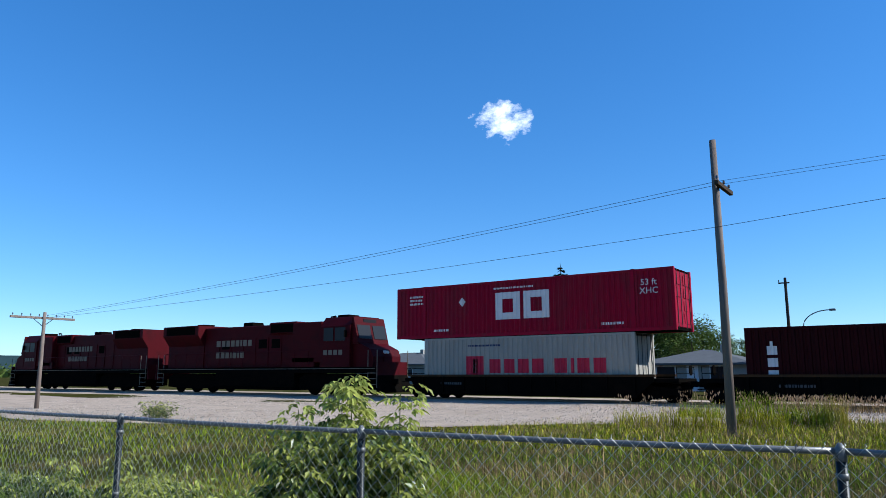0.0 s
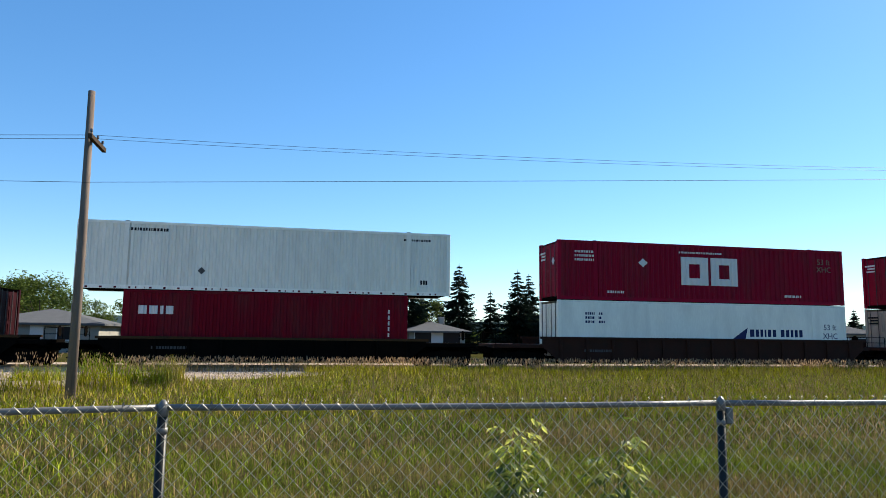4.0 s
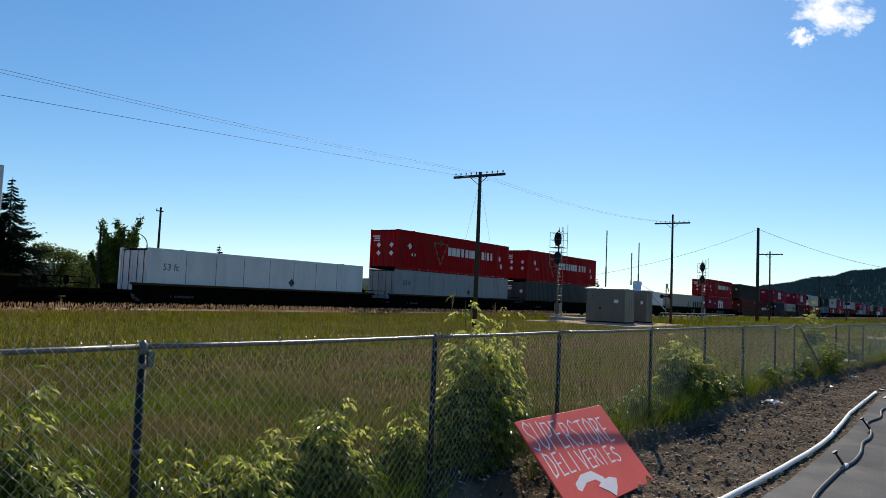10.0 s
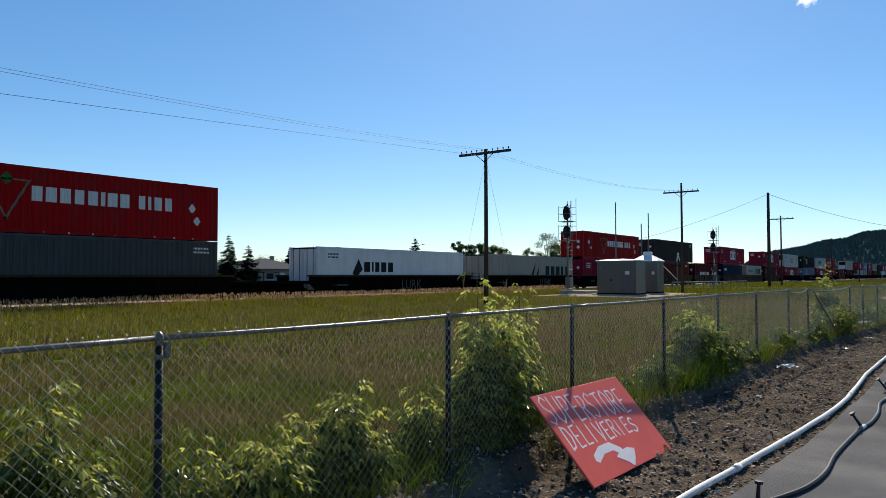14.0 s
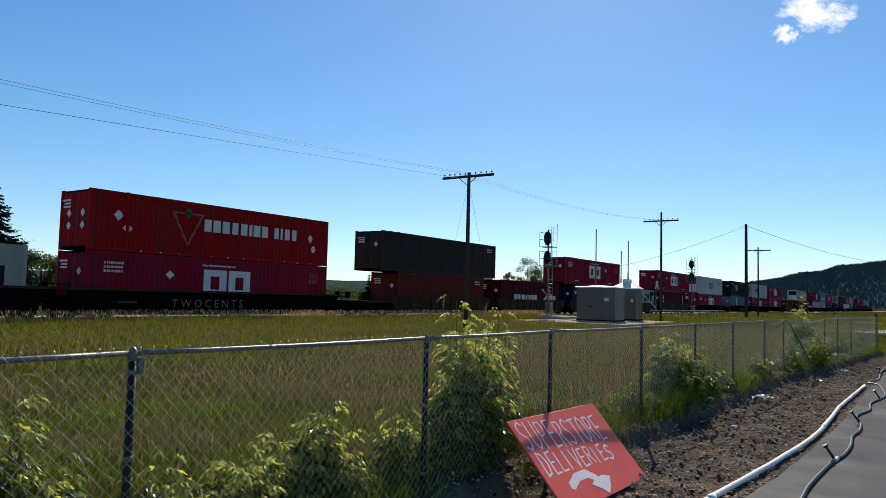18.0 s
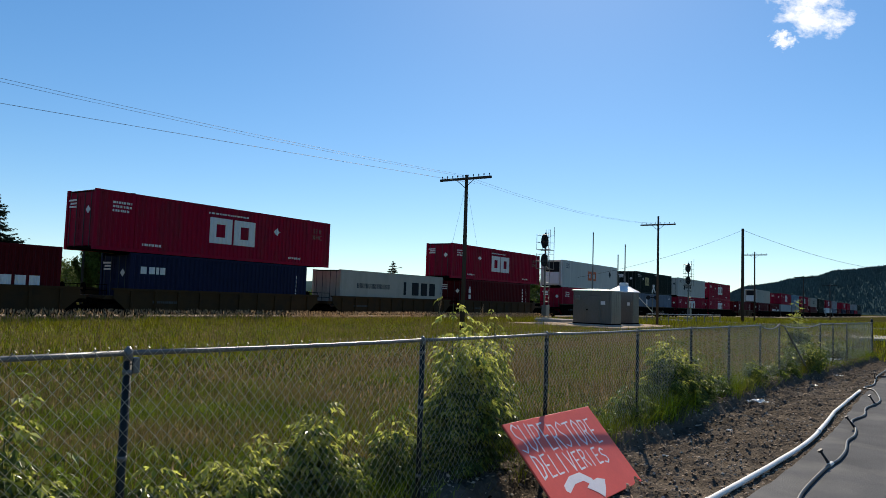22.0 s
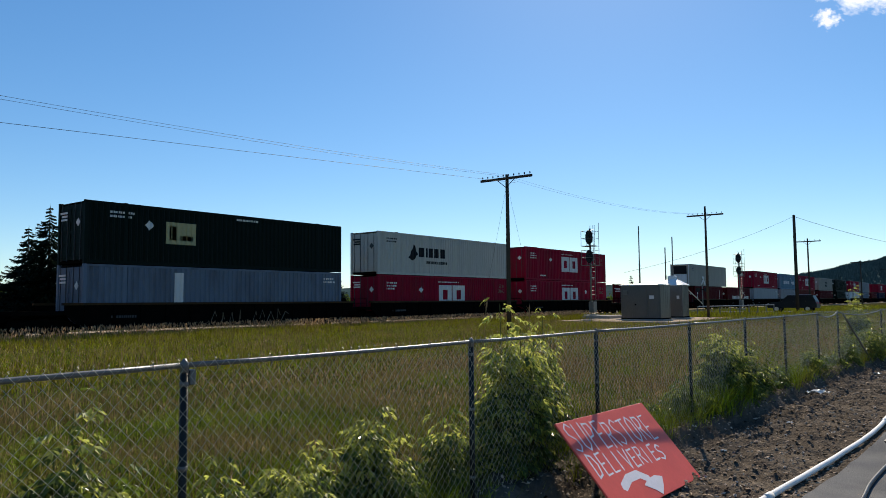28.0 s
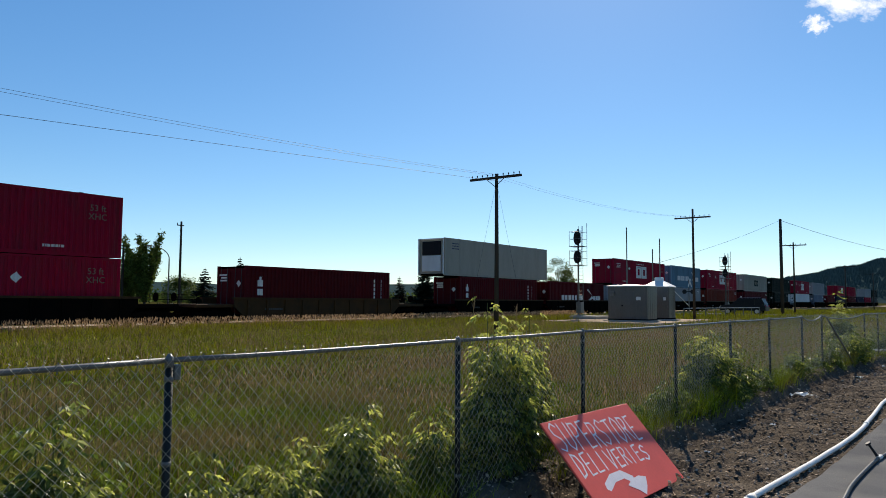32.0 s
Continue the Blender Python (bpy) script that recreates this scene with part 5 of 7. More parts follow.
LINE = [(-38.9, 18.9), (-4.75, 18.7), (29.84, 18.97), (60.4, 19.1), (98.8, 18.8), (140.4, 18.7), (179, 18.6)]


def hang(a, b, sag, r=0.006, n=18):
    a, b = Vector(a), Vector(b)
    return MB().tube([a.lerp(b, k / n) - Vector((0, 0, sag * 4 * (k / n) * (1 - k / n))) for k in range(n + 1)], r, 4)


def build_poles():
    line_pole(*LINE[0], 5.1, 4.8, 3.3, 8, True, -0.45)
    near = line_pole(*LINE[1], 7.55, 0, 0, 0, True, -0.15)
    part("crossarm", MB().bevel_box(0.09, 0.19, -0.45, 1.0, 6.26, 6.38, 0.01), POLE_WOOD, near)
    for yy in (-0.35, 0.3, 0.8):
        mb = MB()
        insulator(mb, 0.14, yy, 6.38)
        part("insulator", mb, INSUL, near)
    line_pole(*LINE[2], 7.84, 7.63, 2.97, 10, base=-0.13)
    line_pole(*LINE[3], 9.2, 8.45, 2.97, 8)
    line_pole(*LINE[4], 9.0, 8.6, 3.05, 6)
    line_pole(*LINE[5], 7.9, 7.6, 3.05, 6)
    line_pole(*LINE[6], 7.9, 7.6, 3.05, 6)
    tall = thing("utility_pole", "tall bare wooden utility pole beside the crossing", "pole", pose(83.0, 17.0, 0))
    part("shaft", MB().tube([(0, 0, -0.3), (0, 0, 10.3)], [0.19, 0.14], 10), POLE_WOOD, tall, smooth=True)
    part("pole_top_bracket", MB().bevel_box(-0.2, 0.2, -0.1, 0.1, 10.2, 10.35, 0.02), POLE_WOOD, tall)
    w = thing("overhead_wires", "thin dark overhead wires strung between the poles", "wire")
    for y0 in (0.2, 0.55):
        part("wire", hang((LINE[0][0], LINE[0][1] + y0, 4.5), (LINE[1][0], LINE[1][1] + y0, 6.35), 0.15), CABLE, w)
        part("wire", hang((LINE[1][0], LINE[1][1] + y0, 6.35), (LINE[2][0], LINE[2][1] + y0, 7.73), 0.28, 0.0045), CABLE, w)
        part("wire", hang((LINE[2][0], LINE[2][1] + y0, 7.73), (LINE[3][0], LINE[3][1] + y0, 8.6), 0.5, 0.0045), CABLE, w)
    part("wire", hang((LINE[0][0], LINE[0][1], 4.35), (LINE[1][0], LINE[1][1] - 0.1, 5.1), 0.15), CABLE, w)
    part("wire", hang((LINE[1][0], LINE[1][1] - 0.1, 5.1), (LINE[2][0], LINE[2][1] - 0.5, 7.25), 0.02), CABLE, w)
    part("wire", hang((83, 17, 10.2), (62, 27, 4.0), 0.5, 0.012), CABLE, w)
    part("wire", hang((83, 17, 10.2), (150, 2, 9.2), 1.2, 0.02), CABLE, w)
    for s in (-1, 1):
        part("guy_wire", hang((29.84, 18.97, 7.3), (29.84 + s * 0.80, 18.97 - s * 1.25, -0.1), 0.0, 0.005), CABLE, w)


build_poles()


# ---- signals, cabins and aerials ----
def signal_mast(x, y, h=7.6):
    s = thing("railway_signal", "railway colour light signal mast with ladder and two black heads", "signal", pose(x, y, 0), "railway signals")
    part("base", MB().bevel_box(-0.5, 0.5, -0.5, 0.5, -0.1, 0.35, 0.03), CONCRETE, s)
    part("mast", MB().tube([(0, 0, 0.3), (0, 0, h)], 0.075, 10), GALV, s, smooth=True)
    part("relay_box", MB().bevel_box(-0.3, 0.3, -0.35, 0.1, 0.5, 1.4, 0.02), GALV, s)
    for z, b in ((h - 0.75, 0.62), (h - 2.35, 0.55)):
        mb = MB().tube([(-0.30, 0, z), (-0.36, 0, z)], 0.02, 6)
        out = []
        for k in range(16):
            t = 2 * math.pi * k / 16
            out.append((0.33 * math.cos(t), z + b * math.sin(t)))
        hd = part("signal_head", MB().prism(out, "x", -0.22, -0.16), SIGNAL_BLACK, s, "black oval signal head")
        part("lamp_case", MB().bevel_box(-0.16, 0.1, -0.2, 0.2, z - 0.42, z + 0.42, 0.03), SIGNAL_BLACK, hd)
        for dz in (-0.32, 0.0, 0.32):
            part("hood", MB().tube([(-0.22, 0, z + dz), (-0.42, 0, z + dz - 0.02)], 0.11, 10), SIGNAL_BLACK, hd)
    ladder = MB()
    lx = 0.45
    for y0 in (-0.2, 0.2):
        ladder.tube([(lx, y0, 0.2), (lx, y0, h + 0.3)], 0.02, 5)
    part("ladder_stile", ladder, GALV, s)
    part("cage_upright", MB().tube([(-0.55, -0.55, h - 3.1), (-0.55, -0.55, h + 0.2)], 0.022, 5), GALV, s)
    part("cage_upright", MB().tube([(0.5, -0.55, h - 3.1), (0.5, -0.55, h + 0.5)], 0.022, 5), GALV, s)
    for k in range(int(h / 0.32)):
        part("rung", MB().tube([(lx, -0.2, 0.4 + 0.32 * k), (lx, 0.2, 0.4 + 0.32 * k)], 0.012, 5), GALV, s)
    for z in (h - 1.5, h - 3.1):
        plat = MB().box(-0.55, 0.5, -0.55, 0.55, z, z + 0.04)
        pf = part("platform", plat, GALV, s)
        mb = MB()
        for px_, py_ in ((-0.55, -0.55), (-0.55, 0.55), (0.5, -0.55), (0.5, 0.55)):
            mb.tube([(px_, py_, z), (px_, py_, z + 1.3)], 0.02, 5)
        for zz in (0.65, 1.25):
            mb.tube([(-0.55, -0.55, z + zz), (-0.55, 0.55, z + zz), (0.5, 0.55, z + zz), (0.5, -0.55, z + zz)], 0.018, 5)
        part("guard_rail", mb, GALV, pf)
    return s


def cabin(x, y, turn, sx, sy, h, peak):
    c = thing("equipment_cabin", "brushed aluminium railway equipment cabin with pale roof", "cabin", pose(x, y, 0.12, 0, 0, turn), "equipment cabins")
    part("plinth", MB().bevel_box(-sx / 2 - 0.3, sx / 2 + 0.3, -sy / 2 - 0.3, sy / 2 + 0.3, -0.25, 0.0, 0.03), CONCRETE, c)
    part("shell", MB().bevel_box(-sx / 2, sx / 2, -sy / 2, sy / 2, 0, h, 0.03), ALUM, c)
    top = MB()
    i = [(-sx / 2 - 0.08, -sy / 2 - 0.08, h), (sx / 2 + 0.08, -sy / 2 - 0.08, h), (sx / 2 + 0.08, sy / 2 + 0.08, h), (-sx / 2 - 0.08, sy / 2 + 0.08, h)]
    for a, b in zip(i, i[1:] + i[:1]):
        top.quad(a, b, (b[0] * 0.15, b[1] * 0.15, h + peak), (a[0] * 0.15, a[1] * 0.15, h + peak))
        top.quad((a[0], a[1], h - 0.06), (b[0], b[1], h - 0.06), b, a)
    part("roof", top, ALUM_ROOF, c)
    if peak > 0.3:
        part("vent_cap", MB().bevel_box(-0.3, 0.3, -0.3, 0.3, h + peak - 0.15, h + peak + 0.18, 0.05), ALUM_ROOF, c)
    d = part("door", MB().bevel_box(-sx / 2 - 0.03, -sx / 2 - 0.005, -0.5, 0.5, 0.1, 2.1, 0.01), ALUM, c)
    part("door_handle", MB().box(-sx / 2 - 0.08, -sx / 2 - 0.03, 0.32, 0.42, 1.0, 1.1), STEEL_DARK, d)
    part("notice", MB().box(-sx / 2 - 0.012, -sx / 2 - 0.004, -1.0 if sy > 2.4 else -0.75, -0.65 if sy > 2.4 else -0.55, 1.45, 1.7), MARK_WHITE, c)
    for k in range(-2, 3):
        part("panel_seam", MB().box(k * sx / 5.2 - 0.015, k * sx / 5.2 + 0.015, -sy / 2 - 0.014, -sy / 2 - 0.002, 0.04, h - 0.08), ALUM, c)
        part("panel_seam", MB().box(-sx / 2 - 0.014, -sx / 2 - 0.002, k * sy / 4.6 - 0.015, k * sy / 4.6 + 0.015, 0.04, h - 0.08), ALUM, c)
    part("skirt", MB().box(-sx / 2 - 0.02, sx / 2 + 0.02, -sy / 2 - 0.02, sy / 2 + 0.02, 0.0, 0.09), STEEL_DARK, c)
    part("corner_vent", MB().bevel_box(-sx / 2 - 0.10, -sx / 2 - 0.002, sy / 2 - 0.55, sy / 2 - 0.2, h - 0.75, h - 0.4, 0.02), GALV, c)
    return c


def build_signals():
    signal_mast(55.2, 27.0, 7.5)
    signal_mast(98.5, 27.0, 7.6)
    cabin(51.2, 20.7, 0, 1.9, 3.0, 2.50, 0.10)
    cabin(56.5, 20.6, 5, 1.9, 2.0, 2.55, 0.55)
    for x, y, h in ((58.0, 23.9, 7.7), (61.0, 22.8, 6.0), (62.2, 22.6, 7.0)):
        a = thing("aerial_mast", "thin pale aerial mast", "aerial", pose(x, y, 0), "aerial masts")
        part("lower_tube", MB().tube([(0, 0, 0), (0, 0, h * 0.6)], 0.07, 6), GALV, a)
        part("upper_tube", MB().tube([(0, 0, h * 0.6), (0, 0, h)], 0.05, 6), GALV, a)
    mb = MB().bevel_box(46, 60, 17.0, 25.5, -0.05, 0.06, 0.02)
    solid("gravel_pad", mb, BALLAST, "grey gravel pad round the equipment cabins", "gravel", "structure")
    pl = thing("concrete_platform", "low pale concrete slab below the signal", "slab", pose(55.2, 26.0, 0.0))
    part("slab", MB().bevel_box(-2.2, 1.6, -1.6, 0.8, 0.0, 0.28, 0.03), CONCRETE, pl)


build_signals()


# ---- crossing road, barrier and distance ----
def build_crossing():
    mb = MB().box(84, 92, -30, 120, -0.05, 0.07)
    solid("crossing_road", mb, ASPHALT, "grey asphalt road over the level crossing", "road", "structure")
    mb = MB().box(52, 60, -40, 6.5, -0.10, 0.035)
    solid("side_road", mb, CONCRETE, "pale worn road beyond the end of the fence", "road", "structure")
    b = thing("pipe_barrier", "low pale pipe barrier beside the crossing", "barrier")
    for k in range(9):
        part("barrier_post", MB().tube([(62 + 2.4 * k, 20.5 - 0.2 * k, -0.1), (62 + 2.4 * k, 20.5 - 0.2 * k, 0.95)], 0.05, 8), GALV, b)
    part("barrier_rail", MB().tube([(62, 20.5, 0.9), (81.2, 18.9, 0.9)], 0.045, 8), GALV, b)
    g = thing("crossing_signal", "crossing warning signal mast with lamps and raised gate arm", "signal", pose(82.0, 26.5, 0))
    part("mast", MB().tube([(0, 0, 0), (0, 0, 4.0)], 0.06, 8), GALV, g)
    for s in (-1, 1):
        part("lamp_disc", MB().tube([(-0.1, s * 0.45, 2.6), (-0.16, s * 0.45, 2.6)], 0.25, 12), SIGNAL_BLACK, g)
        part("crossbuck", MB().box(-0.6, 0.6, -0.02, 0.02, -0.1, 0.1), MARK_WHITE, g, at=pose(0, -0.12 - 0.05 * s, 3.6, 0, s * 45, 0))
    part("gate_arm", MB().tube([(0, 0, 1.0), (-8.5, -0.6, 3.2)], 0.05, 6), MARK_WHITE, g, "red and white gate arm")
    part("lamp_arm", MB().box(-0.1, -0.06, -0.5, 0.5, 2.56, 2.64), STEEL_DARK, g)


build_crossing()


def suv():
    """A black estate car whose length runs along x, its nose towards -x."""
    c = thing("black_car", "black sport utility car waiting at the level crossing", "car")
    body = [(-2.45, 0.45), (-2.42, 0.85), (-2.2, 1.05), (-1.15, 1.15), (2.3, 1.15), (2.45, 0.9), (2.45, 0.45)]
    part("body", MB().prism(body, "y", -0.95, 0.95), BLACK_CAR, c)
    cab_ = [(-1.25, 1.15), (-0.45, 1.75), (2.05, 1.78), (2.35, 1.15)]
    part("greenhouse", MB().prism(cab_, "y", -0.82, 0.82), GLASS_DARK, c)
    part("roof", MB().bevel_box(-0.5, 2.1, -0.8, 0.8, 1.74, 1.82, 0.03), BLACK_CAR, c)
    for x in (0.25, 1.25):
        part("pillar", MB().box(x - 0.06, x + 0.06, -0.835, 0.835, 1.15, 1.76), BLACK_CAR, c)
    for x in (-1.55, 1.55):
        for y in (-0.86, 0.86):
            w = part("wheel", MB().tube([(x, y - 0.11, 0.36), (x, y + 0.11, 0.36)], 0.36, 18), RUBBER, c)
            part("rim", MB().tube([(x, y - 0.12, 0.36), (x, y + 0.12, 0.36)], 0.22, 12), CHROME, w)
    part("roof_rack", MB().tube([(-0.3, -0.7, 1.88), (1.9, -0.7, 1.88)], 0.02, 6), CHROME, c)
    for y in (-0.7, 0.7):
        part("headlight", MB().bevel_box(-2.47, -2.38, y - 0.15, y + 0.15, 0.78, 0.95, 0.02), CHROME, c)
        part("tail_light", MB().bevel_box(2.40, 2.47, y - 0.1, y + 0.1, 0.85, 1.1, 0.02), MARK_RED, c)
    return c


CAR = suv()


# ---- trees, bushes and grass ----
def spruce(x, y, h, w, seed):
    t = thing("spruce_tree", "dark green spruce tree with drooping layered branches", "tree", pose(x, y, 0), "spruce trees")
    r = random.Random(seed)
    part("trunk", MB().tube([(0, 0, -0.2), (0, 0, h * 0.97)], [h * 0.018, 0.02], 7), BARK, t)
    mb = MB()
    tiers = int(h * 3.4)
    for k in range(tiers):
        u = (k + r.random() * 0.5) / tiers
        z = h * (0.05 + 0.93 * u)
        reach = (w * 0.92) * (1 - u) ** 0.95 * r.uniform(0.72, 1.12) + 0.12
        for j in range(max(5, int(15 * (1 - u)) + 4)):
            a = r.uniform(0, 2 * math.pi)
            l = reach * r.uniform(0.7, 1.08)
            d, s = Vector((math.cos(a), math.sin(a), 0)), Vector((-math.sin(a), math.cos(a), 0))
            dip, lift = l * r.uniform(0.2, 0.5), l * r.uniform(0.02, 0.2)
            def limb(f):
                return d * l * f + Vector((0, 0, z - dip * math.sin(f * 2.0) + lift * f * f))
            mb.quad(limb(0) - s * 0.06, limb(0.55) - s * 0.09, limb(0.55) + s * 0.09, limb(0) + s * 0.06)
            mb.quad(limb(0.55) - s * 0.09, limb(1.0) - s * 0.015, limb(1.0) + s * 0.015, limb(0.55) + s * 0.09)
            for m in range(12 + int(l * 9)):
                f = r.uniform(0.15, 1.0)
                p, side = limb(f), r.choice((-1, 1))
                n = 0.20 + 0.26 * l * (1.15 - f)
                tip = p + s * side * n * r.uniform(0.5, 1.0) + d * n * 0.5 - Vector((0, 0, n * r.uniform(0.1, 0.8)))
                mb.quad(p + d * 0.07, tip, p - d * 0.09 - Vector((0, 0, 0.05)))
    for k in range(3):
        mb.quad((-0.05, 0, h * 0.93), (0.05, 0.02 * k, h * 0.93), (0.0, 0, h))
    tagged(part("crown", mb, NEEDLE, t), kind="stuff")


def broadleaf(x, y, h, w, seed, material=None, sparse=1.0):
    t = thing("broadleaf_tree", "green broad-leaved tree with uneven full crown", "tree", pose(x, y, 0), "broad-leaved trees")
    r = random.Random(seed)
    mb = MB().tube([(0, 0, -0.2), (0.05 * h, 0, h * 0.35), (0.02 * h, 0.02 * h, h * 0.7)], [h * 0.025, h * 0.018, 0.03], 7)
    clumps = []
    for k in range(int(26 * sparse) + 5):
        a, e = r.uniform(0, 2 * math.pi), r.uniform(0, 1)
        rad = (w / 2) * math.sqrt(1 - (abs(e - 0.42) / 0.62) ** 2) if abs(e - 0.42) < 0.6 else w * 0.12
        c = Vector((math.cos(a) * rad * r.uniform(0.4, 0.85), math.sin(a) * rad * r.uniform(0.4, 0.85), h * (0.22 + 0.72 * e)))
        clumps.append((c, w * r.uniform(0.10, 0.19)))
        if k % 2:
            mb.tube([(0.03 * h, 0, h * 0.3), tuple(c * 0.6 + Vector((0, 0, h * 0.12))), tuple(c)], [h * 0.010, h * 0.006, 0.01], 5)
    part("trunk", mb, BARK, t)
    lv = MB()
    for c, s in clumps:
        for _ in range(230):
            d = Vector((r.gauss(0, 1), r.gauss(0, 1), r.gauss(0, 0.8)))
            d *= min(1.0, 1.7 / max(d.length, 0.01))
            p = c + d * s * 0.55
            u = Vector((r.uniform(-1, 1), r.uniform(-1, 1), r.uniform(-0.6, 0.6))).normalized()
            v = u.cross(Vector((r.uniform(-1, 1), r.uniform(-1, 1), 1))).normalized()
            q = r.uniform(0.09, 0.19) * (0.6 + 0.05 * h)
            lv.quad(p - u * q, p + v * q * 0.5, p + u * q, p - v * q * 0.5)
    tagged(part("crown", lv, material or LEAF_FAR, t), kind="stuff")


def poplar(x, y, h, w, seed):
    """A thin tree of upswept limbs."""
    t = thing("upswept_tree", "sparse green tree with upswept ragged limbs", "tree", pose(x, y, 0), "broad-leaved trees")
    r = random.Random(seed)
    wood, lv = MB(), MB()
    wood.tube([(0, 0, -0.2), (0, 0, h * 0.5)], [0.16, 0.08], 6)
    for k in range(15):
        a, z0 = r.uniform(0, 2 * math.pi), h * r.uniform(0.08, 0.35)
        end = Vector((math.cos(a) * w * r.uniform(0.12, 0.5), math.sin(a) * w * r.uniform(0.12, 0.5), h * r.uniform(0.55, 1.0)))
        mid = Vector((end.x * 0.55, end.y * 0.55, z0 + (end.z - z0) * 0.4))
        wood.tube([(0, 0, z0), mid, end], [0.07, 0.045, 0.012], 5)
        for _ in range(620):
            u = r.uniform(0.12, 1.02)
            p = mid.lerp(end, (u - 0.4) / 0.6) if u > 0.4 else Vector((0, 0, z0)).lerp(mid, u / 0.4)
            p = p + Vector((r.gauss(0, 0.16), r.gauss(0, 0.16), r.gauss(0, 0.2)))
            s, v = r.uniform(0.08, 0.17), Vector((r.uniform(-1, 1), r.uniform(-1, 1), r.uniform(0.2, 1))).normalized()
            n = v.cross(Vector((r.uniform(-1, 1), r.uniform(-1, 1), 0.1))).normalized()
            lv.quad(p - v * s, p + n * s * 0.5, p + v * s * 1.3, p - n * s * 0.5)
    part("trunk", wood, BARK, t)
    tagged(part("crown", lv, LEAF_FAR, t), kind="stuff")


def bush(x, y, h, w, seed, young=0.4, leaves=1500, depth=None, base=YARD_Z):
    """A box elder sapling clump: many stems and side shoots with drooping compound leaves of five leaflets."""
    b = thing("maple_sapling", "leafy green maple sapling clump growing through the fence", "bush", pose(x, y, base), "maple saplings")
    r = random.Random(seed)
    stems, old, fresh = MB(), MB(), MB()
    depth = depth or w * 0.65
    shoots = []
    for k in range(max(4, int(w * 9))):
        a, q = r.uniform(0, 2 * math.pi), r.random() ** 0.7
        ex, ey = math.cos(a) * q, math.sin(a) * q
        top = h * (1 - 0.22 * q * q) * (1.0 if k == 0 else r.uniform(0.55, 1.0))
        p0 = Vector((ex * w * 0.15, ey * depth * 0.15, 0))
        p2 = Vector((ex * w * 0.36 + r.uniform(-.05, .05), ey * depth * 0.36, top))
        p1 = p0.lerp(p2, 0.5) + Vector((ex * w * 0.10, ey * depth * 0.10, 0))
        stems.tube([p0, p1, p2], [0.011, 0.008, 0.003], 4)
        shoots.append((p0.lerp(p1, 0.3), p1, p2, 1.5))
        for m in range(5):
            u = 0.08 + 0.68 * (m + r.random()) / 5
            s0 = p0.lerp(p1, u * 2) if u < 0.5 else p1.lerp(p2, u * 2 - 1)
            a2 = r.uniform(0, 2 * math.pi)
            l = r.uniform(0.12, 0.40) * w * (1.1 - 0.7 * u)
            s2 = s0 + Vector((math.cos(a2) * l, math.sin(a2) * l * 0.7, l * r.uniform(0.15, 0.8)))
            s2.z = min(s2.z, h * 0.96)
            s1 = s0.lerp(s2, 0.5) + Vector((0, 0, 0.03))
            stems.tube([s0, s1, s2], [0.005, 0.003, 0.0015], 3, False)
            shoots.append((s0, s1, s2, 1.0))
    total = sum(s[3] for s in shoots)
    for s0, s1, s2, weight in shoots:
        n = max(3, int(leaves * 0.27 * weight / total))
        for k in range(n):
            u = (k + r.random()) / n
            u = 1.0 if k == n - 1 else u ** 0.85
            p = s0.lerp(s1, u * 2) if u < 0.5 else s1.lerp(s2, u * 2 - 1)
            a = r.uniform(0, 2 * math.pi)
            out = Vector((math.cos(a), math.sin(a), 0))
            across = Vector((-out.y, out.x, 0))
            stalk = r.uniform(0.05, 0.13)
            bend = p + out * stalk + Vector((0, 0, stalk * r.uniform(0.2, 0.8)))
            rise = r.uniform(-0.9, -0.1)
            axis = (out + Vector((0, 0, rise))).normalized()
            high = p.z / h
            mb = fresh if r.random() < young * (0.35 + 2.0 * max(0.0, high - 0.4)) else old
            size = r.uniform(0.042, 0.070)
            for step, side in ((0.0, -1), (0.0, 1), (0.55, -1), (0.55, 1), (0.9, 0)):
                c = bend + axis * size * step * 1.1 + Vector((r.gauss(0, .004), r.gauss(0, .004), r.gauss(0, .004)))
                d = (axis * (0.55 if side else 1.0) + across * side * 0.8 + Vector((0, 0, r.uniform(-0.75, -0.1)))).normalized()
                s = d.cross(Vector((r.uniform(-.5, .5), r.uniform(-.5, .5), 1))).normalized()
                nrm = s.cross(d)
                l = size * r.uniform(0.85, 1.25)
                wd = l * r.uniform(0.20, 0.29)
                q = len(mb.v)
                mb.v += [tuple(c), tuple(c + d * l * 0.42 - s * wd + nrm * 0.008), tuple(c + d * l), tuple(c + d * l * 0.42 + s * wd + nrm * 0.008)]
                mb.f += [(q, q + 1, q + 2), (q, q + 2, q + 3)]
    tagged(part("stem_growth", stems, STEM, b), kind="stuff")
    tagged(part("leaves", old, LEAF, b), kind="stuff")
    if fresh.f:
        tagged(part("young_leaves", fresh, LEAF_YOUNG, b, "yellow-green young leaves"), kind="stuff")


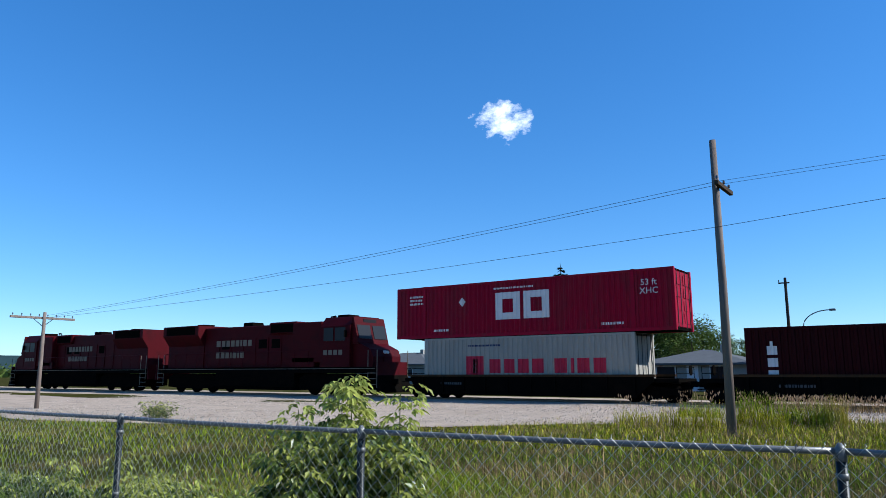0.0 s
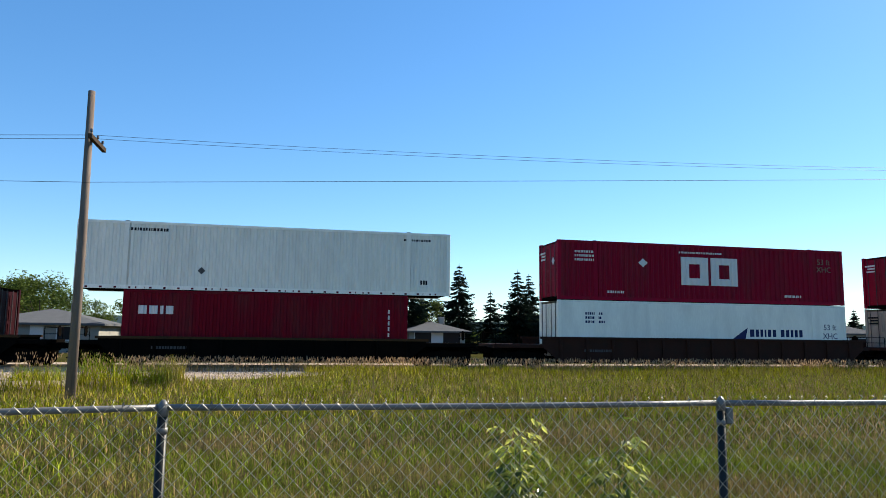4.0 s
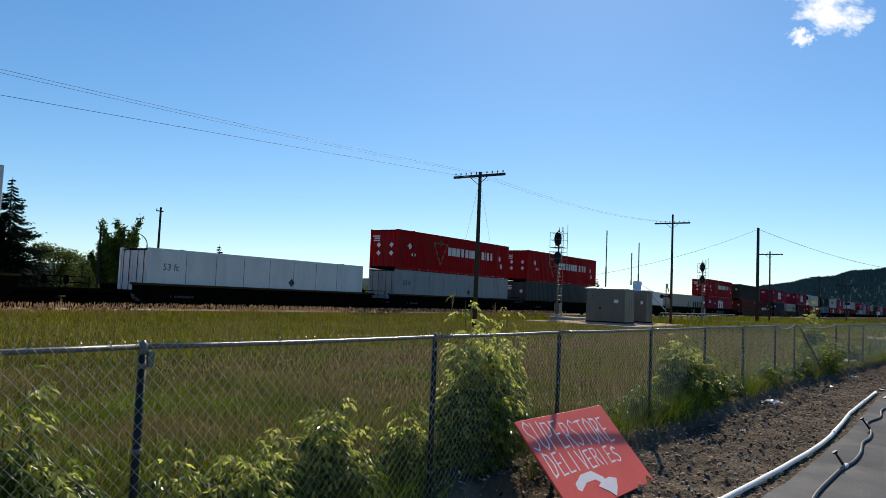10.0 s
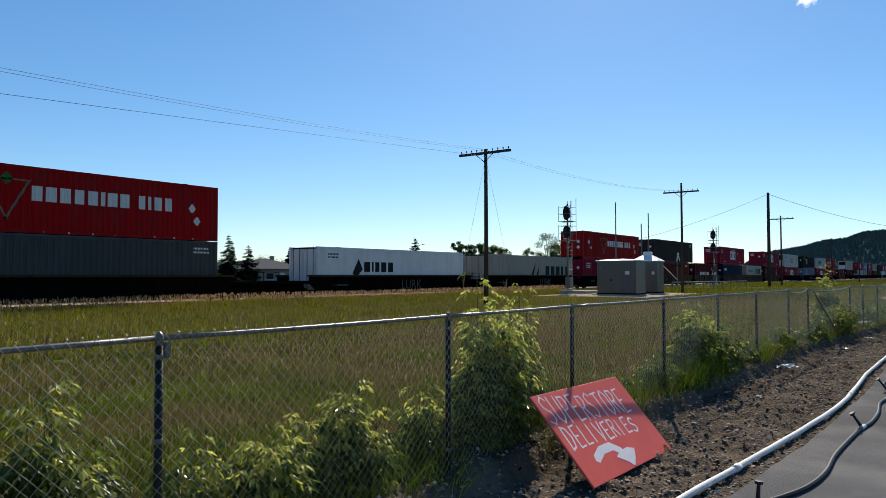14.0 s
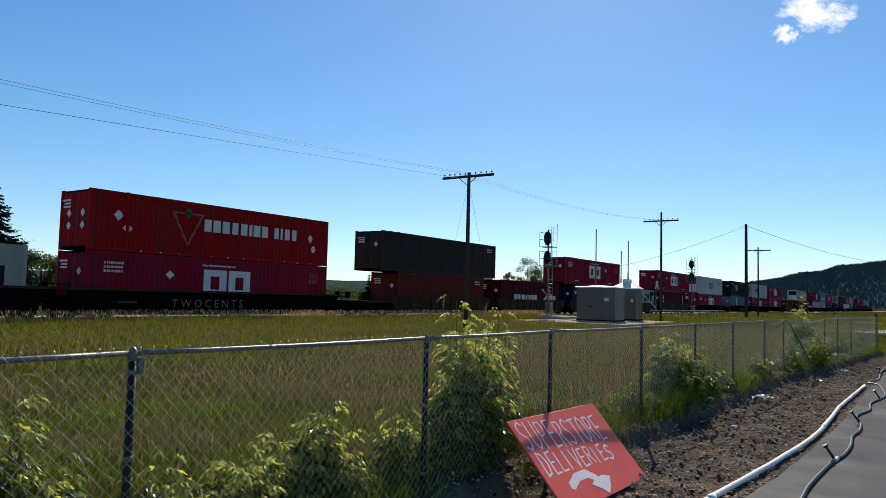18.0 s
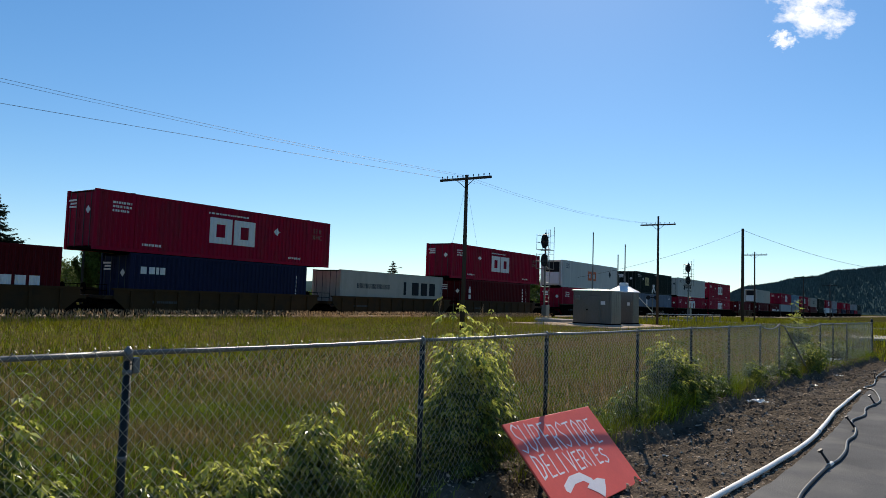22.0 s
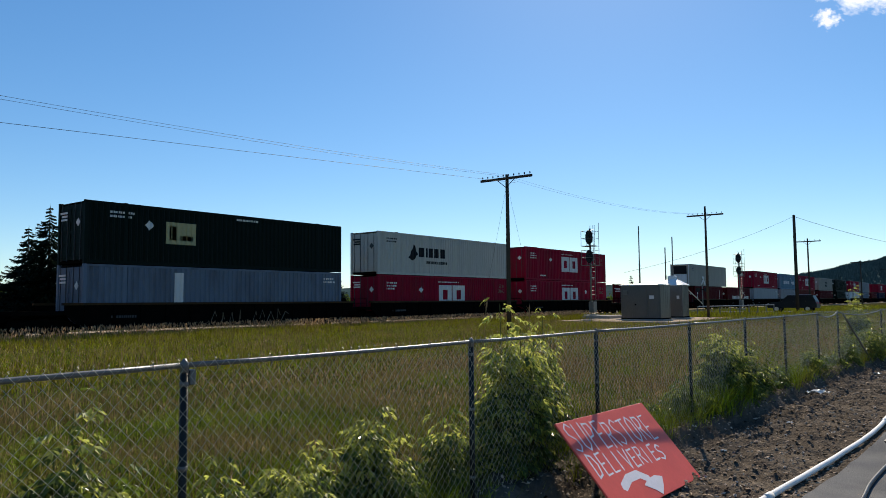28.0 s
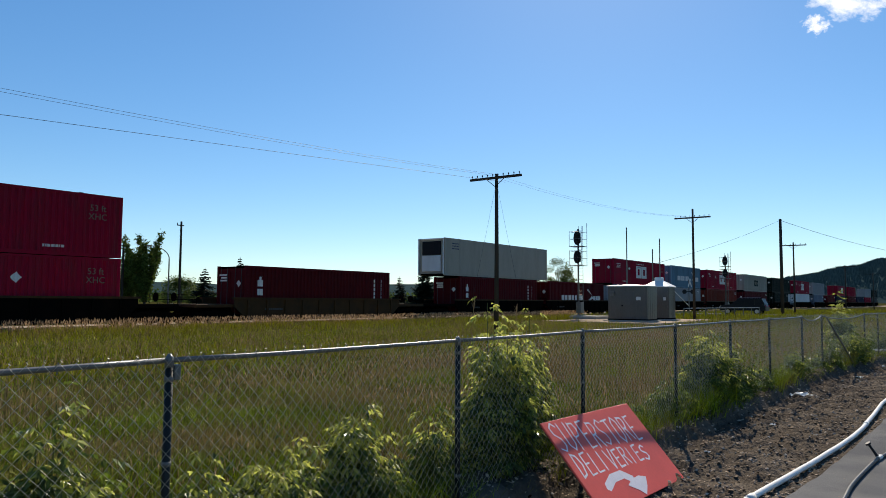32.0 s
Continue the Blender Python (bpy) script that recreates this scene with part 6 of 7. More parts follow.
def grass(name, material, count, area, h0, h1, width, seed, label, lean=0.35, keep=None, clumpy=0.0, by_fence=False):
    """Tapered blades over an area (x0, x1, y0, y1)."""
    rng = np.random.RandomState(seed)
    x = rng.uniform(area[0], area[1], count)
    y = area[2] + (area[3] - area[2]) * rng.uniform(0, 1, count)
    if by_fence:
        y += np.interp(x, [p[0] for p in POSTS], [p[1] for p in POSTS])
    if keep is not None:
        ok = np.array([keep(a, b) for a, b in zip(x, y)])
        x, y = x[ok], y[ok]
    n = len(x)
    if n == 0:
        return
    z = np.array([height(a, b) for a, b in zip(x, y)]) - 0.02
    h = rng.uniform(h0, h1, n)
    if clumpy:
        h *= np.array([1 + clumpy * noise.noise((a * 0.5, b * 0.5, seed)) * 1.6 for a, b in zip(x, y)]).clip(0.3, 2)
    h *= np.clip((x + 16) / 10, 0.35, 1.0)
    a, l = rng.uniform(0, 2 * np.pi, n), rng.uniform(0.05, lean, n) * h
    da = np.stack([np.cos(a), np.sin(a)], 1)
    b = rng.uniform(0, 2 * np.pi, n)
    sd = np.stack([np.cos(b), np.sin(b)], 1) * (width * rng.uniform(0.6, 1.3, n))[:, None]
    v = np.zeros((n, 5, 3))
    base = np.stack([x, y], 1)
    v[:, 0, :2], v[:, 1, :2] = base - sd, base + sd
    v[:, 2, :2], v[:, 3, :2] = base + da * l[:, None] * 0.3 + sd * 0.75, base + da * l[:, None] * 0.3 - sd * 0.75
    v[:, 4, :2] = base + da * l[:, None]
    v[:, 0, 2] = v[:, 1, 2] = z
    v[:, 2, 2] = v[:, 3, 2] = z + h * 0.55
    v[:, 4, 2] = z + h
    i = np.arange(n)[:, None] * 5
    quads = np.concatenate([i, i + 1, i + 2, i + 3], 1)
    tris = np.concatenate([i + 3, i + 2, i + 4], 1)
    me = bpy.data.meshes.new(name)
    me.vertices.add(n * 5)
    me.vertices.foreach_set("co", v.reshape(-1))
    me.loops.add(n * 7)
    me.loops.foreach_set("vertex_index", np.concatenate([quads.reshape(-1), tris.reshape(-1)]))
    me.polygons.add(n * 2)
    me.polygons.foreach_set("loop_start", np.concatenate([np.arange(n) * 4, n * 4 + np.arange(n) * 3]))
    me.update(calc_edges=True)
    me.validate()
    me.materials.append(material)
    tagged(new(name, me), label, "grass", "", "stuff")


def seed_heads(name, material, count, area, h0, h1, size, seed, label, keep=None):
    r = random.Random(seed)
    mb = MB()
    for _ in range(count):
        x, y = r.uniform(area[0], area[1]), r.uniform(area[2], area[3])
        if keep and not keep(x, y):
            continue
        z = height(x, y) + r.uniform(h0, h1)
        s, a, t = size * r.uniform(0.6, 1.4), r.uniform(0, 6.3), r.uniform(-0.35, 0.35)
        dx, dy = math.cos(a) * s * 0.25, math.sin(a) * s * 0.25
        mb.quad((x, y, z - s), (x + dx, y + dy, z), (x + t * s, y, z + s), (x - dx, y - dy, z))
    tagged(solid(name, mb, material, label, "grass", "stuff"))


def on_meadow(x, y):
    """Where grass grows: not on the gravel lane, the pad, the roads or under the train."""
    if 45.5 < x < 60.5 and 16.5 < y < 26 or 83.5 < x < 92.5:
        return False
    if x < 2:
        near = 15.4 if x < -28 else 15.4 + (x + 28) * 0.18 if x < -15 else 17.7 + (x + 15) * 0.62
        near += 0.9 * noise.noise((x * 0.35, 3.1, 0)) + 0.5 * noise.noise((x * 1.3, 9.1, 0))
        if y > min(near, 29.0):
            return random.random() < 0.03
    return True


def build_grass():
    grass("meadow_grass", GRASS, 150000, (-12, 17, 3.75, 11), 0.05, 0.19, 0.0046, 1, "tall green meadow grass behind the fence", 1.7, on_meadow, 0.5)
    grass("dry_grass", GRASS_DRY, 34000, (-12, 20, 3.75, 12), 0.12, 0.34, 0.0034, 2, "straw coloured dry grass among the meadow", 0.8, on_meadow, 0.7)
    grass("meadow_grass", GRASS, 90000, (-30, 48, 10, 25), 0.08, 0.26, 0.009, 3, "tall green meadow grass in the field", 1.2, on_meadow, 0.4)
    grass("golden_grass", GRASS_GOLD, 75000, (-14, 62, 15, 30.5), 0.10, 0.30, 0.014, 4, "golden green tall grass towards the track", 0.9, on_meadow, 0.3)
    grass("dry_grass", GRASS_DRY, 26000, (-30, 60, 10, 29), 0.18, 0.48, 0.007, 5, "straw coloured dry grass in the field", 0.7, on_meadow, 0.6)
    grass("meadow_grass", GRASS, 20000, (-60, -10, 3.75, 16), 0.2, 0.5, 0.012, 6, "tall green grass beside the gravel lane", 0.6, on_meadow, 0.4)
    grass("meadow_grass", GRASS, 26000, (16, 48, 3.75, 11), 0.14, 0.42, 0.009, 12, "tall green grass behind the far fence", 0.8, on_meadow, 0.5)
    grass("dry_grass", GRASS_DRY, 30000, (14, 60, 3.75, 13), 0.12, 0.40, 0.008, 13, "dry brown grass behind the far fence", 0.8, on_meadow, 0.5)
    grass("far_grass", GRASS_GOLD, 30000, (45, 140, 3, 30), 0.2, 0.5, 0.022, 7, "dry golden grass beyond the cabins", 0.5, on_meadow, 0.4)
    grass("trackside_grass", GRASS_GOLD, 30000, (1, 62, 28.3, 31.7), 0.15, 0.38, 0.014, 14, "golden green grass against the ballast", 0.5, None, 0.4)
    grass("trackside_weeds", GRASS_DRY, 9000, (-6, 60, 29.3, 31.4), 0.2, 0.5, 0.010, 8, "tall seeding weeds at the edge of the ballast", 0.3, None, 0.4)
    grass("far_grass", GRASS_GOLD, 9000, (33, 140, -9, 3), 0.2, 0.45, 0.02, 15, "golden green grass beyond the yard", 0.6, on_meadow, 0.4)
    grass("fence_line_grass", GRASS, 34000, (-12, 34, -0.20, 0.5), 0.16, 0.55, 0.0050, 9, "weedy grass growing along the fence", 0.8, None, 0.5, True)
    seed_heads("seed_heads", SEED, 12000, (-6, 62, 29.2, 31.6), 0.28, 0.60, 0.06, 10, "reddish seed heads of tall weeds by the track")
    seed_heads("seed_heads", SEED, 24000, (8, 44, 3.9, 13), 0.16, 0.45, 0.024, 16, "reddish brown seed heads of dry grass behind the fence", on_meadow)
    seed_heads("seed_heads", SEED, 42000, (-10, 44, 3.9, 22), 0.14, 0.42, 0.022, 11, "pale seed heads in the meadow", on_meadow)


WEED_CLUMPS = (
    (-5.4, 25.2),
    (-3.5, 23.1),
    (-7.9, 35.0),
    (-8.1, 21.6),
    (-7.4, 25.5),
    (-4.8, 21.8),
    (-3.6, 22.9),
    (-6.3, 20.8),
)


def build_weed_clumps():
    """Single tufts of tall weeds standing on the gravel."""
    for k, (x, y) in enumerate(WEED_CLUMPS):
        grass("weed_clump", GRASS_GOLD if k % 2 else GRASS, 420, (x - 0.75, x + 0.75, y - 0.35, y + 0.35), 0.35, 0.85, 0.008, 60 + k, "tuft of tall green weeds on the gravel", 0.6, None, 0.3)
        seed_heads("weed_clump_heads", SEED, 90, (x - 0.75, x + 0.75, y - 0.35, y + 0.35), 0.45, 0.9, 0.05, 80 + k, "brown seed heads of a weed tuft on the gravel")


build_grass()
build_weed_clumps()


def dry_stalk(x, y, h, lean):
    """A single dead stalk that stands above the grass, with a drooping tuft."""
    d = thing("dry_stalk", "tall dead grey weed stalk above the meadow grass", "weed", pose(x, y, height(x, y)), "dry stalks")
    part("stem", MB().tube([(0, 0, -0.02), (lean * 0.4, -lean * 0.3, h * 0.5), (lean, -lean * 0.7, h)], [0.012, 0.009, 0.006], 5), GRASS_DRY, d)
    mb = MB()
    for k in range(7):
        mb.tube([(lean * (0.9 + 0.02 * k), -lean * 0.65, h * (0.90 + 0.015 * k)), (lean + 0.05 * math.cos(k * 2.1), -lean * 0.7 + 0.05 * math.sin(k * 2.1), h * (0.97 + 0.012 * k))], [0.006, 0.002], 4)
    tagged(part("tuft", mb, SEED, d), kind="stuff")


dry_stalk(12.33, 8.53, 1.80, 0.11)
dry_stalk(12.93, 7.67, 1.70, -0.05)


def build_bushes():
    # beside the fence, from the far left on
    bush(-3.38, 3.64, 1.97, 1.42, 21, 0.85, 27000, 0.99)
    bush(-6.78, 2.90, 1.05, 1.11, 22, 0.12, 5070)
    bush(-7.35, 3.90, 1.05, 0.95, 48, 0.7, 4200)
    bush(-6.35, 3.92, 1.15, 1.05, 23, 0.9, 5600)
    bush(-5.45, 3.95, 1.12, 0.85, 38, 0.9, 4600)
    bush(-4.75, 4.00, 0.95, 0.70, 49, 0.6, 3000)
    for k, (x, y, h, w) in enumerate(((-9.3, 4.4, 0.8, 1.4), (-8.3, 4.2, 0.75, 1.3), (-7.3, 4.7, 0.7, 1.3), (-6.0, 4.7, 0.72, 1.3), (-5.1, 4.6, 0.62, 1.2), (-4.4, 4.4, 0.55, 1.0), (-10.4, 4.5, 0.85, 1.5), (-8.0, 5.4, 0.7, 1.5), (-6.4, 5.6, 0.6, 1.4))):
        bush(x, y, h, w, 400 + k, 0.45, 3400)
    bush(-1.97, 4.07, 0.68, 0.99, 24, 0.4, 2340)
    bush(1.90, 3.80, 1.62, 0.36, 25, 0.45, 3600)
    bush(1.28, 3.80, 1.45, 0.30, 45, 0.45, 2600)
    bush(1.63, 3.84, 1.20, 0.60, 46, 0.12, 5200)
    bush(2.05, 3.95, 0.95, 0.85, 26, 0.10, 5600)
    bush(2.75, 3.80, 0.92, 0.40, 41, 0.4, 1700)
    bush(-2.30, 3.90, 1.15, 0.55, 47, 0.5, 2600)
    bush(3.20, 3.72, 0.92, 0.62, 27, 0.6, 3800)
    bush(3.60, 3.90, 0.86, 0.60, 42, 0.6, 3400)
    bush(4.05, 3.80, 1.02, 0.66, 28, 0.6, 4600)
    bush(4.45, 3.95, 0.84, 0.50, 43, 0.55, 2200)
    bush(5.05, 3.88, 0.92, 0.50, 29, 0.45, 1700)
    bush(5.60, 3.90, 0.60, 0.45, 44, 0.6, 800)
    bush(5.86, 3.74, 1.90, 0.80, 30, 1.0, 7600)
    bush(6.40, 3.80, 1.68, 0.66, 51, 1.0, 5200)
    bush(6.15, 4.05, 1.25, 0.90, 52, 0.5, 3600)
    bush(7.02, 4.05, 1.72, 0.70, 31, 1.0, 4600)
    bush(11.90, 3.64, 1.36, 1.30, 32, 0.55, 12500)
    bush(12.75, 3.62, 1.22, 1.20, 53, 0.45, 9500)
    bush(13.45, 3.66, 1.10, 0.95, 33, 0.5, 5600)
    for k in range(11):
        x = 8.6 + 1.25 * k + 0.3 * math.sin(k * 2.3)
        bush(x, fence_y(x) + 0.10 + 0.08 * math.sin(k * 1.7), 0.66 + 0.18 * math.sin(k * 1.9), 0.80, 430 + k, 0.15, 2100)
    bush(22.93, 3.02, 1.17, 1.97, 34, 0.25, 5070)
    bush(26.51, 3.70, 2.28, 1.36, 35, 0.9, 5070)
    bush(29.59, 2.96, 0.99, 1.97, 36, 0.3, 2925)
    bush(-26, 17.3, 0.75, 2.6, 37, 0.5, 1350, base=-0.35)


build_bushes()

# (x/y direction at distance, distance, height, width)
SPRUCES = [(-0.487, 62, 11.8, 7.6), (-0.552, 62, 7.4, 3.4), (-0.596, 66, 6.6, 3.0), (-0.094, 75, 5.4, 2.0), (0.247, 68, 8.7, 4.0), (0.294, 75, 6.6, 2.6), (0.335, 70, 8.5, 4.4), (0.352, 72, 8.3, 4.0),
           (0.172, 66, 9.5, 5.0), (0.906, 90, 6.3, 3.0), (0.703, 85, 5.8, 3.0), (0.440, 70, 10.9, 6.0), (0.771, 80, 7.2, 3.2), (0.965, 95, 7.0, 4.0), (0.905, 95, 6.0, 2.6), (1.276, 85, 9.0, 5.0), (1.187, 90, 6.0, 3.2),
           (0.812, 85, 6.2, 3.2), (0.414, 72, 9.0, 4.6), (-0.022, 66, 6.4, 3.6), (0.010, 66, 6.3, 3.0), (1.46, 90, 8.2, 3.4), (1.50, 90, 8.6, 3.4), (1.56, 95, 8.4, 3.6), (2.35, 75, 8.0, 2.6), (-0.033, 70, 7.3, 3.0), (0.006, 70, 7.1, 3.2), (0.053, 70, 7.7, 3.8), (0.083, 70, 8.1, 4.0)]
BROAD = [(-0.013, 71, 6.3, 4.6), (0.033, 71, 6.2, 4.6), (0.052, 71, 7.4, 4.6), (0.099, 71, 7.5, 4.6), (-0.391, 75, 7.4, 3.6), (-0.314, 75, 6.6, 5.5), (-0.168, 70, 4.8, 7.0), (-0.659, 70, 6.8, 5.0), (-0.289, 78, 5.7, 7.0), (-0.238, 85, 5.0, 6.0), (-0.298, 70, 6.2, 8.0), (0.201, 70, 5.0, 5.0), (0.073, 64, 7.2, 8.0),
         (0.006, 62, 4.7, 6.0), (-0.668, 75, 7.8, 4.6), (-0.400, 75, 7.3, 4.0), (-0.333, 78, 6.6, 6.0), (0.080, 66, 7.4, 7.5), (0.03, 70, 6.0, 6.0), (1.487, 95, 9.5, 5.0), (1.625, 95, 8.6, 6.0), (1.911, 80, 11.6, 7.5), (1.808, 82, 8.0, 5.0),
         (1.97, 84, 9.5, 5.0), (0.86, 100, 4.2, 9.0), (0.55, 95, 3.6, 8.0), (1.1, 120, 4.0, 12.0), (-1.0, 130, 4.5, 14.0), (-0.8, 140, 4.2, 14.0), (0.36, 78, 4.0, 7.0), (1.44, 95, 9.8, 4.0), (1.53, 95, 9.4, 5.0), (1.565, 95, 9.8, 4.0), (1.60, 96, 9.2, 5.0), (1.66, 95, 9.0, 5.0), (0.50, 74, 5.2, 6.0), (0.54, 90, 4.6, 8.0), (0.66, 90, 4.4, 7.0)]


def house(x, y, w, d, wall, rise, turn=0):
    h = thing("house", "low pale house with grey hipped shingle roof behind the tracks", "house", pose(x, y, 0, 0, 0, turn), "houses")
    part("wall", MB().box(-w / 2, w / 2, -d / 2, d / 2, -0.1, wall), SIDING, h)
    mb = MB()
    o = 0.5
    a = [(-w / 2 - o, -d / 2 - o, wall), (w / 2 + o, -d / 2 - o, wall), (w / 2 + o, d / 2 + o, wall), (-w / 2 - o, d / 2 + o, wall)]
    p, q = (-w / 2 + d / 2, 0, wall + rise), (w / 2 - d / 2, 0, wall + rise)
    if w <= d:
        p = q = (0, 0, wall + rise)
    mb.quad(a[0], a[1], q, p)
    mb.quad(a[2], a[3], p, q)
    mb.quad(a[1], a[2], q)
    mb.quad(a[3], a[0], p)
    mb.box(a[0][0], a[1][0], a[0][1], a[2][1], wall - 0.15, wall - 0.004)
    roof = part("roof", mb, ROOF_GREY, h)
    part("chimney", MB().bevel_box(w * 0.15, w * 0.15 + 0.5, -0.3, 0.3, wall + rise * 0.5, wall + rise + 0.4, 0.03), SIDING, roof)
    for k in (-1, 1):
        win = part("window", MB().box(k * w * 0.25 - 0.8, k * w * 0.25 + 0.8, -d / 2 - 0.03, -d / 2 + 0.02, 0.9, 2.0), MARK_WHITE, h)
        part("pane", MB().box(k * w * 0.25 - 0.72, k * w * 0.25 + 0.72, -d / 2 - 0.04, -d / 2 - 0.031, 0.98, 1.92), GLASS_DARK, win)
    part("door", MB().box(-0.45, 0.45, -d / 2 - 0.04, -d / 2 - 0.001, 0, 2.0), MARK_WHITE, h)
    return h


def street_lamp(x, y, h, arm):
    s = thing("street_lamp", "grey steel street lamp with curved arm", "lamp", pose(x, y, 0), "street lamps")
    part("column", MB().tube([(0, 0, 0), (0, 0, h - 1.2)], [0.09, 0.06], 7), GALV, s)
    part("arm", MB().tube([(arm * (1 - math.cos(k * 0.157)), 0, h - 1.2 + 1.2 * math.sin(k * 0.157)) for k in range(11)], 0.045, 6), GALV, s)
    part("lamp_head", MB().bevel_box(min(arm, arm * 1.25), max(arm, arm * 1.25), -0.15, 0.15, h - 0.08, h + 0.08, 0.03), GALV, s)


def ridge(u, v):
    """A place on the hillside: u along its length, v up its slope."""
    az = 71 + 44 * u
    top = float(np.interp(az, (71, 74, 76, 77.5, 78.8, 80.4, 82.1, 83.4, 84.2, 85.3, 87, 88.3, 92, 100, 108, 115), (0, 6, 20, 55, 82, 93, 112, 121, 138, 144, 153, 162, 172, 165, 120, 30)))
    top += (5 * noise.noise((u * 14, 0, 0)) + 2 * noise.noise((u * 70, 0, 0))) * min(1, top / 30)
    d = 1900 + 900 * v
    z = top * math.sin(v * math.pi / 2) + 5 * noise.noise((u * 25, v * 6, 3)) * v * (1 - v) * 2
    return math.sin(radians(az)) * d, math.cos(radians(az)) * d, z - 3


def build_distance():
    for k, (u, y, h, w) in enumerate(SPRUCES):
        spruce(u * y, y, h, w, 100 + k)
    for k, (u, y, h, w) in enumerate(BROAD):
        broadleaf(u * y, y, h, w, 200 + k)
    poplar(0.60 * 66, 66, 7.9, 4.6, 301)
    poplar(0.575 * 70, 70, 6.8, 3.6, 302)
    house(-17.5, 63, 8.5, 8, 2.2, 1.15)
    house(13.4, 65, 5.0, 6, 2.0, 0.9)
    house(76, 90, 10, 9, 2.6, 1.7)
    house(-62, 80, 12, 9, 2.6, 1.6)
    house(-29, 85, 9, 8, 2.4, 1.5)
    for x, y, h in ((-10.4, 60, 8.6), (-38.5, 62, 8.0), (43.4, 66, 9.4), (37.8, 67, 7.0)):
        p = thing("street_pole", "wooden street utility pole with small crossarm", "pole", pose(x, y, 0), "street utility poles")
        part("shaft", MB().tube([(0, 0, 0), (0, 0, h)], [0.14, 0.10], 8), POLE_WOOD, p)
        part("crossarm", MB().bevel_box(-0.5, 0.3, -0.05, 0.05, h - 0.45, h - 0.35, 0.01), POLE_WOOD, p)
        part("line_clamp", MB().tube([(-0.45, 0, h - 0.35), (-0.45, 0, h - 0.15)], 0.04, 6), GREY, p)
    street_lamp(-10.0, 64, 6.3, 1.9)
    street_lamp(41.5, 65, 6.6, -2.0)
    street_lamp(118, 92, 8, 2.0)
    # wooded ridge on the skyline
    mb = MB()
    cols = 150
    for k in range(cols + 1):
        for j in range(9):
            mb.v.append(ridge(k / cols, j / 8))
        if k:
            i = 9 * k
            for j in range(8):
                mb.f.append((i - 9 + j, i + j, i + j + 1, i - 8 + j))
    solid("wooded_hill", mb, HILL, "distant forested hill on the skyline, tinted blue-green for haze", "hill", "structure", smooth=True)
    mb = MB()
    for k in range(161):
        az = radians(-85 + k)
        top = 50 + 9 * noise.noise((k * 0.06, 7, 0)) + 3 * noise.noise((k * 0.4, 2, 0)) + 1.5 * noise.noise((k * 1.7, 2, 0))
        top *= min(1, (160 - k) / 12 + 0.3)
        for j in range(4):
            d = 1500 + 250 * j
            mb.v.append((math.sin(az) * d, math.cos(az) * d, -2 + top * (0, 0.55, 0.85, 1)[j]))
        if k:
            i = 4 * k
            for j in range(3):
                mb.f.append((i - 4 + j, i + j, i + j + 1, i - 3 + j))
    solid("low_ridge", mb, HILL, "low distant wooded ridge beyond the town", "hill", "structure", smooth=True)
    r = random.Random(9)
    mb = MB()
    for k in range(26000):
        p = Vector(ridge(r.random() * 0.6, r.uniform(0.9, 1.0) if k % 8 == 0 else r.random() ** 0.7))
        h, w = r.uniform(4, 13), r.uniform(1.4, 3.4)
        a = r.uniform(0, 3.1)
        dx, dy = math.cos(a) * w, math.sin(a) * w
        mb.quad((p.x - dx, p.y - dy, p.z - 2), (p.x + dx, p.y + dy, p.z - 2), (p.x, p.y, p.z + h))
        mb.quad((p.x - dy, p.y + dx, p.z - 2), (p.x + dy, p.y - dx, p.z - 2), (p.x, p.y, p.z + h))
    solid("hill_forest", mb, HILL_TREES, "distant conifer forest on the hill, tinted for haze", "forest", "stuff")
    mb = MB()
    for _ in range(3800):
        az = radians(r.uniform(-75, 66))
        d = r.uniform(300, 520)
        h, w = r.uniform(2.5, 6.5), r.uniform(1.5, 3.5)
        x, y = math.sin(az) * d, math.cos(az) * d
        for _ in range(5):
            a, ox, oz = r.uniform(0, 3.1), r.uniform(-2, 2), r.uniform(0, h)
            s = r.uniform(0.5, 1.0) * w * (1.15 - oz / h)
            ca, sa = math.cos(a) * s, math.sin(a) * s
            mb.quad((x + ox - ca, y - sa, oz - s * 0.6), (x + ox + ca * 0.3, y + sa * 0.3, oz - s * 0.8), (x + ox + ca, y + sa, oz + s * 0.1), (x + ox + ca * 0.2, y + sa * 0.2, oz + s * 0.7))
    solid("far_woods", mb, LEAF_FAR, "low far tree belt on the horizon", "forest", "stuff")


build_distance()


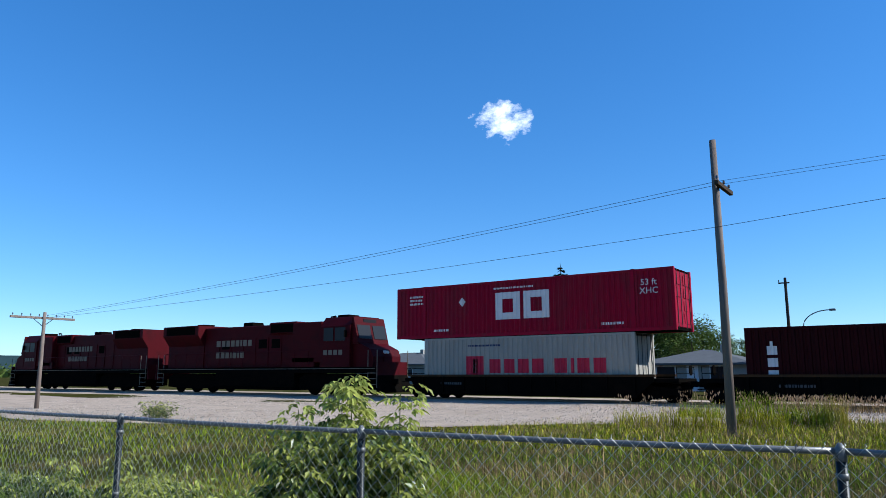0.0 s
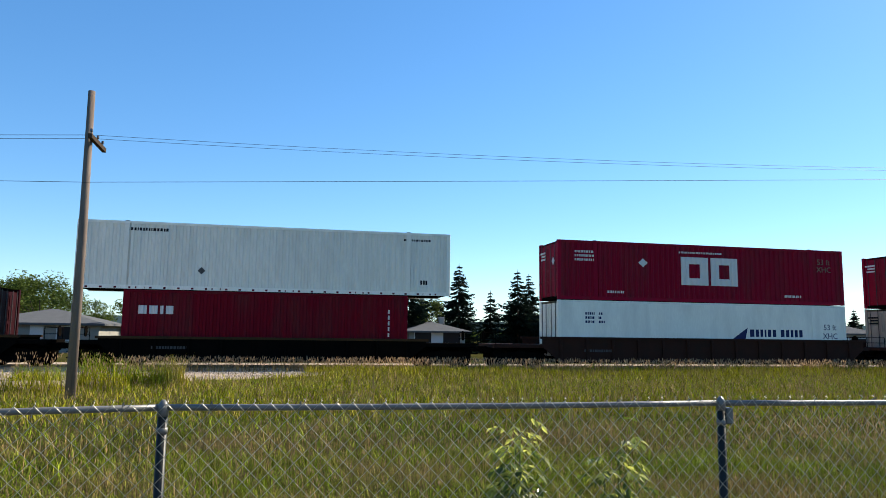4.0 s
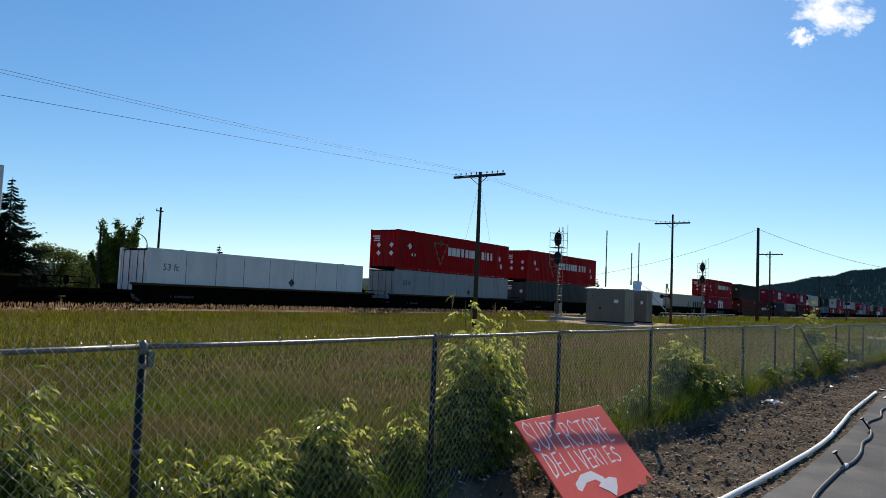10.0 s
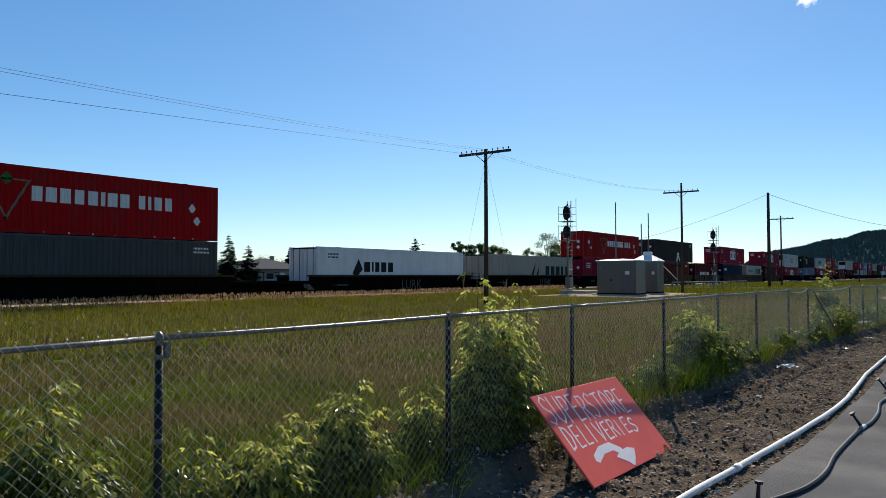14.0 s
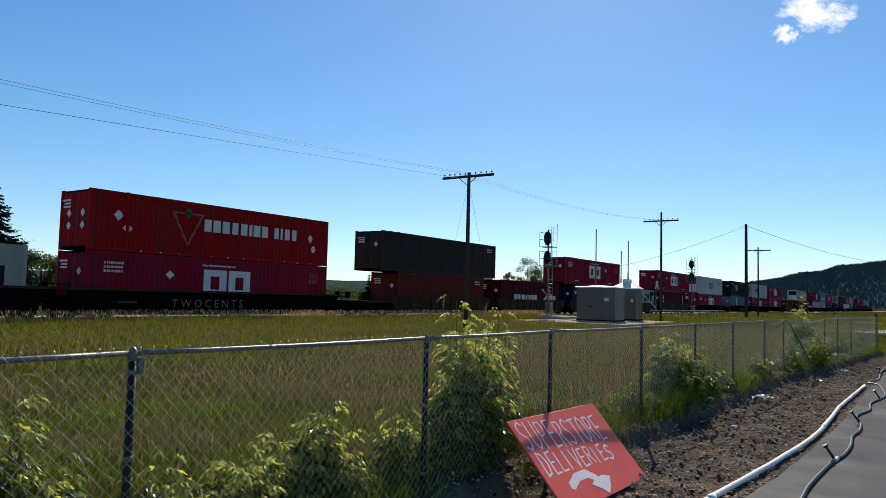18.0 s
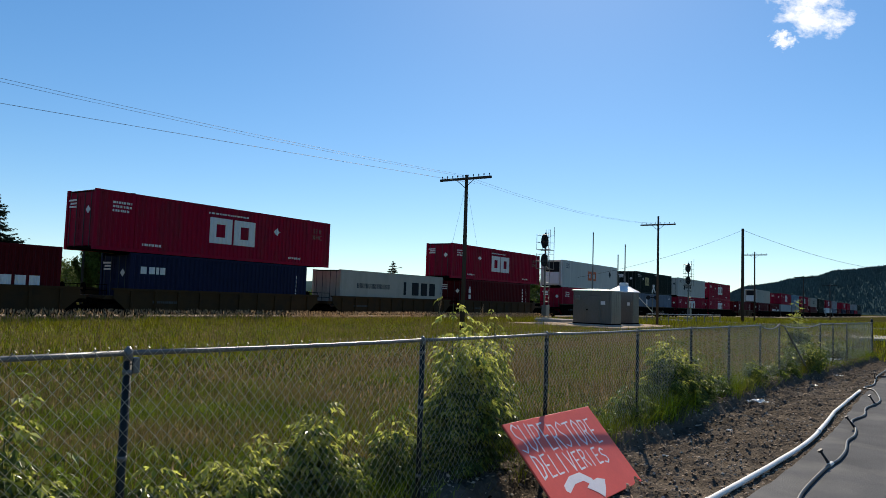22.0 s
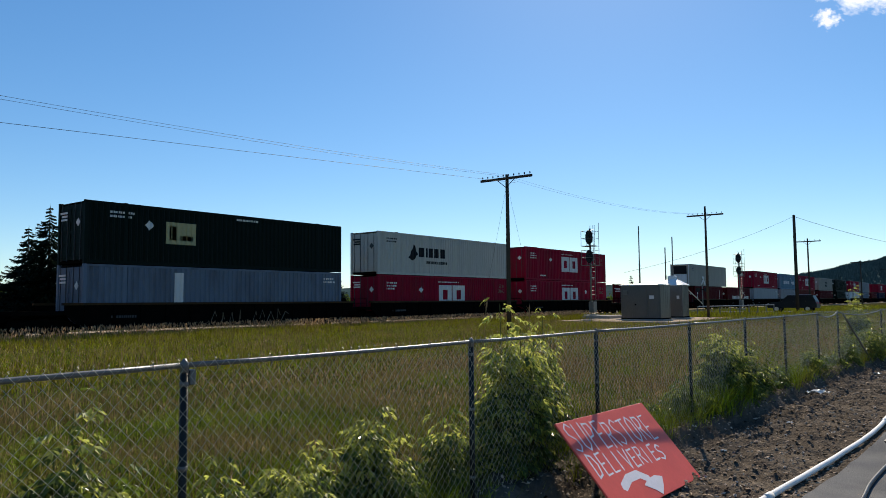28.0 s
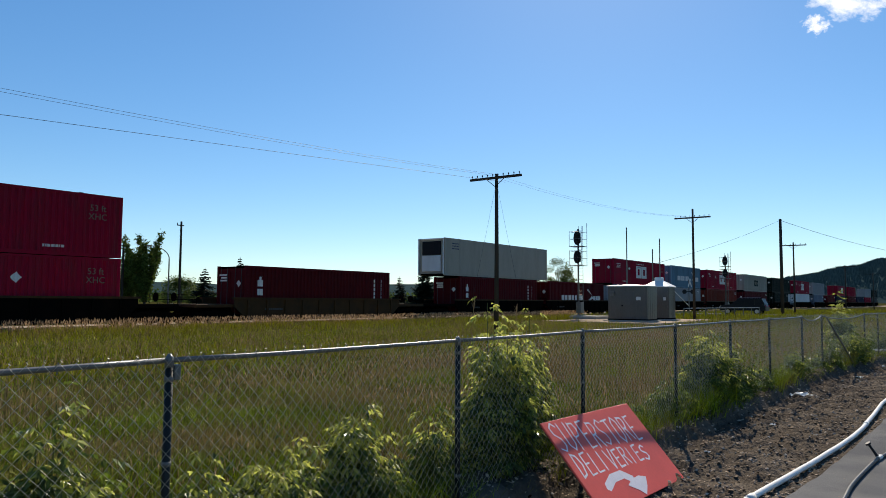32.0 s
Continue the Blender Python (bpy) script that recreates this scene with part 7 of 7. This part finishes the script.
# ---- clouds ----
def cloud_material():
    m = bpy.data.materials.new("glowing_cloud_vapour")
    m.use_nodes = True
    n, l = m.node_tree.nodes, m.node_tree.links
    n.remove(n["Principled BSDF"])
    tc, big, fine, fall, mul, ramp = (n.new(s) for s in ("ShaderNodeTexCoord", "ShaderNodeTexNoise", "ShaderNodeTexNoise", "ShaderNodeVectorMath", "ShaderNodeMath", "ShaderNodeValToRGB"))
    l.new(tc.outputs["Object"], big.inputs["Vector"])
    big.inputs["Scale"].default_value, big.inputs["Detail"].default_value = 2.3, 9.0
    big.inputs["Roughness"].default_value = 0.62
    fall.operation = "LENGTH"
    l.new(tc.outputs["Object"], fall.inputs[0])
    sub = n.new("ShaderNodeMath")
    sub.operation = "MULTIPLY_ADD"
    l.new(fall.outputs["Value"], sub.inputs[0])
    sub.inputs[1].default_value, sub.inputs[2].default_value = -0.55, 0.22
    mul.operation = "ADD"
    l.new(big.outputs[0], mul.inputs[0])
    l.new(sub.outputs[0], mul.inputs[1])
    ramp.color_ramp.elements[0].position, ramp.color_ramp.elements[1].position = 0.41, 0.78
    l.new(mul.outputs[0], ramp.inputs[0])
    # The sheet emits its own white in place of sunlight on the cloud.
    em, tr, mx = n.new("ShaderNodeEmission"), n.new("ShaderNodeBsdfTransparent"), n.new("ShaderNodeMixShader")
    em.inputs["Color"].default_value, em.inputs["Strength"].default_value = (1, 0.99, 0.97, 1), 1.25
    l.new(ramp.outputs[0], mx.inputs[0])
    l.new(tr.outputs[0], mx.inputs[1])
    l.new(em.outputs[0], mx.inputs[2])
    l.new(mx.outputs[0], n["Material Output"].inputs["Surface"])
    return m


CLOUD = cloud_material()


def cloud(u, v, size, tall, turn, label):
    """A vapour sheet far off in the direction (u, 1, v), turned to face the yard."""
    d = Vector((u, 1, v)).normalized()
    mb = MB()
    n = 12
    for j in range(n + 1):
        for i in range(n + 1):
            a, b = -1 + 2 * i / n, -1 + 2 * j / n
            mb.v.append((a, b, 0.15 * (1 - a * a) * (1 - b * b)))
    for j in range(n):
        for i in range(n):
            k = j * (n + 1) + i
            mb.f.append((k, k + 1, k + n + 2, k + n + 1))
    ob = solid("cloud", mb, CLOUD, label, "cloud", "structure")
    far = 3000.0
    ob.matrix_basis = look(tuple(d * far), tuple(d * far * 2), 0) @ pose(0, 0, 0, 0, 0, turn) @ Matrix.Diagonal((size * far, tall * far, 100, 1))
    ob.visible_shadow = False
    return ob


cloud(-0.588, 0.415, 0.060, 0.045, 10, "small white wispy cumulus cloud")
cloud(7.6, 2.95, 0.075, 0.05, -20, "ragged white cloud high over the hill")
cloud(6.3, 2.22, 0.022, 0.020, 0, "small torn shred of white cloud")


# ---- what moves ----
CAR_WAY = ((0, -110.0), (18, -20.0), (22, 0.5), (25, 11.0), (28, 18.0), (29, 19.4), (30, 20.4), (31, 21.1), (32, 21.6))


def motions():
    for ob, q, y, z in MOVERS:
        walk(ob, [(t, pose(q - s, y, z)) for t, s in SHIFT])
    walk(CAR, [(t, pose(86.0, y, 0.07, 0, 0, -90)) for t, y in CAR_WAY])


motions()
